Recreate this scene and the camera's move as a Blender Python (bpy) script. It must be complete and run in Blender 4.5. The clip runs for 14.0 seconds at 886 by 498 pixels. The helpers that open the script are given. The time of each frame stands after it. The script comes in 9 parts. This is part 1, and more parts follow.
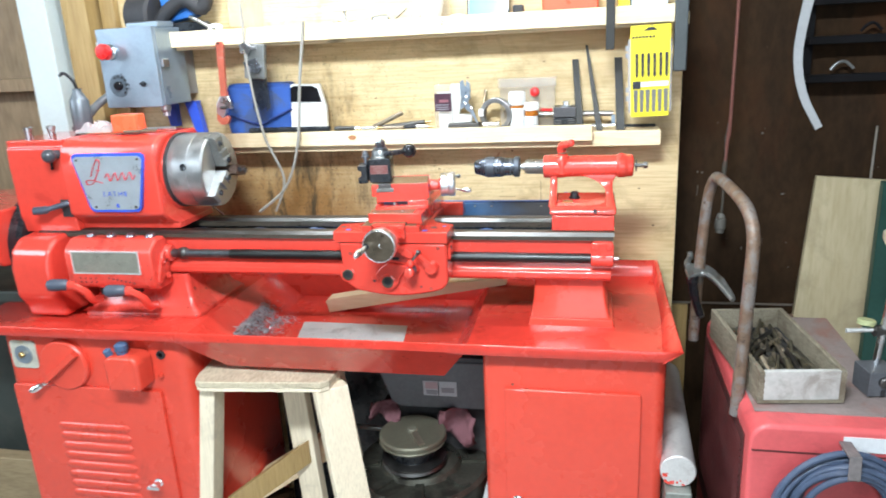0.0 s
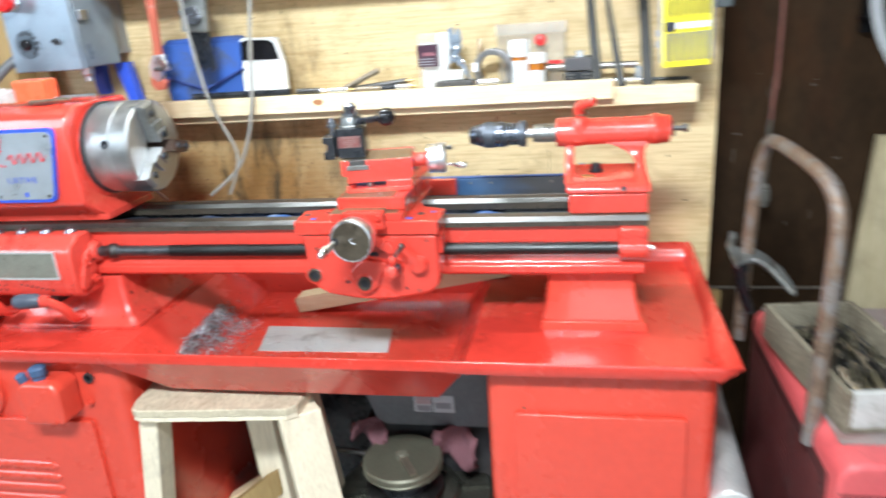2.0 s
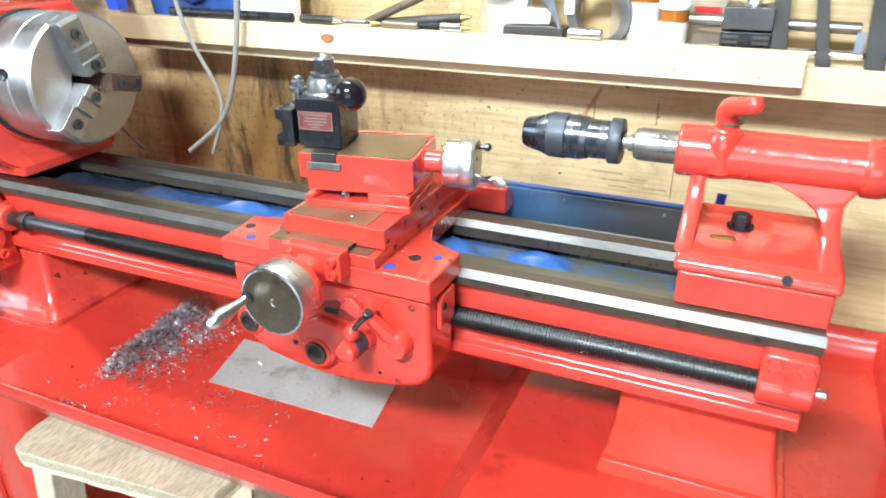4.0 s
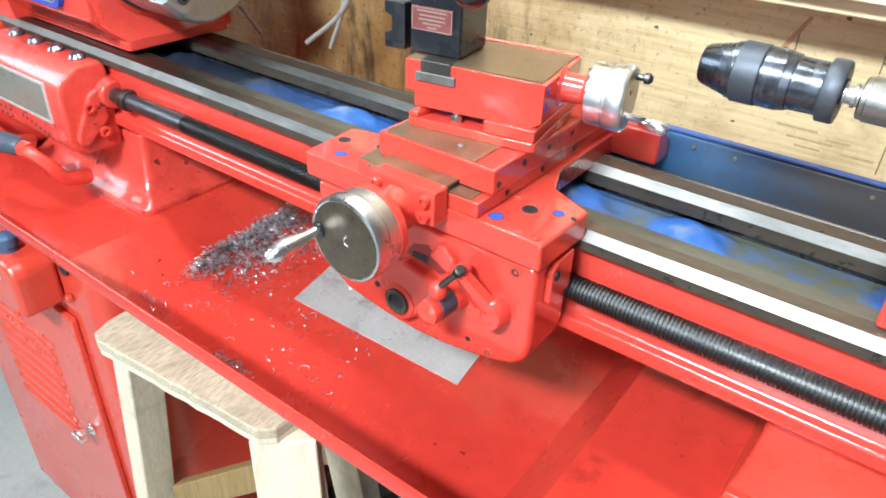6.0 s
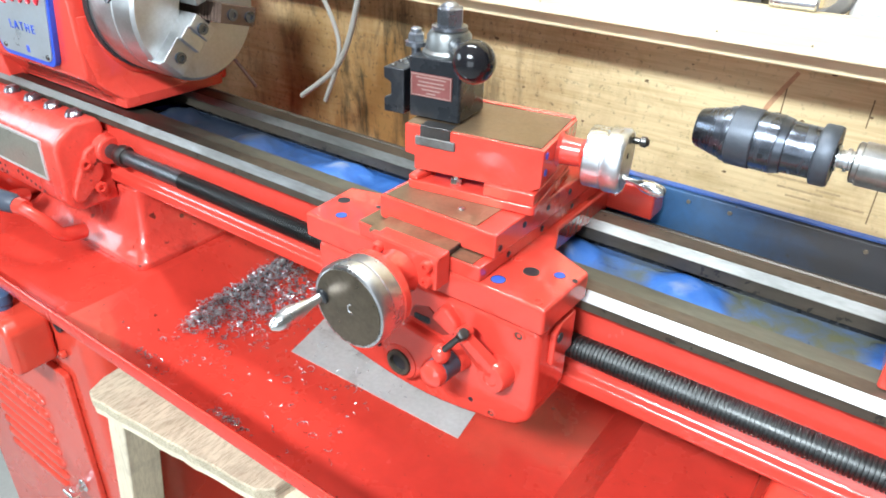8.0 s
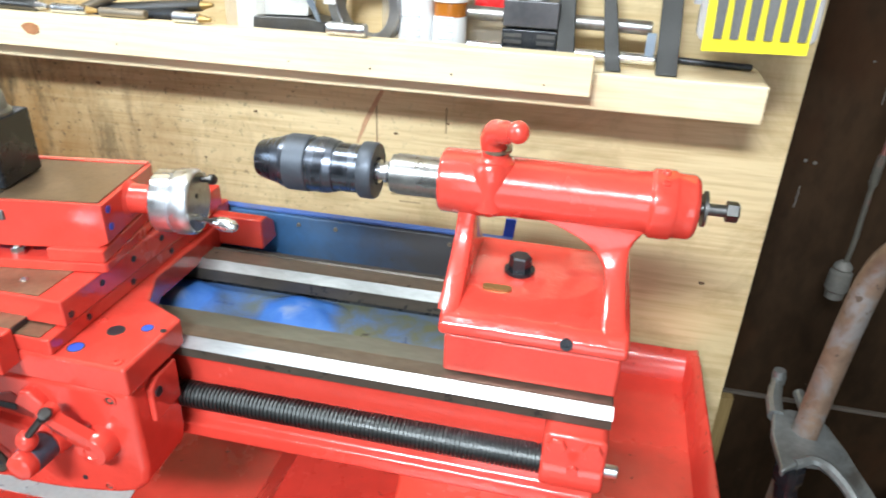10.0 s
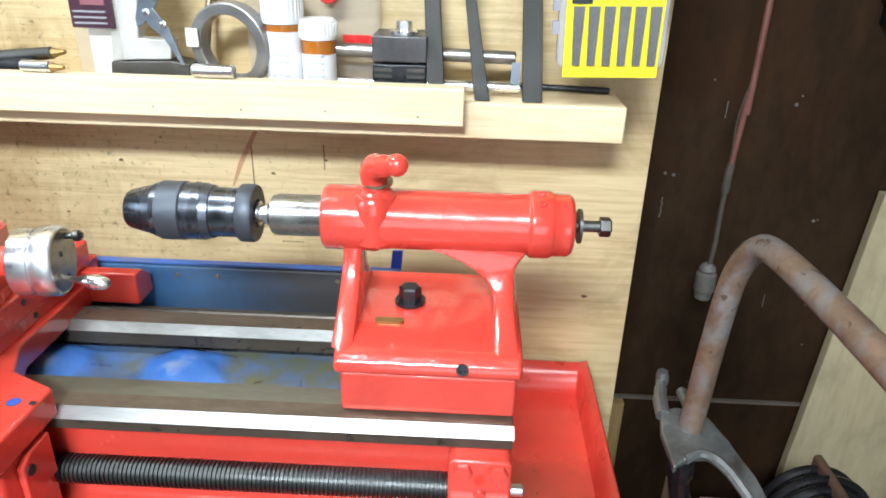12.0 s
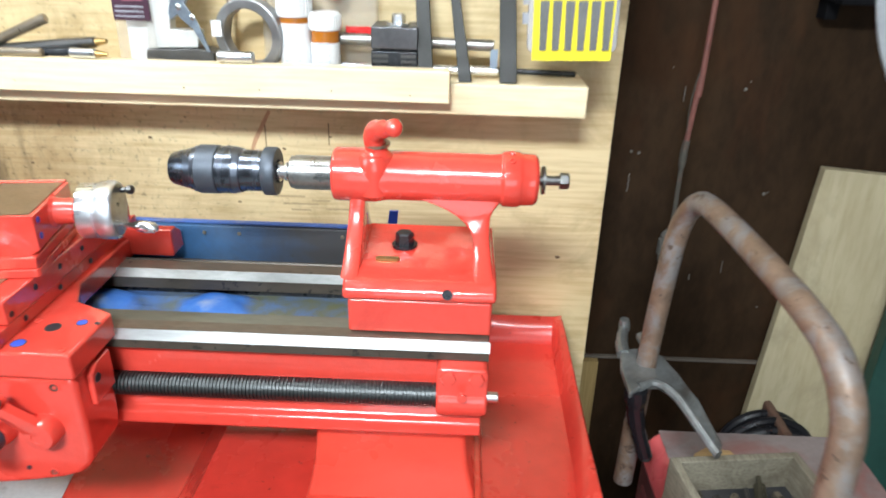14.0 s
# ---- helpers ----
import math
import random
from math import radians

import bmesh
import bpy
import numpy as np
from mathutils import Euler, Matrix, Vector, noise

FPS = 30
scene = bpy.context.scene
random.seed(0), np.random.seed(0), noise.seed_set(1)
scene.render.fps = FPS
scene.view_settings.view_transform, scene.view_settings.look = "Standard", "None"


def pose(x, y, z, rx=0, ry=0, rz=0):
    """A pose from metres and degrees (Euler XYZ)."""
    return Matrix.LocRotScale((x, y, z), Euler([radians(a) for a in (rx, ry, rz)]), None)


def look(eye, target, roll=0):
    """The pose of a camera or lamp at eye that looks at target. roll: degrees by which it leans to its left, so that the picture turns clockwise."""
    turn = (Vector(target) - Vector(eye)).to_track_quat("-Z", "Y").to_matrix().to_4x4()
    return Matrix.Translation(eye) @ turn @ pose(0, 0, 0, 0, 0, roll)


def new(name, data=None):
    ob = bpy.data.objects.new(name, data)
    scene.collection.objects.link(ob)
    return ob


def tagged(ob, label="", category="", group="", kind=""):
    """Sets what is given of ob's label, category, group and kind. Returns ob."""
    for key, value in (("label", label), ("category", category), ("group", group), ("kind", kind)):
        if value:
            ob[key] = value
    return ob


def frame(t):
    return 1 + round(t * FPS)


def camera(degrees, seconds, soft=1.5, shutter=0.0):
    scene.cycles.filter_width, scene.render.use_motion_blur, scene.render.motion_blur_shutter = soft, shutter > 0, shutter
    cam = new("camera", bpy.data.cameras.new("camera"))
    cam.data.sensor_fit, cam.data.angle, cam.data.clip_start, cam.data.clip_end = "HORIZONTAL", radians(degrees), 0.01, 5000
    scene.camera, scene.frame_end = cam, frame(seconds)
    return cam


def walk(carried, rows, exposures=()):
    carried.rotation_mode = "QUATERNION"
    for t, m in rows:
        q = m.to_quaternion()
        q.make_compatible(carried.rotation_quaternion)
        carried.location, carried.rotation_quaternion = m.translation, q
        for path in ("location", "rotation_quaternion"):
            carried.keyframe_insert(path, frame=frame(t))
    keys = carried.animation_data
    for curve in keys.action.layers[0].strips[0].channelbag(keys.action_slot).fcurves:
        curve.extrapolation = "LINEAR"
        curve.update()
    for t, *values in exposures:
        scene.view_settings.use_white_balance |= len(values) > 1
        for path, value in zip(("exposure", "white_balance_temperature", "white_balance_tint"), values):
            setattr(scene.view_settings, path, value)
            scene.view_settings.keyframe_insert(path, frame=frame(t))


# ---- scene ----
cam = camera(64.32, 14.0, soft=1.8, shutter=0.5)
PATH = [
    (0, (-0.0413, -1.4448, 1.3776), (-0.4503, 0.4291, 0.8107), -2.92),
    (0.5, (-0.0755, -1.4175, 1.3701), (-0.3742, 0.4785, 0.8079), -2.74),
    (1, (-0.1144, -1.3965, 1.3677), (-0.3315, 0.4878, 0.7335), -3.44),
    (1.5, (-0.1017, -1.3357, 1.3515), (-0.2763, 0.5387, 0.6760), -4.62),
    (2, (-0.1011, -1.1612, 1.3346), (-0.4813, 0.6876, 0.6732), -4.27),
    (2.2, (-0.0796, -1.0878, 1.3326), (-0.6198, 0.6992, 0.6152), -3.27),
    (4.3, (-0.0812, -0.5893, 1.3091), (-0.9043, 0.9830, 0.3871), 0.53),
    (4.5, (-0.0690, -0.5593, 1.3067), (-1.0079, 0.9123, 0.3306), 0.78),
    (5, (-0.1064, -0.5388, 1.2931), (-1.0902, 0.9047, 0.3193), 1.83),
    (5.2, (-0.1133, -0.5328, 1.2882), (-1.0977, 0.8859, 0.3200), 1.60),
    (5.5, (-0.1236, -0.5237, 1.2808), (-1.1089, 0.8577, 0.2220), 0.96),
    (6, (-0.1308, -0.5192, 1.2731), (-1.1192, 0.8504, 0.2020), 2.34),
    (6.5, (-0.1368, -0.5137, 1.2824), (-1.1443, 0.8787, 0.2596), 1.90),
    (7, (-0.1411, -0.5149, 1.2952), (-1.1247, 0.8943, 0.2722), 2.17),
    (7.5, (-0.1413, -0.5180, 1.2954), (-1.1363, 0.9007, 0.2968), 1.89),
    (8, (-0.1453, -0.5179, 1.2955), (-1.1366, 0.9058, 0.3003), 1.95),
    (8.5, (-0.1384, -0.5075, 1.2880), (-1.1016, 0.9323, 0.2884), 1.61),
    (9, (-0.0811, -0.4808, 1.2971), (-0.7941, 1.1322, 0.3537), 2.18),
    (9.2, (-0.0530, -0.4704, 1.3011), (-0.6717, 1.1861, 0.3667), 1.97),
    (11.3, (-0.0308, -0.4682, 1.3184), (-0.1528, 1.3080, 0.4072), 2.45),
    (11.5, (-0.0337, -0.4697, 1.3159), (-0.1208, 1.3134, 0.4142), 1.98),
    (12, (-0.0358, -0.4690, 1.3139), (-0.0925, 1.3463, 0.4764), 1.59),
    (12.5, (-0.0409, -0.4689, 1.3081), (-0.0757, 1.3227, 0.4199), 1.49),
    (13, (-0.0467, -0.4697, 1.3101), (-0.0853, 1.3085, 0.3954), 1.74),
    (13.5, (-0.0516, -0.4848, 1.3069), (-0.0682, 1.2878, 0.3809), 1.71),
    (14, (-0.0266, -0.5864, 1.3205), (-0.0655, 1.2301, 0.4845), 1.56),
]
walk(cam, [(t, look(eye, target, roll)) for t, eye, target, roll in PATH],
     exposures=[(0, -0.13), (2.2, -0.10), (4.5, -0.02), (8.5, 0.00), (9.2, -0.07), (11.3, -0.33), (14, -0.25)])

# ---- world, lamps, exposure ----
scene.view_settings.exposure = 0.0
world = bpy.data.worlds.new("world")
scene.world = world
world.use_nodes = True
world.node_tree.nodes["Background"].inputs["Color"].default_value = (0.8, 0.9, 1.0, 1)
world.node_tree.nodes["Background"].inputs["Strength"].default_value = 0.2


def area_lamp(name, m, sx, sy, watts, colour):
    data = bpy.data.lights.new(name, "AREA")
    data.shape, data.size, data.size_y, data.energy, data.color = "RECTANGLE", sx, sy, watts, colour
    ob = new(name, data)
    ob.matrix_world = m
    return ob


# ceiling fitting over the camera's side, lamp above the shelves, daylight from the open doorway and the side window
area_lamp("ceiling_lamp", look((-0.30, -1.45, 2.20), (-0.45, -0.1, 0.95)), 0.60, 0.16, 74, (0.84, 0.93, 1.0))
area_lamp("shelf_lamp", look((-0.62, -0.10, 1.95), (-0.62, -0.04, 0.8)), 0.60, 0.08, 11, (0.88, 0.95, 1.0))
area_lamp("doorway_daylight", look((0.60, -4.4, 1.3), (0.0, 0, 0.8)), 2.5, 2.0, 50, (0.80, 0.91, 1.0))
area_lamp("window_daylight", look((-2.97, -1.40, 1.95), (-0.8, -0.2, 0.95)), 1.35, 0.9, 42, (0.74, 0.88, 1.0))

# ---- helpers for building ----
def smooth(me, angle=31):
    for p in me.polygons:
        p.use_smooth = True
    me.set_sharp_from_angle(angle=radians(angle))


AT = [Vector((0, 0, 0))]


def set_at(x=0.0, y=0.0, z=0.0):
    """Where the origin lies for all that is built from here on."""
    AT[0] = Vector((x, y, z))


def part(name, bm, material, parent=None, label="", bevel=0.0, seg=2, category="", kind="", group=""):
    """Links a bmesh, in world coordinates, as one mesh object."""
    bmesh.ops.recalc_face_normals(bm, faces=bm.faces[:])
    for v in bm.verts:
        v.co += AT[0]
    me = bpy.data.meshes.new(name)
    bm.to_mesh(me)
    bm.free()
    me.materials.append(material)
    smooth(me)
    ob = new(name, me)
    if parent is not None:
        ob.parent = parent
        if parent.type == "EMPTY":
            ob.matrix_parent_inverse = parent.matrix_basis.inverted()
    if bevel:
        mod = ob.modifiers.new("bevel", "BEVEL")
        mod.width, mod.segments, mod.limit_method, mod.angle_limit = bevel, seg, "ANGLE", radians(30)
        mod.harden_normals = True
    tagged(ob, label, category, group, kind)
    return ob


def pieces(name, bm, material, parent=None, label="", bevel=0.0, seg=2):
    """Links every separate island of a bmesh as a part of its own."""
    left, out = set(bm.verts), []
    while left:
        island, todo = set(), [next(iter(left))]
        while todo:
            v = todo.pop()
            if v in island:
                continue
            island.add(v)
            todo += [e.other_vert(v) for e in v.link_edges]
        left -= island
        out.append(island)
    out.sort(key=lambda isl: min((round(v.co.x, 4), round(v.co.z, 4), round(v.co.y, 4)) for v in isl))
    made = []
    for isl in out:
        nb = bmesh.new()
        to = {v: nb.verts.new(v.co) for v in sorted(isl, key=lambda v: tuple(v.co))}
        for f in {f for v in isl for f in v.link_faces}:
            nb.faces.new([to[v] for v in f.verts])
        made.append(part(name, nb, material, parent, label, bevel, seg))
    bm.free()
    return made


def thing(name, label, category, x=0, y=0, z=0, group="", kind=""):
    ob = new(name)
    ob.empty_display_size = 0.05
    ob.matrix_basis = pose(x + AT[0].x, y + AT[0].y, z + AT[0].z)
    return tagged(ob, label, category, group, kind)


def B():
    return bmesh.new()


def box(bm, x0, x1, y0, y1, z0, z1, m=None):
    vs = [bm.verts.new((x, y, z)) for x in (x0, x1) for y in (y0, y1) for z in (z0, z1)]
    for f in ((0, 1, 3, 2), (4, 6, 7, 5), (0, 4, 5, 1), (2, 3, 7, 6), (0, 2, 6, 4), (1, 5, 7, 3)):
        bm.faces.new([vs[i] for i in f])
    if m:
        for v in vs:
            v.co = m @ v.co
    return bm


def prism(bm, pts, axis, a, b, m=None, shrink=None):
    """A polygon pushed along x, y or z from a to b. shrink: the scale of the far end about the polygon's middle."""
    put = {"x": lambda p, s: (s, p[0], p[1]), "y": lambda p, s: (p[0], s, p[1]), "z": lambda p, s: (p[0], p[1], s)}[axis]
    far = pts
    if shrink:
        cx, cy = sum(p[0] for p in pts) / len(pts), sum(p[1] for p in pts) / len(pts)
        far = [(cx + (p[0] - cx) * shrink, cy + (p[1] - cy) * shrink) for p in pts]
    lo = [bm.verts.new(put(p, a)) for p in pts]
    hi = [bm.verts.new(put(p, b)) for p in far]
    n = len(pts)
    for i in range(n):
        bm.faces.new((lo[i], lo[(i + 1) % n], hi[(i + 1) % n], hi[i]))
    bm.faces.new(lo[::-1])
    bm.faces.new(hi)
    if m:
        for v in lo + hi:
            v.co = m @ v.co
    return bm


def basis(way):
    way = Vector(way).normalized()
    side = way.cross(Vector((0, 0, 1)) if abs(way.z) < 0.9 else Vector((0, 1, 0))).normalized()
    return way, side, side.cross(way)


def spin(bm, at, way, profile, seg=28, closed=False, start=0.0):
    """A profile of (distance along way, radius), turned about the line through at."""
    way, u, v = basis(way)
    at = Vector(at)
    rings = []
    for s, r in profile:
        if r < 1e-6:
            rings.append([bm.verts.new(at + way * s)])
        else:
            rings.append([bm.verts.new(at + way * s + (u * math.cos(start + 2 * math.pi * i / seg) + v * math.sin(start + 2 * math.pi * i / seg)) * r) for i in range(seg)])
    pairs = list(zip(rings, rings[1:])) + ([(rings[-1], rings[0])] if closed else [])
    for p, q in pairs:
        for i in range(seg):
            j = (i + 1) % seg
            if len(p) == 1 and len(q) == 1:
                continue
            if len(p) == 1:
                bm.faces.new((p[0], q[i], q[j]))
            elif len(q) == 1:
                bm.faces.new((p[i], p[j], q[0]))
            else:
                bm.faces.new((p[i], p[j], q[j], q[i]))
    if not closed:
        for ring in (rings[0], rings[-1]):
            if len(ring) > 1:
                bm.faces.new(ring)
    return bm


def rod(bm, a, b, r, r2=None, seg=16, chamfer=0.0):
    a, b = Vector(a), Vector(b)
    r2 = r if r2 is None else r2
    d = (b - a).length
    prof = [(0, r), (d, r2)] if not chamfer else [(0, r - chamfer), (chamfer, r), (d - chamfer, r2), (d, r2 - chamfer)]
    return spin(bm, a, b - a, prof, seg)


def sweep(bm, pts, r, seg=12, caps=True, flat=1.0):
    """A tube along points; r is one radius or one for each point."""
    pts = [Vector(p) for p in pts]
    n = len(pts)
    rr = r if isinstance(r, (list, tuple)) else [r] * n
    way = (pts[1] - pts[0]).normalized()
    _, u, _ = basis(way)
    rings = []
    for i, p in enumerate(pts):
        t = (pts[min(i + 1, n - 1)] - pts[max(i - 1, 0)]).normalized()
        u = (u - t * u.dot(t)).normalized()
        v = t.cross(u)
        rings.append([bm.verts.new(p + (u * math.cos(2 * math.pi * k / seg) + v * flat * math.sin(2 * math.pi * k / seg)) * rr[i]) for k in range(seg)])
    for p, q in zip(rings, rings[1:]):
        for k in range(seg):
            bm.faces.new((p[k], p[(k + 1) % seg], q[(k + 1) % seg], q[k]))
    if caps:
        bm.faces.new(rings[0][::-1])
        bm.faces.new(rings[-1])
    return bm


def bend(pts, steps=8):
    """A smooth line through the points (Catmull-Rom)."""
    P = [Vector(p) for p in pts]
    P = [P[0] * 2 - P[1]] + P + [P[-1] * 2 - P[-2]]
    out = []
    for i in range(1, len(P) - 2):
        for k in range(steps):
            t = k / steps
            a, b, c, d = P[i - 1], P[i], P[i + 1], P[i + 2]
            out.append(0.5 * (2 * b + (c - a) * t + (2 * a - 5 * b + 4 * c - d) * t * t + (3 * b - a - 3 * c + d) * t ** 3))
    return out + [P[-2]]


def ball(bm, at, r, seg=20, squash=1.0):
    n = seg // 2
    return spin(bm, Vector(at) - Vector((0, 0, r * squash)), (0, 0, 1), [(r * squash * (1 - math.cos(math.pi * i / n)), r * math.sin(math.pi * i / n) if 0 < i < n else 0) for i in range(n + 1)], seg)


def hexhead(bm, at, way, across, high, washer=0.0):
    way = Vector(way).normalized()
    at = Vector(at)
    if washer:
        spin(bm, at, way, [(0, washer), (0.0025, washer)], 20)
        at = at + way * 0.0025
    r = across / 1.732
    spin(bm, at, way, [(0, r), (high - 0.0012, r), (high, r * 0.86)], 6)
    return bm


def screw(bm, at, way, r, high=0.002):
    """A round screw head with a dished socket."""
    return spin(bm, at, way, [(-0.001, r), (high * 0.6, r), (high, r * 0.8), (high, r * 0.5), (high * 0.2, r * 0.45), (high * 0.2, 0)], 12)


def rrect(x0, x1, z0, z1, r, n=4):
    out = []
    for cx, cz, a in ((x1 - r, z1 - r, 0), (x0 + r, z1 - r, 90), (x0 + r, z0 + r, 180), (x1 - r, z0 + r, 270)):
        for i in range(n + 1):
            t = radians(a + 90 * i / n)
            out.append((cx + r * math.cos(t), cz + r * math.sin(t)))
    return out


# ---- materials ----
def shader(name):
    m = bpy.data.materials.new(name)
    m.use_nodes = True
    nt = m.node_tree
    return m, nt, nt.nodes["Principled BSDF"]


def link(nt, a, b):
    nt.links.new(a, b)


def tex(nt, kind, scale, detail=4.0, rough=0.55, stretch=(1, 1, 1), turn=(0, 0, 0), distort=0.0):
    co = nt.nodes.new("ShaderNodeTexCoord")
    mp = nt.nodes.new("ShaderNodeMapping")
    mp.inputs["Scale"].default_value = stretch
    mp.inputs["Rotation"].default_value = turn
    link(nt, co.outputs["Object"], mp.inputs["Vector"])
    n = nt.nodes.new(kind)
    n.inputs["Scale"].default_value = scale
    if kind == "ShaderNodeTexNoise":
        n.inputs["Detail"].default_value, n.inputs["Roughness"].default_value, n.inputs["Distortion"].default_value = detail, rough, distort
    link(nt, mp.outputs["Vector"], n.inputs["Vector"])
    return n


def ramp(nt, source, stops):
    r = nt.nodes.new("ShaderNodeValToRGB")
    els = r.color_ramp.elements
    while len(els) < len(stops):
        els.new(0.5)
    for e, (p, c) in zip(els, stops):
        e.position = p
        e.color = (*c, 1) if not isinstance(c, (int, float)) else (c, c, c, 1)
    link(nt, source, r.inputs["Fac"])
    return r.outputs["Color"]


def mixc(nt, fac, a, b, mode="MIX"):
    x = nt.nodes.new("ShaderNodeMix")
    x.data_type, x.blend_type = "RGBA", mode
    for sock, val in ((x.inputs[0], fac), (x.inputs[6], a), (x.inputs[7], b)):
        if isinstance(val, (int, float)):
            sock.default_value = val
        elif isinstance(val, tuple):
            sock.default_value = (*val, 1)
        else:
            link(nt, val, sock)
    return x.outputs[2]


def surface(name, base, rough=0.5, metal=0.0, var=0.12, scale=18, fine=220, bump=0.15, bump_size=0.0006, stain=None, stain_amount=0.5, stain_scale=9, stain_from=0.55, coat=0.0, rough_var=0.12, stretch=(1, 1, 1), spots=None, spot_scale=70, spot_from=0.66, stain_soft=0.14):
    """Paint, metal, plastic or cloth: two scales of colour change, stains, uneven gloss and fine relief."""
    m, nt, p = shader(name)
    big = tex(nt, "ShaderNodeTexNoise", scale, 5, 0.6, stretch)
    small = tex(nt, "ShaderNodeTexNoise", fine, 3, 0.6, stretch)
    dark, light = tuple(c * (1 - var) for c in base), tuple(min(1, c * (1 + var)) for c in base)
    col = ramp(nt, big.outputs["Fac"], [(0.3, dark), (0.7, light)])
    col = mixc(nt, 0.35, col, ramp(nt, small.outputs["Fac"], [(0.35, dark), (0.65, light)]))
    if stain:
        st = tex(nt, "ShaderNodeTexNoise", stain_scale, 8, 0.65, stretch, distort=0.6)
        fac = ramp(nt, st.outputs["Fac"], [(stain_from, 0.0), (stain_from + stain_soft, stain_amount)])
        col = mixc(nt, fac, col, stain)
    if spots:
        sp = tex(nt, "ShaderNodeTexNoise", spot_scale, 3, 0.55, distort=0.4)
        col = mixc(nt, ramp(nt, sp.outputs["Fac"], [(spot_from, 0.0), (spot_from + 0.03, 0.9)]), col, spots)
    link(nt, col, p.inputs["Base Color"])
    link(nt, ramp(nt, big.outputs["Fac"], [(0.3, max(0.03, rough - rough_var)), (0.7, min(1, rough + rough_var))]), p.inputs["Roughness"])
    p.inputs["Metallic"].default_value = metal
    p.inputs["Coat Weight"].default_value = coat
    p.inputs["Coat Roughness"].default_value = 0.05
    if bump:
        b = nt.nodes.new("ShaderNodeBump")
        b.inputs["Strength"].default_value, b.inputs["Distance"].default_value = bump, bump_size
        link(nt, small.outputs["Fac"], b.inputs["Height"])
        link(nt, b.outputs["Normal"], p.inputs["Normal"])
    return m


def wood(name, light, dark, stretch, scale=3.0, rough=0.55, knots=0.0, stain=None, stain_amount=0.4, stain_scale=4, stain_from=0.55, splash=None, bump=0.12, bands=9.0, gloss=0.5):
    """Grain drawn out along one axis, contour figure, pores, knots and grime."""
    m, nt, p = shader(name)
    fig = tex(nt, "ShaderNodeTexNoise", scale, 3, 0.5, stretch, distort=0.8)
    mul = nt.nodes.new("ShaderNodeMath")
    mul.operation = "MULTIPLY"
    mul.inputs[1].default_value = bands
    link(nt, fig.outputs["Fac"], mul.inputs[0])
    fr = nt.nodes.new("ShaderNodeMath")
    fr.operation = "PINGPONG"
    fr.inputs[1].default_value = 1.0
    link(nt, mul.outputs[0], fr.inputs[0])
    mid = tuple((a + b) / 2 for a, b in zip(light, dark))
    col = ramp(nt, fr.outputs[0], [(0.0, light), (0.62, tuple((a * 2 + b) / 3 for a, b in zip(light, mid))), (0.95, mid)])
    fib = tex(nt, "ShaderNodeTexNoise", scale * 28, 3, 0.6, tuple(s * (1.0 if s > 1 else 0.5) for s in stretch))
    col = mixc(nt, ramp(nt, fib.outputs["Fac"], [(0.42, 0.0), (0.70, 0.70)]), col, dark)
    if knots:
        vo = tex(nt, "ShaderNodeTexVoronoi", knots)
        col = mixc(nt, ramp(nt, vo.outputs["Distance"], [(0.03, 0.85), (0.075, 0.0)]), col, tuple(c * 0.35 for c in dark))
    if stain:
        st = tex(nt, "ShaderNodeTexNoise", stain_scale, 8, 0.7, distort=0.5)
        col = mixc(nt, ramp(nt, st.outputs["Fac"], [(stain_from, 0.0), (stain_from + 0.18, stain_amount)]), col, stain)
    if splash:
        (sx, sy, sz), size = splash
        geo = nt.nodes.new("ShaderNodeTexCoord")
        dist = nt.nodes.new("ShaderNodeVectorMath")
        dist.operation = "DISTANCE"
        dist.inputs[1].default_value = (sx, sy, sz)
        link(nt, geo.outputs["Object"], dist.inputs[0])
        no = tex(nt, "ShaderNodeTexNoise", 14, 8, 0.7, (1.0, 1.0, 0.45), distort=0.4)
        add = nt.nodes.new("ShaderNodeMath")
        add.operation = "MULTIPLY_ADD"
        link(nt, no.outputs["Fac"], add.inputs[0])
        add.inputs[1].default_value = size * 1.6
        link(nt, dist.outputs["Value"], add.inputs[2])
        col = mixc(nt, ramp(nt, add.outputs[0], [(size * 1.0, 0.92), (size * 2.05, 0.0)]), col, (0.25, 0.125, 0.030))
        sp = tex(nt, "ShaderNodeTexNoise", 120, 4, 0.7)
        far = ramp(nt, add.outputs[0], [(size * 1.2, 0.75), (size * 3.2, 0.0)])
        col = mixc(nt, mixc(nt, 1.0, far, ramp(nt, sp.outputs["Fac"], [(0.57, 0.0), (0.65, 1.0)]), "MULTIPLY"), col, (0.05, 0.035, 0.018))
        dr = tex(nt, "ShaderNodeTexNoise", 26, 6, 0.7, (1.0, 1.0, 0.22), distort=0.5)
        col = mixc(nt, mixc(nt, 1.0, ramp(nt, add.outputs[0], [(size * 1.0, 0.95), (size * 2.1, 0.0)]), ramp(nt, dr.outputs["Fac"], [(0.52, 0.0), (0.64, 0.95)]), "MULTIPLY"), col, (0.035, 0.030, 0.016))
    link(nt, col, p.inputs["Base Color"])
    link(nt, ramp(nt, fib.outputs["Fac"], [(0.3, rough - 0.1), (0.7, min(1.0, rough + 0.15))]), p.inputs["Roughness"])
    p.inputs["Specular IOR Level"].default_value = gloss
    b = nt.nodes.new("ShaderNodeBump")
    b.inputs["Strength"].default_value, b.inputs["Distance"].default_value = bump, 0.001
    link(nt, fib.outputs["Fac"], b.inputs["Height"])
    link(nt, b.outputs["Normal"], p.inputs["Normal"])
    return m


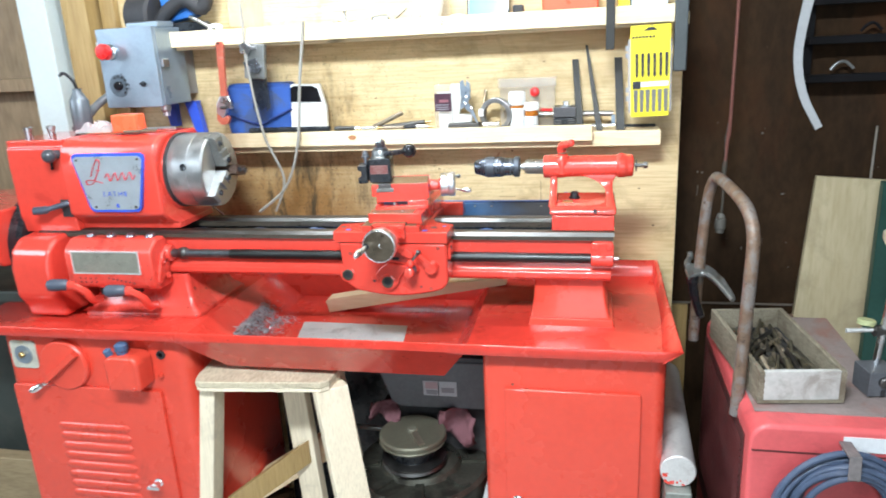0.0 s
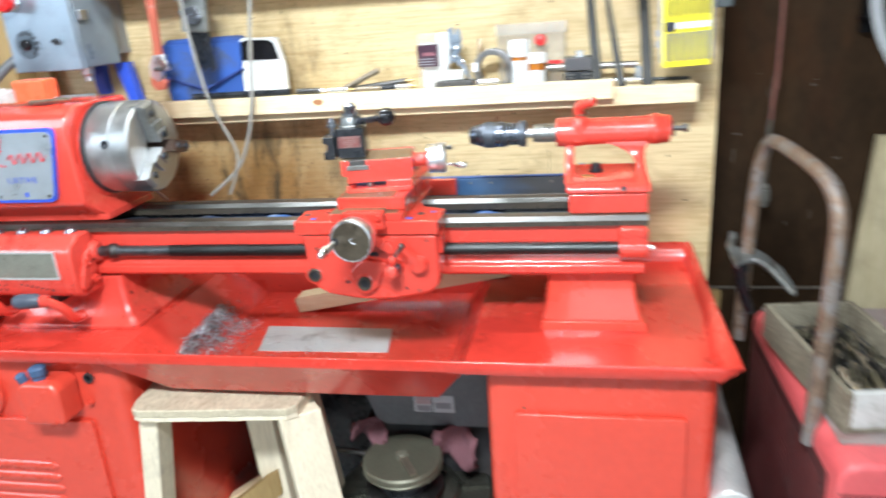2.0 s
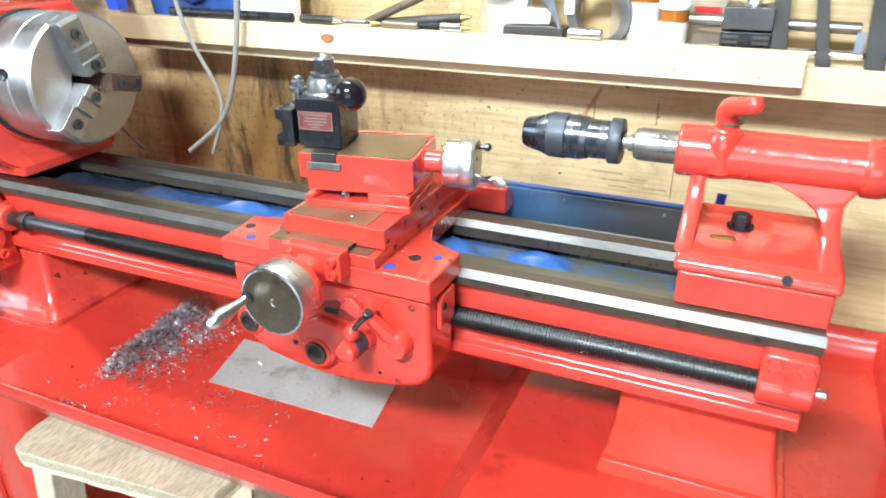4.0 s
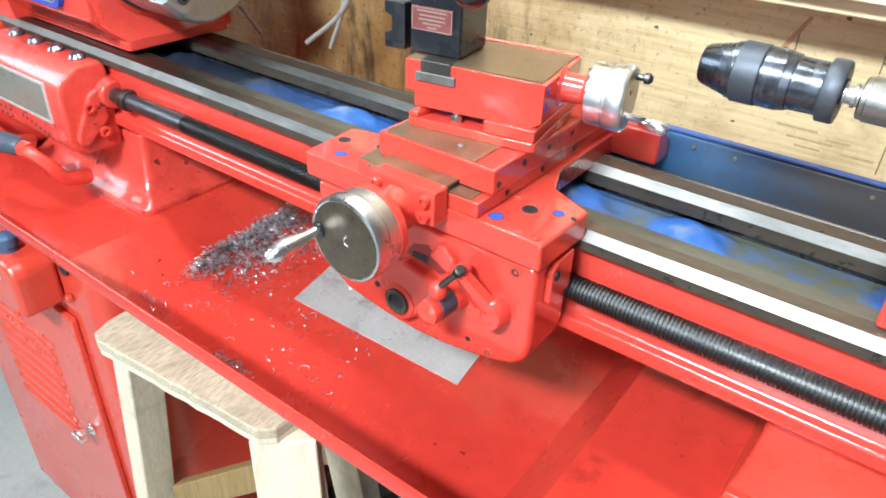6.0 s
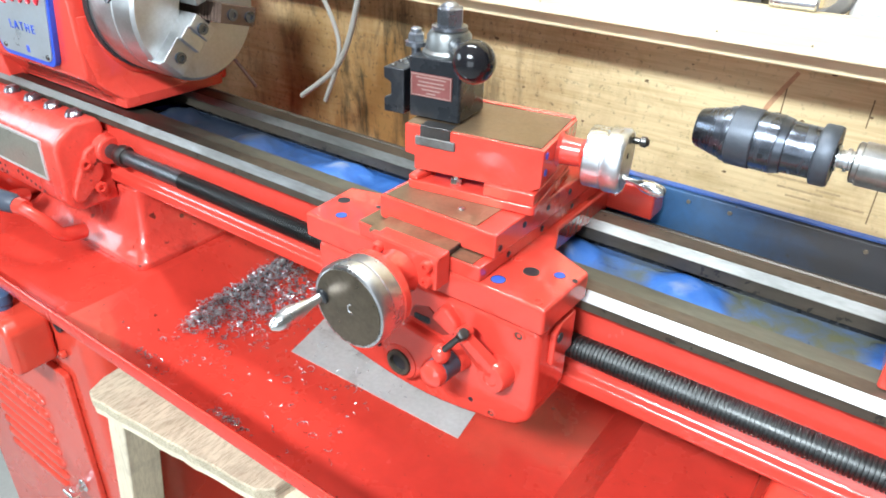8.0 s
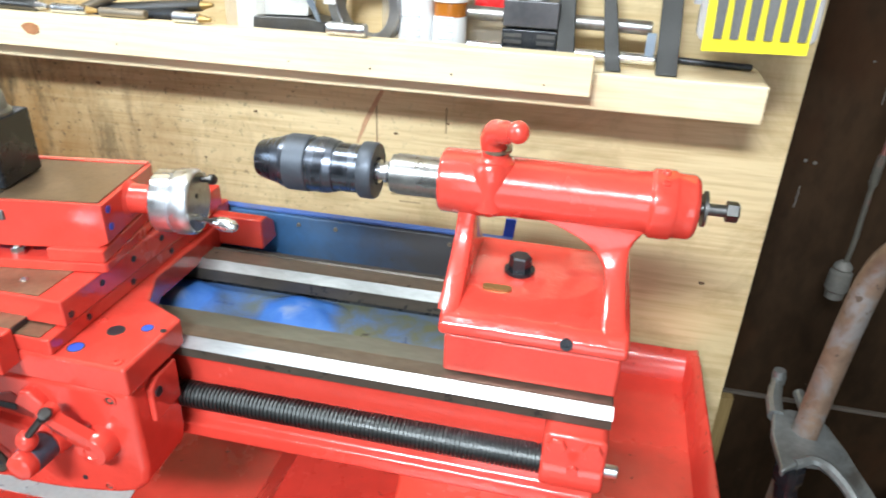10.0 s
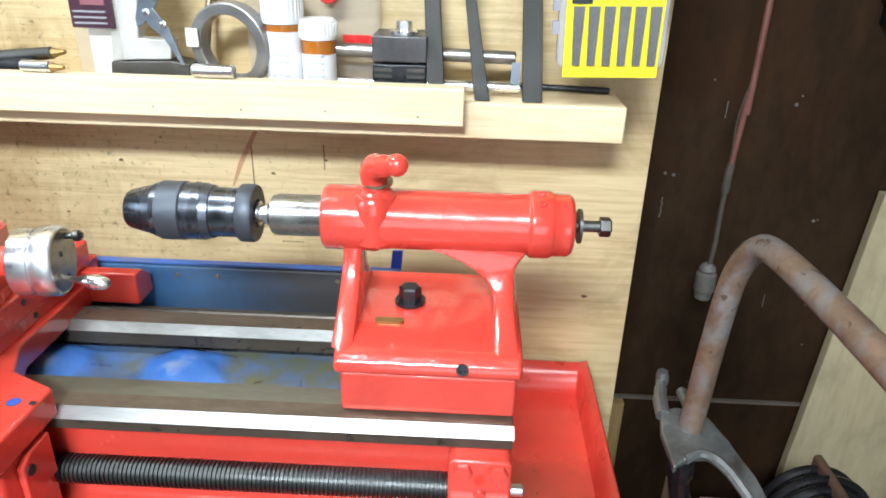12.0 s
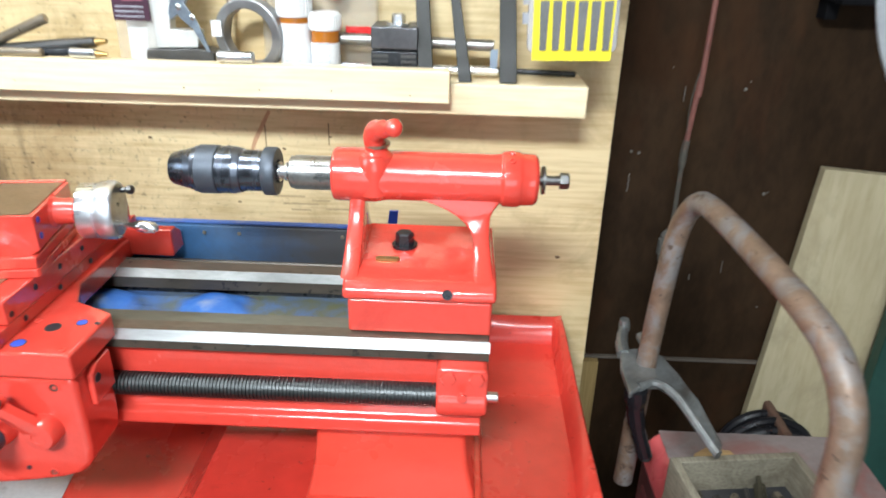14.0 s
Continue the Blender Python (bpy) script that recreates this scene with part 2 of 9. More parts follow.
def glass(name, tint, rough=0.1, alpha=0.4):
    m, nt, p = shader(name)
    n = tex(nt, "ShaderNodeTexNoise", 30, 4, 0.6)
    link(nt, ramp(nt, n.outputs["Fac"], [(0.3, tuple(c * 0.9 for c in tint)), (0.7, tint)]), p.inputs["Base Color"])
    p.inputs["Roughness"].default_value = rough
    p.inputs["Alpha"].default_value = alpha
    p.inputs["Specular IOR Level"].default_value = 0.6
    return m


RED = surface("red_enamel", (0.68, 0.059, 0.040), 0.22, 0, 0.08, 7, 75, 0.5, 0.0016, coat=0.8, rough_var=0.08, stain=(0.34, 0.016, 0.010), stain_amount=0.42, stain_scale=8, stain_from=0.58)
RED_OLD = surface("oily_old_enamel", (0.66, 0.064, 0.045), 0.30, 0, 0.14, 14, 75, 0.5, 0.0018, coat=0.55, rough_var=0.12, stain=(0.22, 0.018, 0.014), stain_amount=0.6, stain_scale=16, stain_from=0.54, spots=(0.09, 0.018, 0.014), spot_scale=75, spot_from=0.67)
RED_PAN = surface("red_enamel_oily", (0.60, 0.045, 0.030), 0.26, 0, 0.14, 6, 45, 0.20, 0.0010, coat=0.4, rough_var=0.12, stain=(0.12, 0.012, 0.008), stain_amount=0.6, stain_scale=14, stain_from=0.64, spots=(0.10, 0.012, 0.008), spot_scale=110, spot_from=0.70)
RED_CAB = surface("red_cabinet_enamel", (0.68, 0.066, 0.039), 0.27, 0, 0.08, 4, 60, 0.14, 0.0009, coat=0.45, rough_var=0.10, stain=(0.26, 0.018, 0.012), stain_amount=0.35, stain_scale=7, stain_from=0.58)
RED_DULL = surface("faded_red_paint", (0.60, 0.10, 0.105), 0.36, 0, 0.12, 8, 90, 0.15, 0.0006, stain=(0.24, 0.04, 0.045), stain_amount=0.45, stain_scale=10, stain_from=0.56)
PINK_RED = surface("dusty_red_lid", (0.24, 0.195, 0.185), 0.42, 0, 0.2, 12, 120, 0.2, 0.0006, stain=(0.24, 0.075, 0.060), stain_amount=0.7, stain_scale=7, stain_from=0.52)
STEEL = surface("bright_turned_steel", (0.66, 0.68, 0.71), 0.29, 1, 0.12, 30, 400, 0.08, 0.0002, stain=(0.38, 0.39, 0.40), stain_amount=0.5, stain_scale=14)
JAW_BROWN = surface("oily_brown_jaw_steel", (0.14, 0.095, 0.075), 0.42, 0.6, 0.25, 30, 250, 0.1, 0.0003)
CHUCK_STEEL = surface("dull_chuck_steel", (0.52, 0.54, 0.55), 0.42, 1, 0.14, 30, 300, 0.1, 0.0002, stain=(0.30, 0.29, 0.28), stain_amount=0.5, stain_scale=16)
STEEL_WAY = surface("ground_bed_way", (0.40, 0.41, 0.41), 0.34, 1, 0.28, 25, 300, 0.06, 0.0002, rough_var=0.07, stain=(0.22, 0.20, 0.17), stain_amount=0.6, stain_scale=14, stain_from=0.54, stretch=(0.15, 1, 1))
IRON_OILY = surface("oily_brown_iron", (0.30, 0.255, 0.195), 0.36, 0.75, 0.3, 14, 200, 0.1, 0.0003, stain=(0.27, 0.17, 0.085), stain_amount=0.7, stain_scale=16, stretch=(0.35, 1, 1), spots=(0.03, 0.027, 0.02), spot_scale=90, spot_from=0.66)
QUILL_STEEL = surface("dull_quill_steel", (0.36, 0.36, 0.35), 0.36, 1, 0.2, 30, 300, 0.08, 0.0002, stain=(0.20, 0.17, 0.13), stain_amount=0.6, stain_scale=30, stain_from=0.5)
IRON_TAN = surface("dusty_olive_iron", (0.165, 0.160, 0.120), 0.5, 0.3, 0.2, 14, 200, 0.1, 0.0003, stain=(0.14, 0.12, 0.09), stain_amount=0.6, stain_scale=16, stretch=(0.35, 1, 1))
IRON_TOP = surface("brown_oiled_slide", (0.30, 0.21, 0.13), 0.42, 0.8, 0.2, 25, 260, 0.12, 0.0003, stain=(0.15, 0.10, 0.06), stain_amount=0.6, stain_scale=22)
WAY_BROWN = surface("brown_oiled_way_top", (0.175, 0.140, 0.105), 0.40, 0.6, 0.3, 14, 200, 0.1, 0.0003, stain=(0.16, 0.10, 0.06), stain_amount=0.7, stain_scale=16, stretch=(0.35, 1, 1), spots=(0.03, 0.027, 0.02), spot_scale=90, spot_from=0.68)
STEEL_DARK = surface("dark_lead_screw_steel", (0.13, 0.128, 0.125), 0.43, 1, 0.2, 25, 300, 0.1, 0.0003)
PLAIN_STEEL = surface("oily_plain_shaft", (0.105, 0.115, 0.122), 0.42, 0.9, 0.35, 45, 300, 0.2, 0.0004, stain=(0.20, 0.22, 0.23), stain_amount=0.5, stain_scale=70, stain_from=0.58)
CHROME = surface("polished_steel", (0.82, 0.84, 0.86), 0.24, 1, 0.06, 30, 300, 0.04, 0.0002)
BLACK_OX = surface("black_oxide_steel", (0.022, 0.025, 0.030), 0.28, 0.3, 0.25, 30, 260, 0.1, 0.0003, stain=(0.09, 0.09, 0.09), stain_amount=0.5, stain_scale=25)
BLUED = surface("blued_steel", (0.125, 0.140, 0.170), 0.27, 0.95, 0.2, 25, 260, 0.05, 0.0002, stain=(0.10, 0.11, 0.14), stain_amount=0.5, stain_scale=18, stretch=(3, 0.6, 0.6))
KNURL = surface("grey_knurled_steel", (0.092, 0.105, 0.125), 0.5, 0.7, 0.15, 300, 900, 0.5, 0.0004)
BLACK_PLASTIC = surface("black_bakelite", (0.010, 0.010, 0.012), 0.09, 0, 0.1, 30, 200, 0.03, 0.0002)
BLACK_RUBBER = surface("dusty_black_rubber", (0.025, 0.025, 0.028), 0.6, 0, 0.3, 20, 160, 0.2, 0.0004, stain=(0.10, 0.09, 0.08), stain_amount=0.5)
GREY_GRIP = surface("grey_blue_grip", (0.055, 0.068, 0.095), 0.45, 0, 0.2, 30, 160, 0.2, 0.0004)
BLUE = surface("worn_blue_paint", (0.035, 0.11, 0.36), 0.26, 0, 0.25, 10, 90, 0.15, 0.0005, stain=(0.13, 0.15, 0.125), stain_amount=0.95, stain_scale=11, stain_from=0.46, stain_soft=0.16, spots=(0.045, 0.045, 0.025), spot_scale=75, spot_from=0.64)
BLUE_DARK = surface("dark_blue_tray_paint", (0.05, 0.13, 0.33), 0.33, 0, 0.25, 8, 90, 0.12, 0.0005, stain=(0.050, 0.055, 0.048), stain_amount=0.95, stain_scale=5, stain_from=0.42, stain_soft=0.18, spots=(0.03, 0.028, 0.022), spot_scale=60, spot_from=0.66)
BED_FLOOR = surface("blue_bed_floor_paint", (0.018, 0.080, 0.26), 0.45, 0, 0.25, 12, 110, 0.15, 0.0005, stain=(0.035, 0.050, 0.060), stain_amount=0.8, stain_scale=7, stain_from=0.53, stain_soft=0.16, spots=(0.03, 0.03, 0.025), spot_scale=80, spot_from=0.68)


def blue_crowns(m):
    """Blue enamel left on the raised casting webs, rubbed grey on their crowns, with a ragged edge."""
    nt = m.node_tree
    p = nt.nodes["Principled BSDF"]
    old = p.inputs["Base Color"].links[0].from_socket
    co = nt.nodes.new("ShaderNodeTexCoord")
    sep = nt.nodes.new("ShaderNodeSeparateXYZ")
    link(nt, co.outputs["Object"], sep.inputs[0])
    no = tex(nt, "ShaderNodeTexNoise", 38, 6, 0.65, distort=0.5)
    add = nt.nodes.new("ShaderNodeMath")
    add.operation = "MULTIPLY_ADD"
    link(nt, no.outputs["Fac"], add.inputs[0])
    add.inputs[1].default_value = 0.010
    link(nt, sep.outputs[2], add.inputs[2])
    blue = mixc(nt, ramp(nt, no.outputs["Fac"], [(0.35, 0.0), (0.7, 1.0)]), (0.03, 0.13, 0.46), (0.07, 0.20, 0.52))
    rise = nt.nodes.new("ShaderNodeMapRange")
    rise.inputs["From Min"].default_value, rise.inputs["From Max"].default_value = 0.9770, 0.9820
    link(nt, add.outputs[0], rise.inputs["Value"])
    col = mixc(nt, rise.outputs[0], old, blue)
    crown = nt.nodes.new("ShaderNodeMapRange")
    crown.inputs["From Min"].default_value, crown.inputs["From Max"].default_value = 0.9880, 0.9930
    crown.inputs["To Max"].default_value = 0.8
    link(nt, add.outputs[0], crown.inputs["Value"])
    link(nt, mixc(nt, crown.outputs[0], col, (0.36, 0.38, 0.37)), p.inputs["Base Color"])


def oil_shade_film(m, x0, x1, film, spots=None, most=0.92):
    """A film of old oil, grime and painted shade that thickens with a ragged edge from x0 to x1."""
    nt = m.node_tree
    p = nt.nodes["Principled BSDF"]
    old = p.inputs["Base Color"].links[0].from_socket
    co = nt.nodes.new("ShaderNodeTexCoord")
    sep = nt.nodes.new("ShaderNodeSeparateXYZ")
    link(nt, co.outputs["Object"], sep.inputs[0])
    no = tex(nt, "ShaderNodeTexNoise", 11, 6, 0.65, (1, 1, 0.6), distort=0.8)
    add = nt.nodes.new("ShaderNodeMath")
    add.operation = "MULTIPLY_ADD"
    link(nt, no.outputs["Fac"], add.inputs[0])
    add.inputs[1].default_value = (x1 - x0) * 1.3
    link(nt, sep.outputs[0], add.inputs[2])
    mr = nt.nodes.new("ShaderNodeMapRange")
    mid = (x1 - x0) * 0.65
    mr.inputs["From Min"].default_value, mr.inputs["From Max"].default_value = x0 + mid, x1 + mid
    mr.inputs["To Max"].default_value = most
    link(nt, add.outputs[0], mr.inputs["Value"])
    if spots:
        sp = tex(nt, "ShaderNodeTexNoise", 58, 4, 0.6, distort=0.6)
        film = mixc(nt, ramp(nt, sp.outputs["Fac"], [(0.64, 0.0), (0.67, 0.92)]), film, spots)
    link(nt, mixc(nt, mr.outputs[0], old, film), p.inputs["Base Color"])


oil_shade_film(BED_FLOOR, -0.44, -0.22, (0.135, 0.142, 0.078), (0.042, 0.033, 0.018), 1.0)
blue_crowns(BED_FLOOR)
# black oil with shade painted in, denser towards the chuck
oil_shade_film(IRON_TAN, -0.50, -0.80, (0.022, 0.017, 0.013), None, 0.95)
oil_shade_film(WAY_BROWN, -0.52, -0.82, (0.020, 0.016, 0.013), None, 0.95)
oil_shade_film(BED_FLOOR, -0.60, -0.82, (0.014, 0.018, 0.023), None, 0.95)
# brown oil on the bevel, with its dark reflection painted in
oil_shade_film(STEEL_WAY, -0.55, -0.95, (0.10, 0.090, 0.075), None, 0.85)
PINE_LOW = wood("stained_pine_board", (0.82, 0.70, 0.47), (0.70, 0.53, 0.30), (0.25, 3, 3), 4, 0.5, 2.6, (0.55, 0.38, 0.18), 0.3, 5)
oil_shade_film(PINE_LOW, -0.70, -0.93, (0.22, 0.135, 0.070), None, 0.8)
SHIELD = surface("oily_blue_shield_paint", (0.026, 0.090, 0.205), 0.5, 0, 0.25, 8, 90, 0.12, 0.0005, stain=(0.055, 0.060, 0.052), stain_amount=0.8, stain_scale=6, stain_from=0.50, stain_soft=0.2, spots=(0.03, 0.028, 0.022), spot_scale=60, spot_from=0.68)
oil_shade_film(SHIELD, -0.33, -0.17, (0.038, 0.032, 0.025))
BLUE_TRIM = surface("blue_trim_paint", (0.03, 0.09, 0.55), 0.35, 0, 0.1, 30, 200, 0.05)
BLUE_NYLON = surface("blue_nylon_pouch", (0.022, 0.085, 0.34), 0.7, 0, 0.25, 14, 500, 0.4, 0.0006, stain=(0.05, 0.07, 0.13), stain_amount=0.8, stain_scale=14, stain_from=0.48)
NUT_STEEL = surface("grey_nut_steel", (0.27, 0.29, 0.33), 0.3, 0.9, 0.2, 40, 260, 0.1, 0.0003, stain=(0.13, 0.12, 0.11), stain_amount=0.6, stain_scale=30)
ALU = surface("brushed_aluminium", (0.27, 0.335, 0.40), 0.36, 0.6, 0.12, 12, 350, 0.06, 0.0002, stain=(0.22, 0.27, 0.32), stain_amount=0.65, stain_scale=16, stain_from=0.5)
ZINC_SHEET = surface("dull_zinc_sheet", (0.58, 0.59, 0.58), 0.48, 0.35, 0.15, 14, 200, 0.12, 0.0003, stain=(0.20, 0.18, 0.16), stain_amount=0.6, stain_scale=18, stain_from=0.56)
PLATE_GREY = surface("grey_name_plate", (0.46, 0.52, 0.57), 0.35, 0.55, 0.1, 30, 300, 0.05, 0.0002)
PLATE_DARK = surface("etched_chart_plate", (0.30, 0.31, 0.26), 0.38, 0.45, 0.2, 40, 300, 0.1, 0.0002)
BLUE_LIP = surface("worn_blue_lip_paint", (0.06, 0.13, 0.38), 0.4, 0, 0.25, 18, 120, 0.12, 0.0005, stain=(0.16, 0.15, 0.13), stain_amount=0.7, stain_scale=20, stain_from=0.55)
IRON_DARK = surface("dark_oily_way_side", (0.070, 0.058, 0.044), 0.45, 0.35, 0.3, 14, 200, 0.1, 0.0003, stain=(0.115, 0.115, 0.085), stain_amount=0.8, stain_scale=24, stretch=(0.35, 1, 1), spots=(0.02, 0.018, 0.015), spot_scale=90, spot_from=0.64)
REAR_BEVEL = surface("dull_rear_bevel", (0.255, 0.262, 0.255), 0.38, 1, 0.25, 25, 300, 0.06, 0.0002, rough_var=0.07, stain=(0.15, 0.14, 0.12), stain_amount=0.6, stain_scale=18, stain_from=0.52, stretch=(0.3, 1, 1))
CAM_GREY = surface("dull_grey_cam_steel", (0.20, 0.21, 0.21), 0.42, 0.85, 0.2, 30, 300, 0.1, 0.0003)
BRASS = surface("tarnished_brass", (0.38, 0.255, 0.10), 0.4, 0.9, 0.25, 60, 300, 0.1, 0.0003)
RUST_PIPE = surface("rusty_steel_pipe", (0.178, 0.118, 0.081), 0.52, 0.3, 0.32, 34, 150, 0.5, 0.0007, stain=(0.21, 0.20, 0.195), stain_amount=0.85, stain_scale=22, stain_from=0.47, stain_soft=0.12, spots=(0.085, 0.055, 0.038), spot_scale=85, spot_from=0.63)
GALV = surface("grey_clamp_metal", (0.22, 0.23, 0.225), 0.45, 0.7, 0.25, 30, 200, 0.2, 0.0004, stain=(0.10, 0.085, 0.07), stain_amount=0.7, stain_scale=20)
ORANGE = surface("orange_plastic", (0.86, 0.14, 0.055), 0.3, 0, 0.08, 30, 200, 0.05)
RED_PLASTIC = surface("red_button_plastic", (0.65, 0.02, 0.02), 0.3, 0, 0.08, 30, 200, 0.05)
RED_WRENCH = surface("chipped_red_wrench_paint", (0.42, 0.10, 0.06), 0.4, 0.2, 0.25, 30, 200, 0.2, 0.0004, stain=(0.35, 0.30, 0.28), stain_amount=0.8, stain_scale=30)
PLY = wood("pine_plywood_wall", (0.73, 0.590, 0.345), (0.49, 0.345, 0.165), (0.30, 1, 2.8), 2.4, 0.5, 3.2, (0.34, 0.24, 0.11), 0.7, 6.5, 0.48, ((-0.80, 0.25, 0.96), 0.32), bands=5.0)
PINE = wood("pine_board", (0.82, 0.70, 0.47), (0.70, 0.53, 0.30), (0.25, 3, 3), 4, 0.5, 2.6, (0.55, 0.38, 0.18), 0.3, 5)
PINE_UP = wood("pine_stud", (0.40, 0.275, 0.110), (0.24, 0.150, 0.055), (3, 3, 0.25), 4, 0.55, 2.4, (0.35, 0.24, 0.12), 0.4, 5)
STOOL_TOP = wood("weathered_plywood_seat", (0.62, 0.55, 0.40), (0.25, 0.19, 0.12), (1.3, 0.4, 2), 11, 0.6, 0, (0.34, 0.28, 0.20), 0.6, 20, 0.50, bands=4)
STOOL_LEG = wood("pale_stool_leg", (0.84, 0.75, 0.57), (0.60, 0.52, 0.38), (3, 3, 0.3), 5, 0.6, 0, (0.36, 0.31, 0.24), 0.5, 11, 0.54)
DARK_WALL = surface("dark_stained_boarding", (0.0285, 0.0158, 0.0078), 0.72, 0, 0.45, 7, 70, 0.3, 0.0008, stain=(0.060, 0.0225, 0.0090), stain_amount=0.8, stain_scale=5, stain_from=0.50, stain_soft=0.25, stretch=(1, 1, 0.45), spots=(0.045, 0.028, 0.018), spot_scale=26, spot_from=0.74)
DARK_WALL.node_tree.nodes["Principled BSDF"].inputs["Specular IOR Level"].default_value = 0.1
PALE_PANEL = wood("pale_plywood_sheet", (0.50, 0.43, 0.275), (0.38, 0.31, 0.18), (1.5, 1, 0.4), 2.4, 0.55, 0, (0.27, 0.22, 0.14), 0.6, 5, 0.50)
OLD_PLY = wood("aged_plywood_side_wall", (0.25, 0.175, 0.10), (0.15, 0.10, 0.055), (2, 2, 0.5), 3, 0.6, 0, (0.12, 0.085, 0.055), 0.5, 4, 0.52)
CRATE = wood("grey_dirty_crate_board", (0.25, 0.225, 0.165), (0.12, 0.095, 0.065), (2, 0.5, 2), 6, 0.65, 0, (0.10, 0.075, 0.05), 0.7, 12, 0.5)
WHITE_POST = surface("white_painted_post", (0.50, 0.57, 0.57), 0.5, 0, 0.06, 9, 120, 0.12, 0.0006, stain=(0.42, 0.40, 0.36), stain_amount=0.5, stain_scale=7)
PLASTER = surface("plain_room_wall", (0.30, 0.27, 0.23), 0.8, 0, 0.06, 3, 60, 0.1)
CEILING = surface("bare_board_ceiling", (0.30, 0.27, 0.23), 0.8, 0, 0.05, 3, 60, 0.1)
CONCRETE = surface("stained_concrete_floor", (0.46, 0.47, 0.45), 0.6, 0, 0.15, 3, 70, 0.3, 0.001, stain=(0.12, 0.11, 0.10), stain_amount=0.7, stain_scale=2.5, stain_from=0.52)

# ---- the room ----
def wall(name, x0, x1, y0, y1, z0, z1, material, label, bevel=0.0):
    return tagged(part(name, box(B(), x0, x1, y0, y1, z0, z1), material, bevel=bevel), label, name.split("_")[0], kind="structure")


wall("floor", -3.0, 2.6, -4.6, 0.6, -0.1, 0.0, CONCRETE, "stained grey concrete workshop floor")
wall("ceiling", -3.0, 2.6, -4.6, 0.6, 2.6, 2.7, CEILING, "plain white ceiling board")
plywood = wall("wall_north", -1.26, 0.156, 0.25, 0.27, 0.0, 2.6, PLY, "pine plywood wall sheet with oil splashes and knots")
dark = wall("wall_dark", 0.05, 2.5, 0.42, 0.50, 0.0, 2.6, DARK_WALL, "dark brown stained board wall with scuffs")
wall("wall_north_rear", -3.0, 0.05, 0.30, 0.50, 0.0, 2.6, OLD_PLY, "aged brown plywood behind the studs")
wall("wall_east", 2.5, 2.6, -4.6, 0.5, 0.0, 2.6, PLASTER, "plain workshop side wall")
wall("wall_west_low", -3.1, -3.0, -4.6, 0.6, 0.0, 1.45, PLASTER, "plain workshop side wall under the window")
wall("wall_west_high", -3.1, -3.0, -4.6, 0.6, 2.45, 2.6, PLASTER, "plain workshop side wall over the window")
wall("wall_west_near", -3.1, -3.0, -4.6, -2.15, 1.45, 2.45, PLASTER, "plain workshop side wall beside the window")
wall("wall_west_far", -3.1, -3.0, -0.65, 0.6, 1.45, 2.45, PLASTER, "plain workshop side wall beside the window")
win = tagged(part("window_1", box(B(), -3.06, -3.055, -2.15, -0.65, 1.45, 2.45), glass("window_glass", (0.85, 0.9, 0.92), 0.05, 0.15)), "plain side window with a white frame", "window", kind="structure")
for y0, y1, z0, z1 in ((-2.15, -2.11, 1.45, 2.45), (-0.69, -0.65, 1.45, 2.45), (-2.11, -0.69, 1.45, 1.49), (-2.11, -0.69, 2.41, 2.45)):
    part("window_frame", box(B(), -3.075, -3.035, y0, y1, z0, z1), WHITE_POST, win, "", 0.003)
wall("wall_south_left", -3.0, -0.8, -4.7, -4.6, 0.0, 2.6, PLASTER, "plain workshop wall beside the doorway")
wall("wall_south_right", 2.0, 2.6, -4.7, -4.6, 0.0, 2.6, PLASTER, "plain workshop wall beside the doorway")
wall("wall_south_top", -0.8, 2.0, -4.7, -4.6, 2.3, 2.6, PLASTER, "plain lintel over the open doorway")
# lower ledge and the seam strip on the dark boards
part("trim_seam", box(B(), 0.158, 0.80, 0.414, 0.42, 0.6705, 0.6745), surface("grey_seam_strip", (0.12, 0.10, 0.08), 0.6), None, "thin grey seam strip across dark boards", category="trim", kind="structure")
part("trim_edge", box(B(), 0.157, 0.215, 0.405, 0.419, 0.0, 0.668), PINE_UP, None, "narrow pine batten at the board edge", category="trim", kind="structure")


def stud(name, x0, x1, y0, y1, material, label):
    bm = box(B(), x0, x1, y0, y1, 0.0, 2.6)
    return part(name, bm, material, None, label, 0.003, category="stud", kind="structure")


stud("trim_white_post", -1.445, -1.365, 0.16, 0.25, WHITE_POST, "white painted timber post beside the electrical box")
stud("trim_stud", -1.345, -1.275, 0.19, 0.29, PINE_UP, "bare pine wall stud")
stud("trim_stud_edge", -1.262, -1.222, 0.225, 0.248, PINE_UP, "bare pine batten on the plywood edge")
part("trim_rail", box(B(), -1.75, -1.447, 0.24, 0.30, 1.30, 1.335), OLD_PLY, None, "aged horizontal rail on the plywood", 0.003, category="trim", kind="structure")

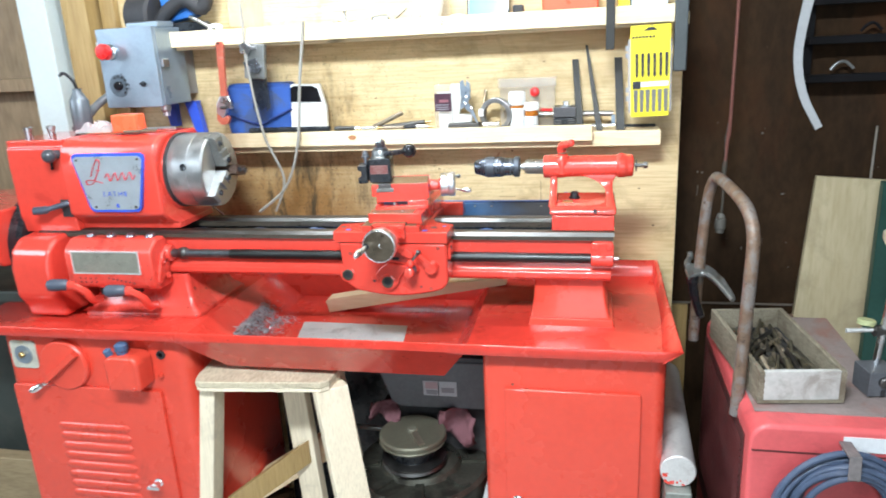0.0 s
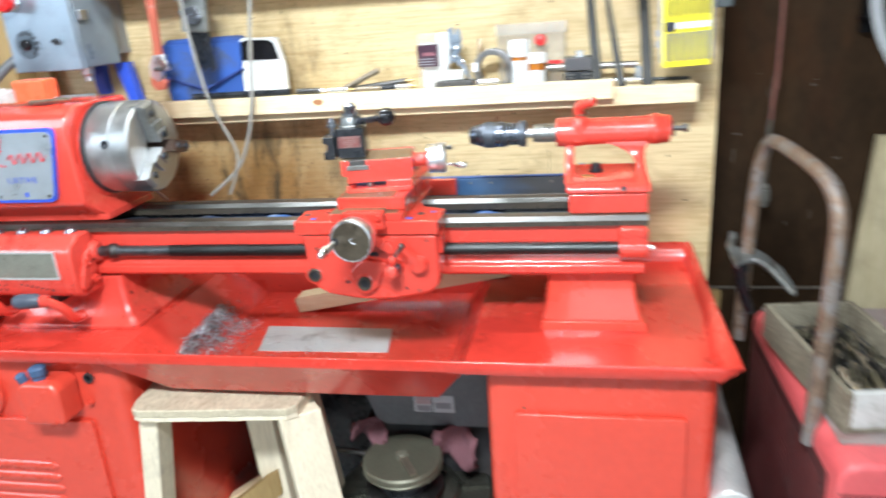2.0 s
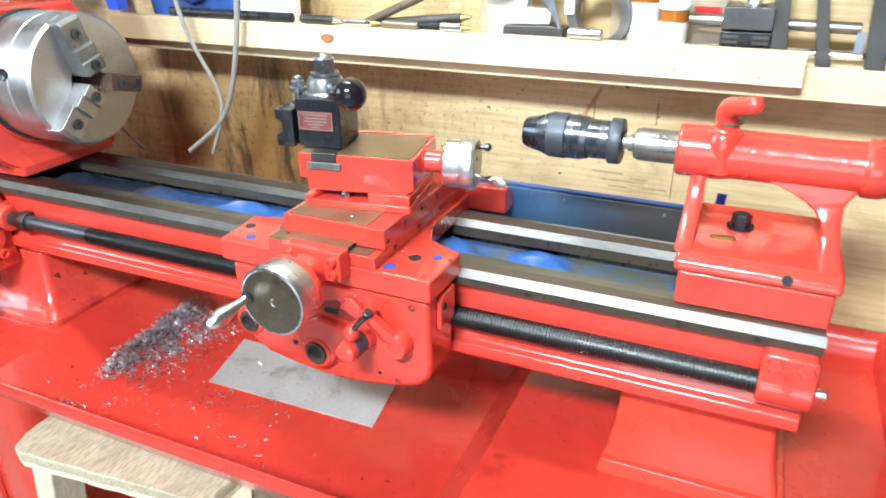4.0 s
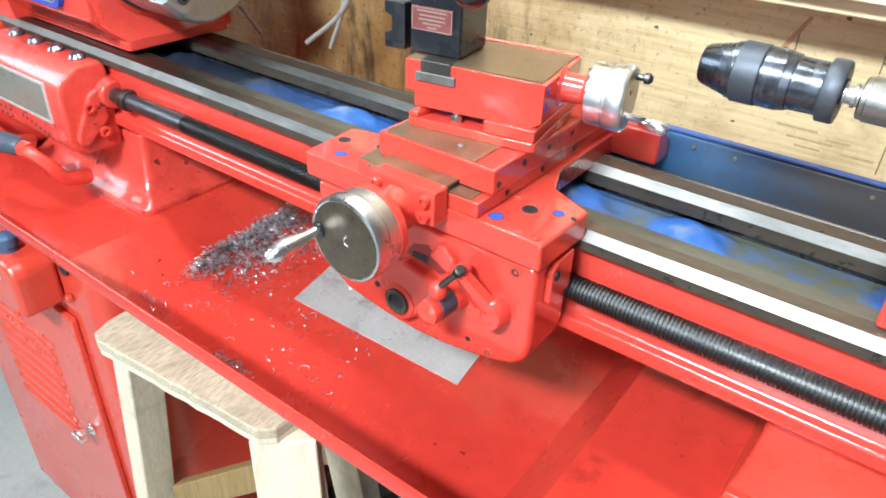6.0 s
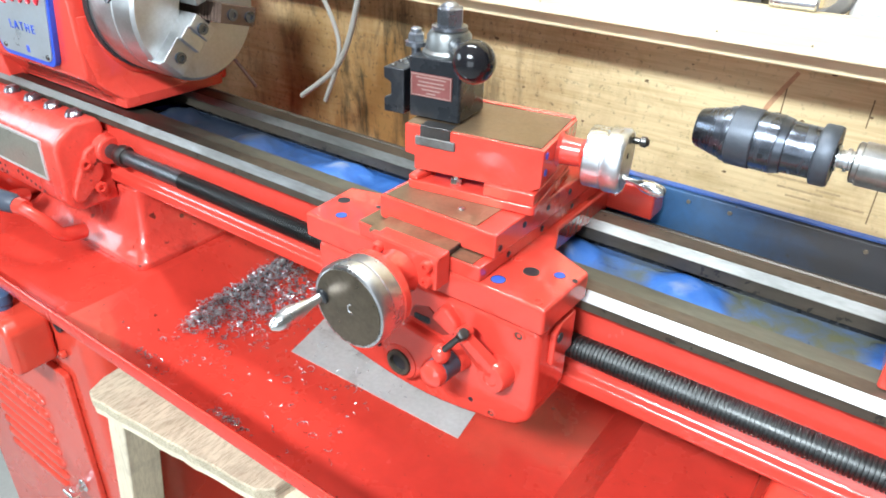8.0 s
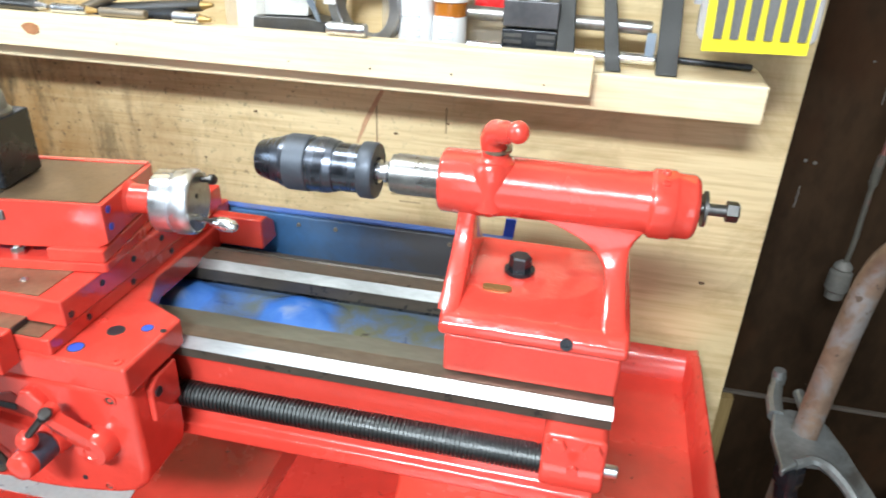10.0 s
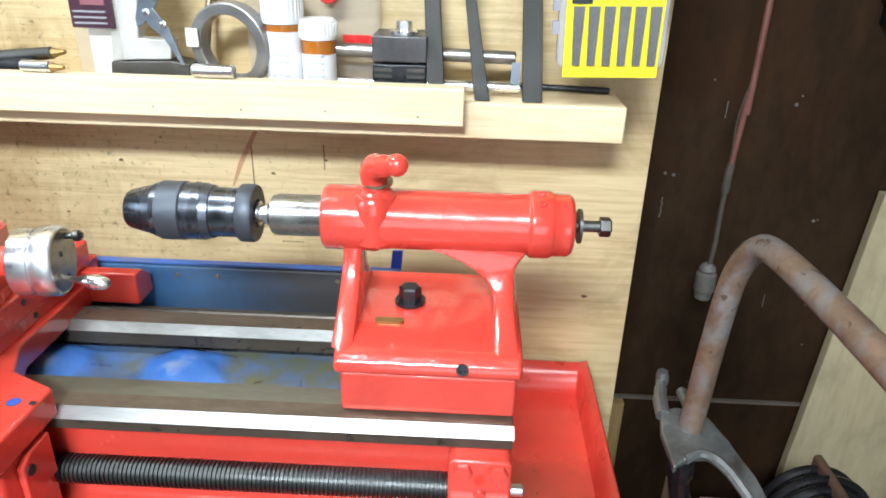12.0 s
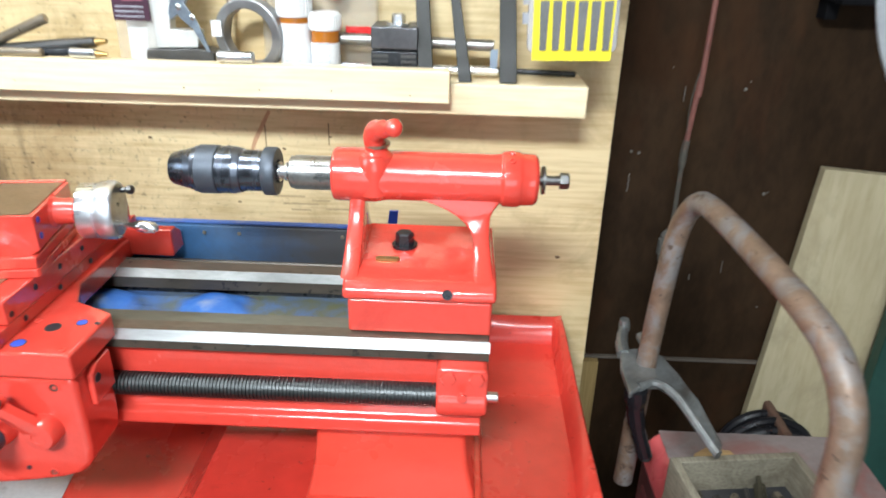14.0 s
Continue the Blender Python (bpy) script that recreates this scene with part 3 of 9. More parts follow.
# knots, a red-brown streak and a worn stamp on the plywood
rng = random.Random(21)
KNOT = surface("dark_knot", (0.15, 0.095, 0.045), 0.6, 0, 0.3, 90, 300)
for x, z, r in ((-0.410, 1.073, 0.0030), (-0.244, 1.064, 0.0028), (-0.609, 1.088, 0.0036), (-0.228, 1.115, 0.0030), (-0.363, 1.100, 0.0016), (-0.306, 0.992, 0.0024), (-0.186, 1.081, 0.0020), (-0.480, 1.010, 0.0022), (-0.565, 1.035, 0.0024), (-0.690, 1.075, 0.0030), (0.070, 1.020, 0.0030), (0.105, 0.930, 0.0036), (-0.330, 1.290, 0.0030), (-0.560, 1.250, 0.0034), (-0.150, 1.320, 0.0028), (-0.75, 1.330, 0.0034), (0.060, 1.230, 0.0030)):
    n, r = 11, r * 0.72
    pts = [(x + r * (1.25 + rng.uniform(-0.3, 0.3)) * math.cos(2 * math.pi * k / n), z + r * (0.8 + rng.uniform(-0.2, 0.2)) * math.sin(2 * math.pi * k / n)) for k in range(n)]
    part("knot", prism(B(), pts, "y", 0.2494, 0.2502), KNOT, plywood)
part("stain_streak", prism(B(), [(-0.261, 1.112), (-0.2575, 1.110), (-0.277, 1.072), (-0.288, 1.048), (-0.290, 1.049), (-0.281, 1.076), (-0.268, 1.100)], "y", 0.2494, 0.2501), surface("red_brown_streak", (0.48, 0.27, 0.15), 0.6, 0, 0.3, 120, 400), plywood, "red-brown crayon streak")
bm = B()
for x0, x1, z in ((-0.262, -0.222, 1.002), (-0.213, -0.190, 0.997), (-0.250, -0.205, 0.992), (-0.196, -0.165, 0.986), (-0.240, -0.215, 0.984)):
    box(bm, x0, x1, 0.2496, 0.2501, z - 0.0012, z + 0.0012)
pieces("worn_stamp", bm, surface("faded_stamp_ink", (0.42, 0.31, 0.17), 0.6, 0, 0.3, 200, 500), plywood, "faded ink stamp bars")
bm = B()
for x, z0, z1 in ((-0.266, 1.050, 1.100), (-0.160, 0.975, 1.040), (-0.188, 1.070, 1.098)):
    box(bm, x - 0.0006, x + 0.0006, 0.2496, 0.2501, z0, z1)
pieces("pencil_line", bm, KNOT, plywood)

# ---- the lathe ----
AZ = 1.12
lathe = thing("metal_lathe", "bright red enamelled metal lathe with steel ways, on its cabinet", "lathe", -0.65, 0, 0.80)

# bed: two rails with bevelled way tops, red outside and blue inside
X0, X1 = -1.30, 0.004
front_rail = part("front_rail", prism(B(), [(-0.0760, 0.9862), (-0.0745, 0.976), (-0.0740, 0.932), (-0.078, 0.923), (-0.084, 0.919), (-0.0845, 0.908), (-0.081, 0.904), (-0.062, 0.903), (-0.062, 0.895), (-0.040, 0.895), (-0.040, 0.9862)], "x", X0, X1 - 0.004), RED, lathe, "red painted bed rail", 0.002)
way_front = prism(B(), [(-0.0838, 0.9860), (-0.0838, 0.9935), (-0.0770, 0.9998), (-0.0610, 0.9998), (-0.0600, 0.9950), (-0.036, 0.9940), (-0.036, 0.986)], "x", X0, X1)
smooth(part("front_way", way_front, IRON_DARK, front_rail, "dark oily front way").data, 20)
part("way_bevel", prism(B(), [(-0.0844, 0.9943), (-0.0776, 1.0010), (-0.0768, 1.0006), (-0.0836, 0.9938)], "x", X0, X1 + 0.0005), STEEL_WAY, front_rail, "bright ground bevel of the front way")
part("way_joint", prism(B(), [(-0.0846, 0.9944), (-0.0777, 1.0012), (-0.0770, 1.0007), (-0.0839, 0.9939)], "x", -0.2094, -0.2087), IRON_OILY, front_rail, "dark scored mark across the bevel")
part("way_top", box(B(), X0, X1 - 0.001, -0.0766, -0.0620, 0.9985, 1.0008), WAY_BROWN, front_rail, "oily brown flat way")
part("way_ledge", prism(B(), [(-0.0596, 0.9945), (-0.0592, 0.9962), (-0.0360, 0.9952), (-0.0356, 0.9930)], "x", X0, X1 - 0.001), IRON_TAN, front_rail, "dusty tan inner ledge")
rear_rail = part("rear_rail", prism(B(), [(0.040, 0.9820), (0.040, 0.895), (0.072, 0.895), (0.072, 0.9820)], "x", X0, X1 - 0.004), BLUE_DARK, lathe, "worn dirty blue inside of the rear rail", 0.002)
part("rear_way", prism(B(), [(0.0300, 0.9825), (0.0300, 0.9935), (0.0370, 0.9998), (0.0560, 0.9998), (0.0575, 1.0018), (0.0640, 0.9960), (0.0760, 0.9940), (0.0760, 0.9825)], "x", X0, X1), IRON_DARK, rear_rail, "dark oily rear way")
part("way_bevel", prism(B(), [(0.0294, 0.9943), (0.0362, 1.0010), (0.0370, 1.0006), (0.0303, 0.9938)], "x", X0, X1 + 0.0005), REAR_BEVEL, rear_rail, "dull ground bevel of the rear way")
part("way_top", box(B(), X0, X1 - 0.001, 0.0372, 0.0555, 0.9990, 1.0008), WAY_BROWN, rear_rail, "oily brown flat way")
# thin black strip paints the shadow in the gap below the way
part("rail_shadow_gap", box(B(), X0, X1 - 0.006, 0.0395, 0.0399, 0.9735, 0.9795), BLACK_OX, rear_rail, "black strip painted for the shadow under the rear way")
floor_bm = box(B(), X0, X1 - 0.006, -0.0395, 0.0395, 0.895, 0.9730)
part("blue_spot", prism(B(), [(-0.998, 0.006), (-0.992, 0.030), (-0.980, 0.038), (-0.978, 0.020), (-0.983, 0.002)], "z", 0.9728, 0.9752), BLUE_TRIM, lathe, "bright blue patch of clean paint")
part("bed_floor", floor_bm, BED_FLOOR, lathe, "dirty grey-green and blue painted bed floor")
for k, xw in enumerate((-0.945, -0.795, -0.655, -0.374, -0.262, -0.09)):
    bm = B()
    nx, ny = 28, 12
    g = []
    for i in range(nx + 1):
        row = []
        for j in range(ny + 1):
            u, y = i / nx * 2 - 1, -0.0392 + 0.0784 * j / ny
            lift = 0.014 * math.exp(-(u * 1.9) ** 2 - ((y - 0.004) / 0.036) ** 2) + 0.0008 * math.sin(u * 9 + j * 1.3 + k * 2)
            row.append(bm.verts.new((xw + 0.058 * u, y, 0.9710 + lift if 0 < i < nx and 0 < j < ny else 0.9685)))
        g.append(row)
    for i in range(nx):
        for j in range(ny):
            bm.faces.new((g[i][j], g[i + 1][j], g[i + 1][j + 1], g[i][j + 1]))
    smooth(part("bed_web", bm, BED_FLOOR, lathe, "rounded blue casting web").data, 60)

# chip shield behind the bed, with a bent lip
part("rear_shield", prism(B(), [(0.104, 0.865), (0.1065, 0.865), (0.1075, 1.016), (0.1125, 1.0205), (0.1115, 1.0225), (0.1050, 1.0195), (0.1045, 1.016)], "x", -0.470, -0.092), SHIELD, lathe, "oil-stained blue sheet shield behind the bed", 0.0006)
part("shield_lip", box(B(), -0.4695, -0.0925, 0.1056, 0.1126, 1.0222, 1.0240), BLUE_LIP, lathe, "worn blue lip of the shield")
part("shield_floor", prism(B(), [(0.074, 0.962), (0.104, 0.945), (0.104, 0.941), (0.074, 0.958)], "x", -0.470, -0.092), BLUE_DARK, lathe, "dark oily blue tray")
part("bracket", prism(B(), [(-0.1035, 1.010), (-0.0935, 1.010), (-0.0905, 1.041), (-0.1000, 1.041)], "y", 0.1135, 0.1160), BLUE_TRIM, lathe, "small blue bracket")
bm = B()
for x in (-0.300, -0.262, -0.150):
    spin(bm, (x, 0.1045, 1.012), (0, -1, 0), [(0, 0.0022), (0.001, 0.0018), (0.001, 0)], 10)
pieces("shield_rivet", bm, IRON_OILY, lathe)

# pedestal under the tail end: a block with a hollow flare on a bevelled foot
bm = B()
rings = []
for i in range(10):
    t = i / 9
    fl = (1 - math.sin(t * math.pi / 2)) ** 1.2
    x0, x1, y0, y1 = -0.1535 - 0.0090 * fl, -0.0120 + 0.0120 * fl, -0.0560 - 0.0150 * fl, 0.062 + 0.020 * fl
    rings.append([bm.verts.new((x, y, 0.8165 + t * 0.080)) for x, y in rrect(x0, x1, y0, y1, 0.006)])
for p, q in zip(rings, rings[1:]):
    for i in range(len(p)):
        bm.faces.new((p[i], p[(i + 1) % len(p)], q[(i + 1) % len(p)], q[i]))
bm.faces.new(rings[0][::-1])
bm.faces.new(rings[-1])
tail_leg = part("tail_pedestal", bm, RED_CAB, lathe, "flared red bed pedestal", 0.001)
part("pedestal_foot", prism(B(), rrect(-0.1660, 0.0085, -0.0815, 0.095, 0.004), "z", 0.8005, 0.8170, None, 0.965), RED_CAB, tail_leg, "", 0.0015)
bm = B()
for x in (-0.120, -0.022):
    screw(bm, (x, -0.0805, 0.8075), (0, -1, 0.2), 0.0032)
pieces("pedestal_screw", bm, RED_OLD, tail_leg)

# lead screw with its thread, plain at the headstock end
LY, LZ = -0.0835, 0.9495
part("lead_screw", rod(B(), (-0.975, LY, LZ), (-0.818, LY, LZ), 0.0096, seg=24), PLAIN_STEEL, lathe, "plain end of the lead screw")
bm = B()
prof, x = [], 0.0
pitch = 0.0032
length = 0.795
while x < length:
    prof += [(x, 0.0092), (x + pitch * 0.30, 0.0092), (x + pitch * 0.46, 0.0105), (x + pitch * 0.90, 0.0105)]
    x += pitch
spin(bm, (-0.818, LY, LZ), (1, 0, 0), prof, 18)
part("threaded_screw", bm, surface("threaded_steel", (0.072, 0.076, 0.076), 0.42, 1, 0.2, 30, 300, 0.05, stretch=(0.3, 1, 1)), lathe, "oily steel threaded lead screw")
bm = B()
spin(bm, (-0.940, LY, LZ), (1, 0, 0), [(0, 0.0125), (0.003, 0.0138), (0.012, 0.0138), (0.015, 0.0125), (0.015, 0.0105), (0.018, 0.0098)], 24)
part("screw_collar", bm, STEEL_DARK, lathe)
# rack under the front way
bm = box(B(), -0.90, -0.045, -0.0752, -0.056, 0.9515, 0.9540)
part("rack", bm, IRON_OILY, lathe, "dark gear rack")
bm = B()
for i in range(255):
    x = -0.86 + i * 0.0032
    box(bm, x, x + 0.0016, -0.0770, -0.0750, 0.9520, 0.9562)
part("rack_teeth", bm, STEEL_DARK, lathe, kind="stuff")
# bearing bracket at the tail end
bm = B()
prism(bm, rrect(-0.040, 0.004, 0.9375, 0.9855, 0.006), "y", -0.097, -0.0735)
spin(bm, (-0.040, LY, LZ), (1, 0, 0), [(0, 0.0165), (0.044, 0.0165)], 24)
hanger = part("screw_bracket", bm, RED, lathe, "red lead screw bearing bracket", 0.003)
bm = B()
for x in (-0.030, -0.006):
    hexhead(bm, (x, -0.097, 0.977), (0, -1, 0), 0.012, 0.004)
spin(bm, (-0.018, -0.1035, 0.963), (0, -1, 0), [(0, 0.004), (0.003, 0.004)], 12)
pieces("bracket_bolt", bm, RED, hanger)
part("screw_end", spin(B(), (0.004, LY, LZ), (1, 0, 0), [(0, 0.0045), (0.009, 0.0045), (0.010, 0.0035)], 14), STEEL, hanger, "steel screw end")

# ---- headstock ----
set_at(-0.021, 0.007, -0.006)
bm = B()
prism(bm, [(-0.0690, 1.0078), (-0.0710, 1.018), (-0.1035, 1.048), (-0.106, 1.175), (-0.094, 1.203), (-0.070, 1.216), (0.075, 1.216), (0.098, 1.19), (0.10, 1.0078)], "x", -1.172, -0.938)
head = part("headstock", bm, RED, lathe, "red headstock casting with a shield plate", 0.010, 3)
bm = B()
prism(bm, [(-0.086, 1.002), (-0.092, 1.04), (-0.094, 1.160), (-0.092, 1.196), (-0.088, 1.199), (-0.088, 1.214), (0.08, 1.214), (0.088, 1.19), (0.09, 1.002)], "x", -1.315, -1.170)
gear_cover = part("gear_cover", bm, RED, head, "", 0.007, 3)
# foot flaring towards the chuck
bm = B()
ring = lambda z, x0, x1, y0, y1: [bm.verts.new((x, y, z)) for x, y in rrect(x0, x1, y0, y1, 0.006, 2)]
R_ = [ring(1.0078, -1.172, -0.922, -0.0690, 0.08), ring(1.0205, -1.172, -0.922, -0.0695, 0.08), ring(1.029, -1.170, -0.930, -0.0800, 0.08), ring(1.047, -1.168, -0.938, -0.0960, 0.08), ring(1.082, -1.166, -0.9365, -0.1020, 0.08), ring(1.12, -1.165, -0.9365, -0.1020, 0.08)]
for p, q in zip(R_, R_[1:]):
    for i in range(len(p)):
        bm.faces.new((p[i], p[(i + 1) % len(p)], q[(i + 1) % len(p)], q[i]))
bm.faces.new(R_[0][::-1])
bm.faces.new(R_[-1])
part("headstock_foot", bm, RED, head, "", 0.002)
part("foot_bolt", hexhead(B(), (-0.941, -0.050, 1.0205), (0, 0, 1), 0.014, 0.006), RED, head)
part("bearing_cap", spin(B(), (-0.945, 0, AZ + 0.004), (1, 0, 0), [(0, 0.088), (0.010, 0.088), (0.014, 0.084)], 40), RED, head)
# shield name plate
shape = [(-1.136, 1.172), (-1.135, 1.180), (-1.128, 1.185), (-0.968, 1.185), (-0.961, 1.181), (-0.959, 1.173), (-0.983, 1.064), (-0.987, 1.058), (-0.994, 1.055), (-1.098, 1.055), (-1.106, 1.058), (-1.111, 1.064)]
bm = prism(B(), shape, "y", -0.1115, -0.104)
plate = part("name_plate", bm, BLUE_TRIM, head, "shield plate with a blue border", 0.001)
mid = (-1.045, 1.121)
inner = [(mid[0] + (x - mid[0]) * 0.945, mid[1] + (z - mid[1]) * 0.91) for x, z in shape]
part("plate_face", prism(B(), inner, "y", -0.1127, -0.110), PLATE_GREY, head, "brushed grey plate face")
bm = B()
for x, z in ((-1.123, 1.172), (-0.973, 1.172), (-0.995, 1.067), (-1.094, 1.067)):
    screw(bm, (x, -0.1127, z), (0, -1, 0), 0.003)
pieces("plate_rivet", bm, STEEL_DARK, head)
SCRIPT_RED = surface("red_script_paint", (0.62, 0.03, 0.05), 0.35)
# red emblem drawn as plain flowing strokes: a tall slanted loop, low round humps and an underline
bm = B()
tall = bend([(-1.093, 0, 1.136), (-1.082, 0, 1.158), (-1.072, 0, 1.172), (-1.066, 0, 1.166), (-1.076, 0, 1.142), (-1.090, 0, 1.121), (-1.104, 0, 1.118), (-1.106, 0, 1.126), (-1.090, 0, 1.127), (-1.066, 0, 1.121)], 5)
sweep(bm, [(p.x, -0.1134, p.z) for p in tall], 0.0019, 6, True, 0.5)
hump = [(-1.058 + 0.0021 * k, 1.133 + 0.0085 * math.sin(k * 0.72) + 0.00012 * k) for k in range(36)]
sweep(bm, [(x + 0.25 * (z - 1.133), -0.1134, z) for x, z in hump], 0.0021, 6, True, 0.5)
box(bm, -1.078, -1.066, -0.1134, -0.1125, 1.148, 1.1495)
pieces("emblem_stroke", bm, SCRIPT_RED, head, "flowing red emblem strokes")


def lettering(name, text, size, m, material, parent, spread=1.0):
    cu = bpy.data.curves.new(name, "FONT")
    cu.body, cu.size, cu.extrude, cu.align_x, cu.align_y, cu.space_character = text, size, 0.0004, "CENTER", "CENTER", spread
    ob = bpy.data.objects.new(name, cu)
    scene.collection.objects.link(ob)
    ob.matrix_world = m
    bpy.context.view_layer.update()
    me = bpy.data.meshes.new_from_object(ob.evaluated_get(bpy.context.evaluated_depsgraph_get()))
    me.transform(Matrix.Translation(AT[0]) @ m)
    bpy.data.objects.remove(ob)
    me.materials.clear()
    me.materials.append(material)
    out = new(name, me)
    if parent is not None:
        out.parent = parent
        if parent.type == "EMPTY":
            out.matrix_parent_inverse = parent.matrix_basis.inverted()
    return out


lettering("letters", "LATHE", 0.0150, pose(-1.041, -0.1130, 1.096, 90, 0, 0), BLUE_TRIM, head, 1.45)
bm = B()
box(bm, -1.042, -1.036, -0.1133, -0.1125, 1.066, 1.074)
part("plate_mark", bm, BLUE_TRIM, head)
# levers and slot on the gear cover
bm = B()
spin(bm, (-1.178, -0.094, 1.184), (0, -1, 0), [(0, 0.010), (0.012, 0.010), (0.014, 0.006), (0.022, 0.006)], 18)
ball(bm, (-1.178, -0.125, 1.184), 0.0150, 18)
part("shift_knob", bm, surface("dark_grey_knob", (0.05, 0.055, 0.065), 0.3), head, "dark round knob on a stub")
bm = B()
sweep(bm, bend([(-1.165, -0.088, 1.075), (-1.188, -0.105, 1.070), (-1.220, -0.118, 1.062), (-1.248, -0.122, 1.060)], 5), [0.006] * 10 + [0.009] * 6, 10)
part("back_gear_lever", bm, GREY_GRIP, head, "grey steel lever")
part("lever_slot", box(B(), -1.200, -1.1735, -0.0940, -0.085, 1.040, 1.080), BLACK_RUBBER, head, "dark slot")
bm = B()
sweep(bm, bend([(-1.200, -0.098, 1.150), (-1.197, -0.098, 1.175), (-1.192, -0.096, 1.185)], 4), 0.003, 8)
part("latch", bm, BLACK_OX, head)
# oilers on top
for x, y in ((-1.285, -0.05), (-1.24, -0.03)):
    bm = B()
    spin(bm, (x, y, 1.213), (0, 0, 1), [(0, 0.008), (0.018, 0.008), (0.019, 0.010), (0.026, 0.010), (0.028, 0.006)], 16)
    part("oiler", bm, STEEL, head, "steel oil cup")

# ---- lathe chuck ----
set_at(-0.021, 0.0, 0.0)
CX = -0.930
bm = B()
spin(bm, (CX, 0, AZ + 0.004), (1, 0, 0), [(0, 0.076), (0.004, 0.081), (0.016, 0.081), (0.018, 0.0825), (0.052, 0.0825), (0.053, 0.0815), (0.055, 0.0815), (0.056, 0.0825), (0.086, 0.0825), (0.0895, 0.079), (0.0895, 0.024), (0.086, 0.022), (0.012, 0.022), (0.012, 0)], 56)
chuck = part("lathe_chuck", bm, CHUCK_STEEL, lathe, "worn bright steel lathe chuck")
bm = spin(B(), (CX - 0.002, 0, AZ + 0.004), (1, 0, 0), [(0, 0.084), (0.008, 0.084)], 48)
part("back_plate", bm, BLACK_RUBBER, chuck, "dark grimy back plate")
AXIAL = Matrix(((0, 1, 0, 0), (1, 0, 0, 0), (0, 0, 1, 0), (0, 0, 0, 1)))
STEPPED = [(0.013, -0.012), (0.082, -0.012), (0.082, 0.012), (0.077, 0.017), (0.046, 0.017), (0.046, 0.023), (0.030, 0.023), (0.030, 0.026), (0.013, 0.026)]
DEEP = [(0.006, -0.050), (0.018, -0.050), (0.018, -0.010), (0.076, -0.010), (0.076, 0.012), (0.056, 0.012), (0.056, 0.032), (0.053, 0.035), (0.006, 0.035)]
for k in range(15):
    h = 0.033 - k * 0.0055
    DEEP += [(0.006, h), (0.0042, h - 0.0014), (0.0042, h - 0.0028), (0.006, h - 0.0042)]
for ang, shape, half, mat, note, screws in ((226, STEPPED, 0.0150, CHUCK_STEEL, "stepped bright steel chuck jaw", ((0.0225, 0.0260), (0.0625, 0.0170))), (346, DEEP, 0.0105, JAW_BROWN, "brown oily chuck jaw with serrated tip", ((0.0210, 0.0350), (0.0460, 0.0350))), (106, STEPPED, 0.0150, GALV, "stepped grey steel chuck jaw", ((0.0225, 0.0260), (0.0625, 0.0170)))):
    m = Matrix.Translation((CX + 0.0895, 0, AZ + 0.004)) @ Matrix.Rotation(radians(ang), 4, "X")
    jaw = part("jaw", prism(B(), shape, "z", -half, half, m @ AXIAL), mat, chuck, note, 0.0012 if shape is STEPPED else 0)
    bm = B()
    for r, h in screws:
        spin(bm, m @ Vector((h + 0.0005, r, 0)), (1, 0, 0), [(-0.002, 0.0066), (0.0025, 0.0066), (0.0025, 0.0036), (0.0006, 0.0034), (0.0006, 0)], 14)
    pieces("jaw_screw", bm, BLUED, chuck)
bm = B()
for ang in (167, 287, 47):
    a = radians(ang)
    d = Vector((0, math.cos(a), math.sin(a)))
    spin(bm, Vector((CX + 0.046, 0, AZ + 0.004)) + d * 0.0815, d, [(-0.004, 0.0078), (0.0012, 0.0078), (0.0016, 0.0068), (0.0012, 0.0060), (0.0010, 0)], 20)
pieces("key_socket", bm, BLACK_OX, chuck, "dark round key socket")

# ---- gearbox ----
set_at(-0.022, 0.010, -0.006)
gear_poly = [(-0.152, 0.893), (-0.157, 0.905), (-0.157, 0.970), (-0.151, 0.982), (-0.128, 0.998), (-0.098, 0.9985), (-0.090, 0.990), (-0.088, 0.885), (-0.140, 0.885)]
bm = prism(B(), gear_poly, "x", -1.168, -0.950)
gearbox = part("gearbox", bm, RED_OLD, lathe, "red quick-change gearbox", 0.006, 3)
bm = B()
spin(bm, (-0.953, LY - 0.010, LZ + 0.006), (1, 0, 0), [(-0.03, 0.022), (0.000, 0.022), (0.006, 0.019), (0.016, 0.018)], 28)
prism(bm, [(-0.150, 0.906), (-0.146, 0.899), (-0.136, 0.898), (-0.104, 0.925), (-0.102, 0.962), (-0.112, 0.968), (-0.124, 0.962), (-0.148, 0.916)], "x", -0.952, -0.9435)
part("screw_boss", bm, RED_OLD, gearbox, "", 0.004)
part("chart_plate", box(B(), -1.146, -0.982, -0.1585, -0.156, 0.928, 0.974), PLATE_DARK, gearbox, "dark etched thread chart plate")
bm = B()
fx = (-1.146, -0.982, 0.928, 0.974)
for a in ((fx[0] - .002, fx[1] + .002, fx[2] - .003, fx[2]), (fx[0] - .002, fx[1] + .002, fx[3], fx[3] + .003), (fx[0] - .002, fx[0] + .001, fx[2], fx[3]), (fx[1] - .001, fx[1] + .002, fx[2], fx[3])):
    box(bm, a[0], a[1], -0.1592, -0.156, a[2], a[3])
pieces("plate_frame", bm, ZINC_SHEET, gearbox, "thin pale metal frame")
bm = B()
for x in (-1.124, -1.073, -1.024, -0.975):
    spin(bm, (x, -0.111, 0.9975), (0, -0.22, 1), [(0, 0.0105), (0.004, 0.0105), (0.008, 0.0072), (0.008, 0.0)], 16)
pieces("cap_screw", bm, NUT_STEEL, gearbox, "domed steel cap screw")
bm = B()
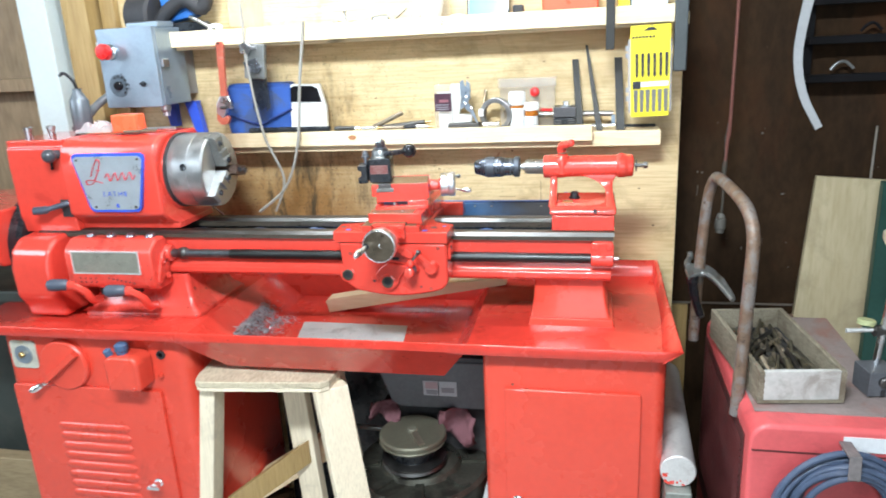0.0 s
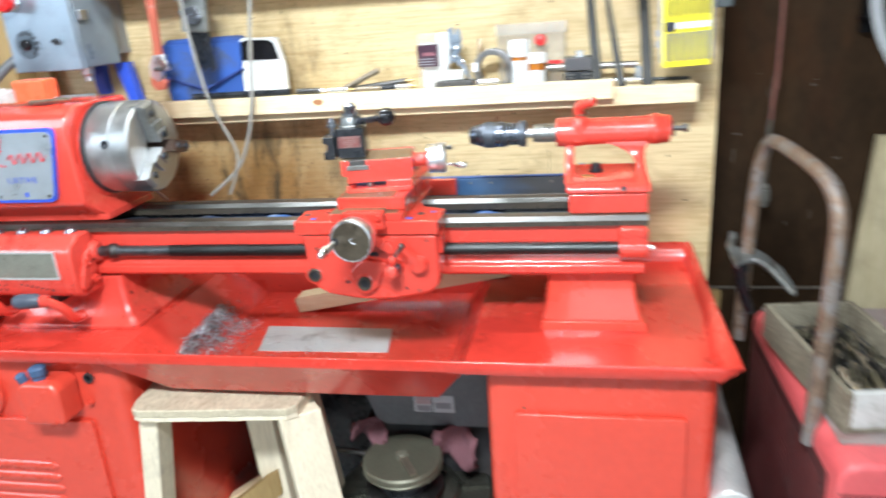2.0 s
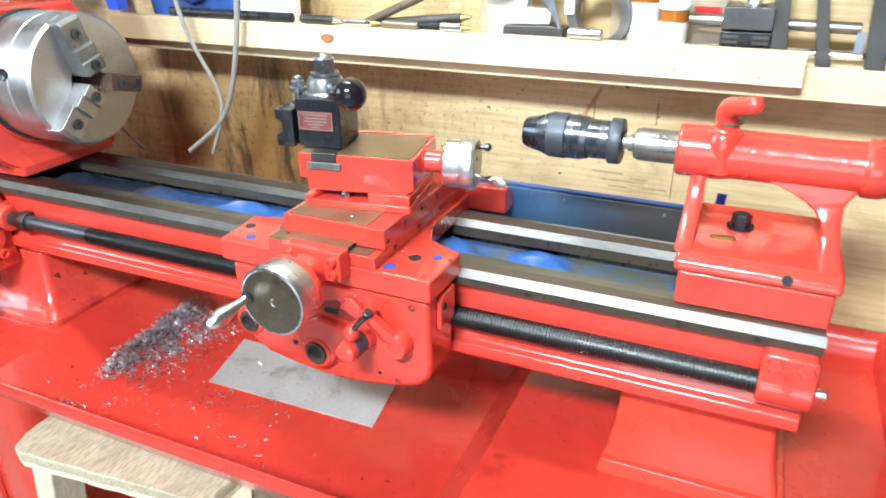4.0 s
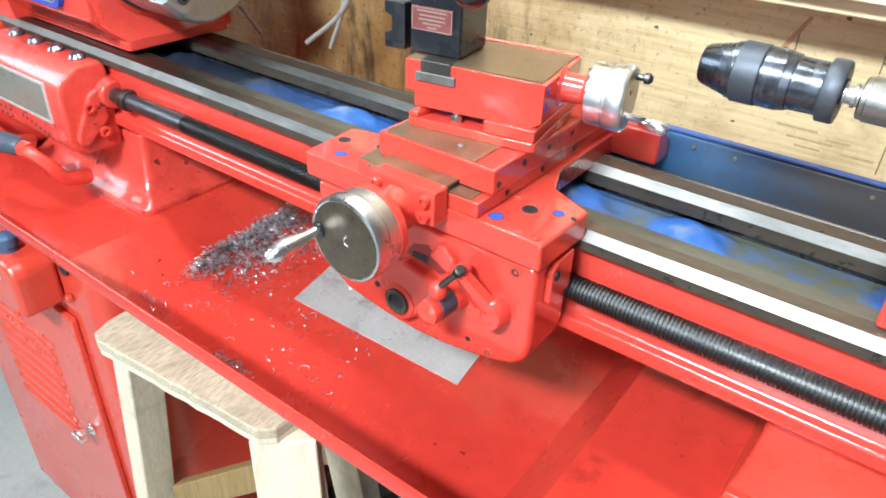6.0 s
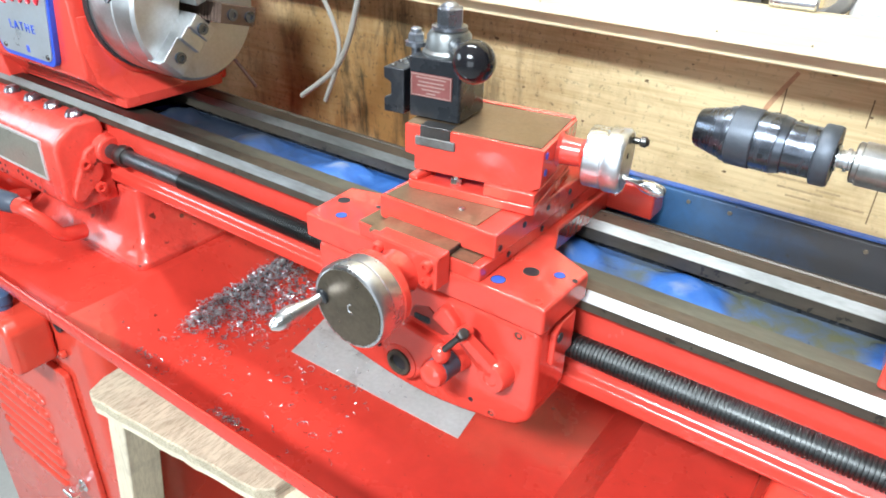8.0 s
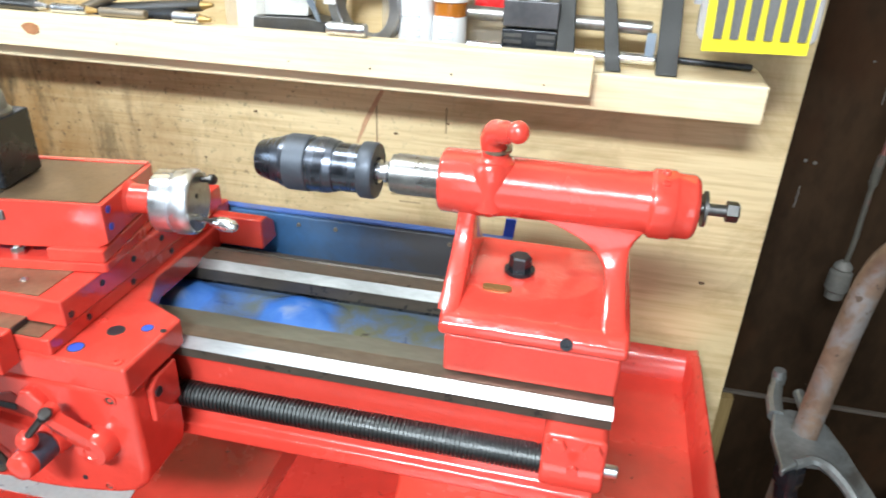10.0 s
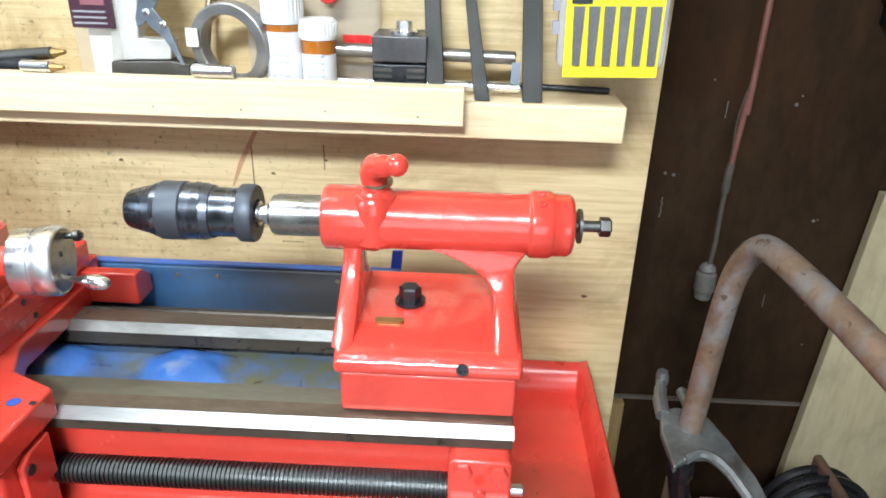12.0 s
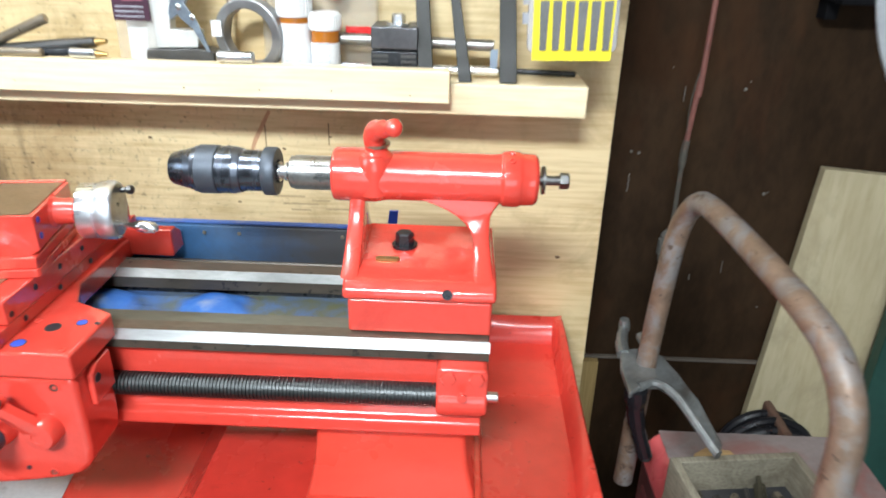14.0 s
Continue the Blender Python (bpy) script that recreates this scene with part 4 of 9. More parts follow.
for x in (-1.135, -1.122, -1.109, -1.096):
    for z in (0.914, 0.905):
        spin(bm, (x, -0.1565, z), (0, -1, 0), [(0, 0.002), (0.001, 0.002)], 8)
for i in range(7):
    spin(bm, (-1.062 + i * 0.010, -0.1565, 0.915 - i * 0.0018), (0, -1, 0), [(0, 0.0022), (0.001, 0.0022)], 8)
pieces("index_hole", bm, BLACK_RUBBER, gearbox)
for y, z in ((-0.114, 0.911), (-0.127, 0.946)):
    part("side_plug", spin(B(), (-0.9445, y, z), (1, 0, 0), [(0, 0.0075), (0.0032, 0.0075), (0.0036, 0.0065), (0.0036, 0.004), (0.001, 0.003), (0.001, 0)], 16), RED, gearbox)
for x, z in ((-1.150, 0.912), (-1.010, 0.902)):
    bm = B()
    sweep(bm, bend([(x + 0.035, -0.135, z - 0.055), (x + 0.042, -0.165, z - 0.045), (x + 0.040, -0.182, z - 0.020), (x + 0.022, -0.196, z - 0.001)], 5), [0.010] * 5 + [0.009] * 5 + [0.008] * 6, 12)
    spin(bm, (x + 0.026, -0.192, z - 0.003), (-1, -0.25, 0.06), [(0, 0.010), (0.012, 0.011), (0.016, 0.008)], 14)
    tum = part("tumbler_lever", bm, RED, gearbox, "bent red tumbler lever", 0.0)
for x, z in ((-1.150, 0.912), (-1.010, 0.902)):
    bm = B()
    spin(bm, (x + 0.014, -0.196, z), (-1, -0.25, 0.02), [(0, 0.009), (0.006, 0.0125), (0.036, 0.0135), (0.043, 0.011), (0.045, 0)], 16)
    part("lever_grip", bm, GREY_GRIP, gearbox, "grey worn lever grip")
# solid black block paints the shade below the gearbox
part("gearbox_shade", box(B(), -1.12, -1.03, -0.12, -0.06, 0.862, 0.8845), BLACK_RUBBER, gearbox, "black block that paints the shade under the gearbox")
# end guard at the far left
bm = B()
prism(bm, [(-0.150, 0.840), (-0.170, 0.87), (-0.172, 0.935), (-0.160, 0.978), (-0.130, 1.000), (-0.08, 1.002), (0.08, 1.002), (0.10, 0.98), (0.10, 0.812), (-0.145, 0.812)], "x", -1.303, -1.200)
guard = part("end_guard", bm, RED, lathe, "rounded red gear end guard", 0.012, 3)
part("belt_guard", spin(B(), (-1.352, 0.0, 0.955), (1, 0, 0), [(0, 0.115), (0.006, 0.128), (0.036, 0.128), (0.042, 0.118)], 40), BLACK_OX, lathe, "dark round pulley guard")
part("motor_cover", prism(B(), rrect(-0.16, 0.15, 0.93, 1.060, 0.03), "x", -1.62, -1.338), RED, lathe, "red motor cover beside the headstock", 0.006)
set_at()
# head pedestal
bm = B()
rings = []
for z, fl in ((0.801, 0.030), (0.810, 0.030), (0.818, 0.020), (0.830, 0.011), (0.85, 0.004), (0.875, 0.0), (0.898, 0.0)):
    rings.append([bm.verts.new((x, y, z)) for x, y in rrect(-1.17 - fl, -0.935 + fl, -0.078 - fl, 0.09 + fl, 0.012)])
for p, q in zip(rings, rings[1:]):
    for i in range(len(p)):
        bm.faces.new((p[i], p[(i + 1) % len(p)], q[(i + 1) % len(p)], q[i]))
bm.faces.new(rings[0][::-1])
bm.faces.new(rings[-1])
part("head_pedestal", bm, RED_OLD, lathe, "red pedestal under the headstock", 0.003)

# ---- carriage ----
bm = B()
prism(bm, [(-0.552, -0.1435), (-0.316, -0.1470), (-0.314, -0.080), (-0.352, -0.062), (-0.366, -0.03), (-0.366, 0.10), (-0.486, 0.10), (-0.486, -0.03), (-0.502, -0.066), (-0.556, -0.080)], "z", 0.9950, 1.0180)
carriage = part("carriage", bm, RED, lathe, "red saddle and apron across the ways", 0.0028, 3)
part("rear_saddle", prism(B(), [(0.070, 0.9985), (0.070, 1.0285), (0.082, 1.0285), (0.097, 1.018), (0.100, 0.9985)], "x", -0.492, -0.3215), RED, carriage, "red rear clamp bar of the saddle", 0.002, 2)
part("saddle_apron_joint", box(B(), -0.543, -0.3205, -0.1405, -0.10, 0.9935, 0.9952), IRON_DARK, carriage, "thin dark joint over the apron")
# flat dark discs paint the shade inside drilled holes
HOLE = surface("dark_hole_discs", (0.02, 0.02, 0.025), 0.4)


def socket(x, y, r, inside, label=""):
    """A drilled hole in the saddle: a thin worn ring and a disc that paints its shade or blue reflection."""
    part("hole_ring", spin(B(), (x, y, 1.0176), (0, 0, 1), [(0, r * 1.16), (0.0007, r * 1.16), (0.0008, r), (0.0, r)], 22, True), IRON_DARK, carriage)
    part("saddle_hole", spin(B(), (x, y, 1.0174), (0, 0, 1), [(0, r * 1.02), (0.00085, r * 1.02), (0.00085, 0)], 20), inside, carriage, label)


for x, y, r in ((-0.5415, -0.1055, 0.0050), (-0.3495, -0.1072, 0.0056), (-0.3175, -0.0985, 0.0020), (-0.5085, -0.0960, 0.0028)):
    socket(x, y, r, HOLE)
for x, y, r in ((-0.5235, -0.1285, 0.0046), (-0.3632, -0.1322, 0.0052), (-0.3300, -0.0985, 0.0040)):
    socket(x, y, r, BLUE_TRIM, "blue disc painted for the bluish reflection in a hole")
bm = B()
for x, y in ((-0.3665, -0.0985), (-0.3255, -0.1395), (-0.5105, -0.0905)):
    screw(bm, (x, y, 1.0180), (0, 0, 1), 0.0036, 0.0012)
pieces("saddle_screw", bm, RED, carriage)

# apron with a bellied lower edge
FY = -0.1425
poly = [(-0.541, 0.9938), (-0.3195, 0.9938), (-0.3185, 0.925), (-0.321, 0.908), (-0.331, 0.898)]
for i in range(13):
    t = i / 12
    poly.append((-0.348 - 0.160 * t, 0.892 - 0.010 * math.sin(math.pi * t)))
poly += [(-0.526, 0.903), (-0.538, 0.918)]
apron = part("apron", prism(B(), poly, "y", FY, -0.088), RED, carriage, "red apron with bellied lower edge", 0.006, 4)
for x, z, r in ((-0.3365, 0.9850, 0.0052), (-0.354, 0.8995, 0.0042), (-0.519, 0.972, 0.0050)):
    part("screw_ring", spin(B(), (x, FY + 0.0004, z), (0, -1, 0), [(0, r), (0.0012, r), (0.0014, r * 0.72), (0.0002, r * 0.66)], 18, True), RED, carriage)
    part("apron_screw", spin(B(), (x, FY + 0.0004, z), (0, -1, 0), [(0, r * 0.64), (0.0006, r * 0.62), (0.0006, r * 0.34), (0.0002, r * 0.3), (0.0002, 0)], 14), IRON_DARK, carriage)
bm = B()
for x, z, r in ((-0.374, 0.9035, 0.0022), (-0.472, 0.914, 0.0030)):
    spin(bm, (x, FY + 0.0003, z), (0, -1, 0), [(0, r), (0.0008, r), (0.0008, 0)], 12)
pieces("oil_hole", bm, HOLE, carriage)
# pad for the thread dial on the side of the apron
part("thread_dial_pad", prism(B(), [(-0.127, 0.957), (-0.127, 0.986), (-0.118, 0.992), (-0.094, 0.992), (-0.094, 0.957)], "x", -0.3195, -0.3140), RED, carriage, "", 0.002)
part("pad_hole", spin(B(), (-0.3141, -0.120, 0.9805), (1, 0, 0), [(0, 0.0040), (0.0010, 0.0040), (0.0010, 0)], 14), HOLE, carriage)
# cast web that carries the shaft sleeve, and the tongue beside the half-nut lever
part("apron_web", prism(B(), [(-0.466, 0.932), (-0.452, 0.948), (-0.438, 0.956), (-0.402, 0.950), (-0.400, 0.942), (-0.414, 0.926), (-0.420, 0.909), (-0.430, 0.899), (-0.446, 0.898), (-0.458, 0.906)], "y", FY - 0.0085, FY + 0.004), RED, carriage, "raised cast web", 0.0035, 3)
part("apron_tongue", prism(B(), [(-0.412, 0.972), (-0.404, 0.985), (-0.397, 0.986), (-0.388, 0.977), (-0.385, 0.968), (-0.392, 0.962)], "y", FY - 0.0075, FY + 0.004), RED, carriage, "", 0.003, 3)
# patch in darker red paints the shade of the cast pocket
part("apron_recess", prism(B(), [(-0.440, 0.9605), (-0.432, 0.972), (-0.418, 0.976), (-0.408, 0.968), (-0.398, 0.958), (-0.404, 0.9545), (-0.425, 0.958)], "y", FY - 0.0008, FY + 0.003), surface("shadowed_red_pocket", (0.30, 0.030, 0.022), 0.35, 0, 0.2, 40, 160), carriage, "pocket in the apron, its shade painted dark red", 0.0006)
part("gear_glimpse", prism(B(), rrect(-0.432, -0.416, 0.9600, 0.9660, 0.002), "y", FY - 0.0014, FY), BLACK_OX, carriage, "dark gear seen in the pocket")
for x, z, r, y in ((-0.4410, 0.9150, 0.0118, FY - 0.0085), (-0.5275, 0.9265, 0.0112, FY)):
    part("sleeve_boss", spin(B(), (x, y + 0.001, z), (0, -1, 0), [(0, r * 1.5), (0.002, r * 1.42), (0.003, r * 1.1), (0.0, r * 1.1)], 26, True), RED, carriage)
    part("shaft_sleeve", spin(B(), (x, y + 0.002, z), (0, -1, 0), [(0, r), (0.0052, r), (0.0058, r * 0.93), (0.0058, r * 0.70), (0.001, r * 0.66)], 24, True), IRON_DARK, carriage, "oily steel shaft sleeve")
    part("sleeve_bore", spin(B(), (x, y + 0.001, z), (0, -1, 0), [(0, r * 0.67), (0.0012, r * 0.67), (0.0012, 0)], 18), HOLE, carriage)
# half-nut lever: a tapered arm on a round pivot
bm = B()
arm = []
for i in range(11):
    t = i / 10
    c, w, y = Vector((-0.3500 - 0.024 * t, 0, 0.9455 + 0.034 * t)), 0.0105 - 0.0050 * t, -0.1500 - 0.0115 * t
    n = Vector((0.817, 0, 0.577))
    arm.append([bm.verts.new(((c + n * w * a).x, y + b, (c + n * w * a).z)) for a, b in ((-1, 0.004), (-0.8, -0.003), (0, -0.005), (0.8, -0.003), (1, 0.004))])
for p, q in zip(arm, arm[1:]):
    for k in range(5):
        bm.faces.new((p[k], p[(k + 1) % 5], q[(k + 1) % 5], q[k]))
bm.faces.new(arm[0])
bm.faces.new(arm[-1][::-1])
spin(bm, (-0.3500, FY + 0.002, 0.9455), (0, -1, 0), [(0, 0.0145), (0.006, 0.0140), (0.0135, 0.0128), (0.0155, 0.0112), (0.0158, 0.0060), (0.0148, 0.0052), (0.0148, 0)], 26)
spin(bm, (-0.3735, -0.158, 0.9795), (0, -1, 0), [(-0.004, 0.0062), (0.006, 0.0062), (0.0075, 0.0048), (0.0075, 0)], 16)
part("half_nut_lever", bm, RED, carriage, "red half-nut lever")
bm = B()
rod(bm, (-0.3735, -0.166, 0.9795), (-0.3865, -0.172, 0.9625), 0.0026)
spin(bm, (-0.3725, -0.163, 0.9805), (0.45, -0.3, 0.75), [(-0.004, 0.0046), (0.005, 0.0046), (0.006, 0.0034)], 12)
part("lever_pin", bm, STEEL_DARK, carriage, "steel lever pin")
part("feed_shaft", spin(B(), (-0.3885, FY + 0.001, 0.9420), (0, -1, 0.06), [(0, 0.0135), (0.008, 0.0125), (0.012, 0.0115)], 22), RED, carriage, "red feed knob boss")
part("feed_knob", spin(B(), (-0.3885, -0.1535, 0.9427), (0, -1, 0.06), [(0, 0.0098), (0.001, 0.0108), (0.0185, 0.0108), (0.0190, 0.0100)], 24), GREY_GRIP, carriage, "grey plunger knob")
part("knob_cap", spin(B(), (-0.3885, -0.1720, 0.9438), (0, -1, 0.06), [(0, 0.0104), (0.004, 0.0108), (0.0085, 0.0095), (0.011, 0.0055), (0.0115, 0)], 22), RED, carriage, "red end of the plunger knob")
part("knob_ball", ball(B(), (-0.3862, -0.1695, 0.9612), 0.0074, 18, 1.15), RED, carriage, "red ball on the plunger knob")

# cross slide: a bare-topped bridge on the saddle, its cover, and the moving slide
part("cross_slide_base", box(B(), -0.4895, -0.3715, -0.1450, 0.104, 1.0178, 1.0305), RED, carriage, "", 0.0016)
part("bridge_top", box(B(), -0.4885, -0.3790, -0.1440, 0.10, 1.0300, 1.0312), IRON_TOP, carriage, "bare tan bridge top")
part("slide_cover", box(B(), -0.4685, -0.3995, -0.1555, -0.1100, 1.0322, 1.0358), IRON_TOP, carriage, "brown oiled cover plate", 0.0006)
part("cover_edge", box(B(), -0.3997, -0.3989, -0.1550, -0.1100, 1.0316, 1.0352), BLUED, carriage, "dark edge of the cover plate")
part("bearing_plate", prism(B(), rrect(-0.4590, -0.3975, 1.0085, 1.0362, 0.002), "y", -0.1630, -0.1455), RED, carriage, "red feed screw bearing plate", 0.0015)
part("plate_lip", box(B(), -0.4620, -0.3965, -0.1625, -0.1558, 1.0345, 1.0372), RED, carriage, "", 0.001)
for x, z in ((-0.4515, 1.0290), (-0.4050, 1.0290), (-0.4050, 1.0155)):
    part("cap_screw", spin(B(), (x, -0.1625, z), (0, -1, 0), [(0, 0.0046), (0.0045, 0.0046), (0.0055, 0.0040), (0.0055, 0.0022), (0.003, 0.002), (0.003, 0)], 16), RED, carriage)
bm = prism(B(), [(-0.4775, 1.0315), (-0.4790, 1.0345), (-0.4790, 1.0520), (-0.3690, 1.0520), (-0.3690, 1.0315)], "y", -0.1300, 0.088)
cross = part("cross_slide", bm, RED, carriage, "red cross slide", 0.0018)
part("cross_slide_top", prism(B(), [(-0.4740, -0.1275), (-0.3880, -0.1275), (-0.3880, 0.08), (-0.4740, 0.08)], "z", 1.0512, 1.0528), IRON_TOP, carriage, "brown oiled slide top")
bm = B()
for y, z in ((-0.123, 1.0385), (-0.088, 1.0440), (-0.050, 1.0440), (-0.012, 1.0440), (0.026, 1.0440)):
    spin(bm, (-0.3691, y, z), (1, 0, 0), [(0, 0.0026), (0.0007, 0.0026), (0.0008, 0)], 12)
for y in (-0.105, -0.052, 0.002):
    spin(bm, (-0.3716, y, 1.0245), (1, 0, 0), [(0, 0.0026), (0.0007, 0.0026), (0.0008, 0)], 12)
pieces("gib_hole", bm, HOLE, carriage)
part("slide_screw", screw(B(), (-0.412, -0.112, 1.0528), (0, 0, 1), 0.0028, 0.0012), STEEL, carriage)

# handwheel of the cross slide
HW = Vector((-0.4335, -0.219, 1.0095))
part("dial_boss", spin(B(), (HW.x + 0.001, -0.1625, HW.z + 0.004), (0, -1, 0), [(0, 0.0185), (0.004, 0.0172), (0.016, 0.0170), (0.020, 0.0200), (0.0245, 0.0200)], 30), RED, carriage, "")
part("dial_flange", spin(B(), (HW.x, -0.1855, HW.z), (0, -1, 0), [(0, 0.0280), (0.001, 0.0318), (0.0075, 0.0322), (0.0085, 0.0300)], 44), RED, carriage, "red disc behind the handwheel")
bm = B()
spin(bm, (HW.x, -0.1938, HW.z), (0, -1, 0), [(0, 0.0280), (0.0004, 0.0316), (0.0110, 0.0318), (0.0114, 0.0306), (0.0128, 0.0306), (0.0132, 0.0328), (0.0140, 0.0334), (0.0226, 0.0334), (0.0246, 0.0322), (0.0252, 0.0306), (0.0248, 0.0298), (0.0248, 0)], 56)
part("handwheel", bm, STEEL, carriage, "bright steel dial handwheel")
part("handwheel_face", spin(B(), (HW.x, -0.2182, HW.z), (0, -1, 0), [(0, 0.0297), (0.0010, 0.0297), (0.0013, 0.0285), (0.0011, 0)], 48), surface("dark_brown_face", (0.17, 0.14, 0.105), 0.36, 0.85, 0.25, 60, 300, stain=(0.10, 0.085, 0.07), stain_amount=0.5, stain_scale=50), carriage, "dark oily wheel face")
h0 = Vector((HW.x - 0.0245, -0.2185, HW.z + 0.0005))
part("handle_root", spin(B(), h0, (-0.16, -0.95, -0.18), [(-0.001, 0.0062), (0.002, 0.0062), (0.003, 0.0045), (0.003, 0)], 16), BLACK_OX, carriage)
part("crank_handle", spin(B(), h0, (-0.22, -0.95, -0.20), [(0, 0.0040), (0.006, 0.0034), (0.012, 0.0040), (0.020, 0.0060), (0.028, 0.0076), (0.035, 0.0074), (0.041, 0.0055), (0.0445, 0.0025), (0.045, 0)], 20), CHROME, carriage, "polished crank handle")
bm = sweep(B(), bend([(HW.x + 0.0035, -0.2196, HW.z + 0.005), (HW.x + 0.0005, -0.2196, HW.z + 0.002), (HW.x + 0.002, -0.2196, HW.z - 0.002), (HW.x + 0.005, -0.2196, HW.z - 0.003)], 4), 0.0007, 6)
part("centre_mark", bm, STEEL, carriage)

# compound slide on its swivel base
CP = pose(-0.4255, -0.0500, 0, 0, 0, 9.5)
bm = prism(B(), [(x, y) for x, y in rrect(-0.0530, 0.0560, -0.0480, 0.0440, 0.004)], "z", 1.0524, 1.0600, CP)
comp = part("compound_base", bm, RED, carriage, "red swivel base", 0.0012)
part("base_block", box(B(), 0.0130, 0.0550, -0.0470, 0.0400, 1.0598, 1.0700, CP), RED, carriage, "", 0.0015)
# dark blue block stands in for the open, shaded pocket
part("base_post", box(B(), -0.0480, 0.0135, -0.0250, 0.0400, 1.0598, 1.0690, CP), BLUE_DARK, carriage, "dark blue block for the shaded pocket under the compound slide")
part("base_cheek", prism(B(), [(-0.0520, -0.0475), (-0.0440, -0.0475), (-0.0380, -0.030), (-0.0380, 0.040), (-0.0520, 0.040)], "z", 1.0598, 1.0645, CP), RED, carriage, "", 0.0015)
bm = B()
hexhead(bm, CP @ Vector((-0.0135, -0.0385, 1.0600)), (0, 0, 1), 0.0085, 0.0060)
rod(bm, CP @ Vector((-0.0135, -0.0385, 1.0655)), CP @ Vector((-0.0135, -0.0385, 1.0685)), 0.0026, seg=10)
part("pocket_nut", bm, CHROME, carriage, "bright swivel bolt")
part("compound_slide", prism(B(), [(-0.0585, 1.1042), (0.0560, 1.1042), (0.0575, 1.1030), (0.0575, 1.0740), (0.0480, 1.0690), (-0.0500, 1.0675), (-0.0500, 1.0790), (-0.0585, 1.0800)], "y", -0.0420, 0.0420, CP), RED, carriage, "red compound slide", 0.0014)
part("compound_top", box(B(), -0.0570, 0.0545, -0.0400, 0.0350, 1.1036, 1.1052, CP), IRON_TOP, carriage, "brown oiled compound top")
part("slide_back_rib", box(B(), -0.0580, 0.0560, 0.0352, 0.0418, 1.1034, 1.1060, CP), RED, carriage, "", 0.0008)
part("slot_nut", box(B(), -0.0445, -0.0185, -0.0432, -0.0300, 1.0960, 1.1058, CP), STEEL_DARK, carriage, "grey neck of the tee nut", 0.0006)
part("tee_nut", box(B(), -0.0485, -0.0140, -0.0440, -0.0300, 1.0890, 1.0965, CP), GALV, carriage, "grey tee nut in its slot", 0.0008)
for y, z in ((-0.0340, 1.0975), (-0.0340, 1.0840)):
    part("end_plug", spin(B(), CP @ Vector((0.0574, y, z)), (0.986, 0.165, 0), [(0, 0.0028), (0.0007, 0.0028), (0.0007, 0)], 14), BLUE_TRIM, carriage, "blue plugged hole")
AXC = Vector((0.9863, 0.1650, 0.0))
CZ = 1.0915
part("compound_boss", spin(B(), CP @ Vector((0.0570, 0, CZ)), AXC, [(0, 0.0150), (0.003, 0.0118), (0.018, 0.0108), (0.022, 0.0140), (0.024, 0.0140)], 26), RED, carriage)
bm = spin(B(), CP @ Vector((0.0800, 0, CZ)), AXC, [(0, 0.0200), (0.0006, 0.0232), (0.0014, 0.0238), (0.0140, 0.0240), (0.0144, 0.0229), (0.0158, 0.0229), (0.0162, 0.0246), (0.0172, 0.0252), (0.0275, 0.0252), (0.0298, 0.0240), (0.0302, 0.0228), (0.0298, 0.0222), (0.0298, 0)], 52)
part("compound_dial", bm, STEEL, carriage, "bright steel compound dial")
part("dial_face", spin(B(), CP @ Vector((0.1092, 0, CZ)), AXC, [(0, 0.0221), (0.0009, 0.0221), (0.0010, 0)], 40), QUILL_STEEL, carriage, "dull grey dial face")
c2 = CP @ Vector((0.1100, 0, CZ))
part("dial_knob", spin(B(), c2 + Vector((-0.002, 0.0095, 0.0145)), AXC, [(0, 0.0024), (0.0055, 0.0024), (0.0065, 0.0040), (0.0100, 0.0042), (0.0125, 0.0020), (0.0127, 0)], 14), STEEL_DARK, carriage)
part("dial_spot", spin(B(), c2 + Vector((0.0, -0.003, 0.006)), AXC, [(0, 0.0020), (0.0012, 0.0020), (0.0012, 0)], 10), BLACK_OX, carriage)
part("compound_handle", spin(B(), c2 + Vector((0.001, -0.0095, -0.0090)), (1, -0.06, -0.06), [(0, 0.0030), (0.002, 0.0024), (0.012, 0.0020), (0.016, 0.0038), (0.019, 0.0048), (0.026, 0.0054), (0.032, 0.0046), (0.035, 0.0026), (0.0355, 0)], 18), CHROME, carriage, "polished ball crank")

# ---- tailstock ----
bm = B()
prism(bm, [(-0.0695, 1.0015), (-0.0695, 1.034), (0.055, 1.034), (0.055, 1.0015)], "x", -0.117, 0.005)
tail = part("tailstock", bm, RED, lathe, "red tailstock clamped on the ways", 0.003, 3)
bm = B()
prism(bm, [(-0.0735, 1.0345), (-0.0735, 1.042), (-0.066, 1.050), (-0.052, 1.053), (0.045, 1.056), (0.057, 1.045), (0.057, 1.0345)], "x", -0.121, 0.008)
part("tailstock_base", bm, RED, tail, "", 0.004, 3)
# barrel
bm = B()
spin(bm, (-0.1365, 0, AZ), (1, 0, 0), [(0, 0.0215), (0.002, 0.0235), (0.036, 0.0237), (0.048, 0.0218), (0.138, 0.0215), (0.146, 0.0220), (0.148, 0.0245), (0.161, 0.0245), (0.163, 0.0236), (0.164, 0.0230), (0.175, 0.0226), (0.178, 0.020), (0.178, 0)], 40)
part("barrel", bm, RED, tail, "red tailstock barrel", 0.0012)
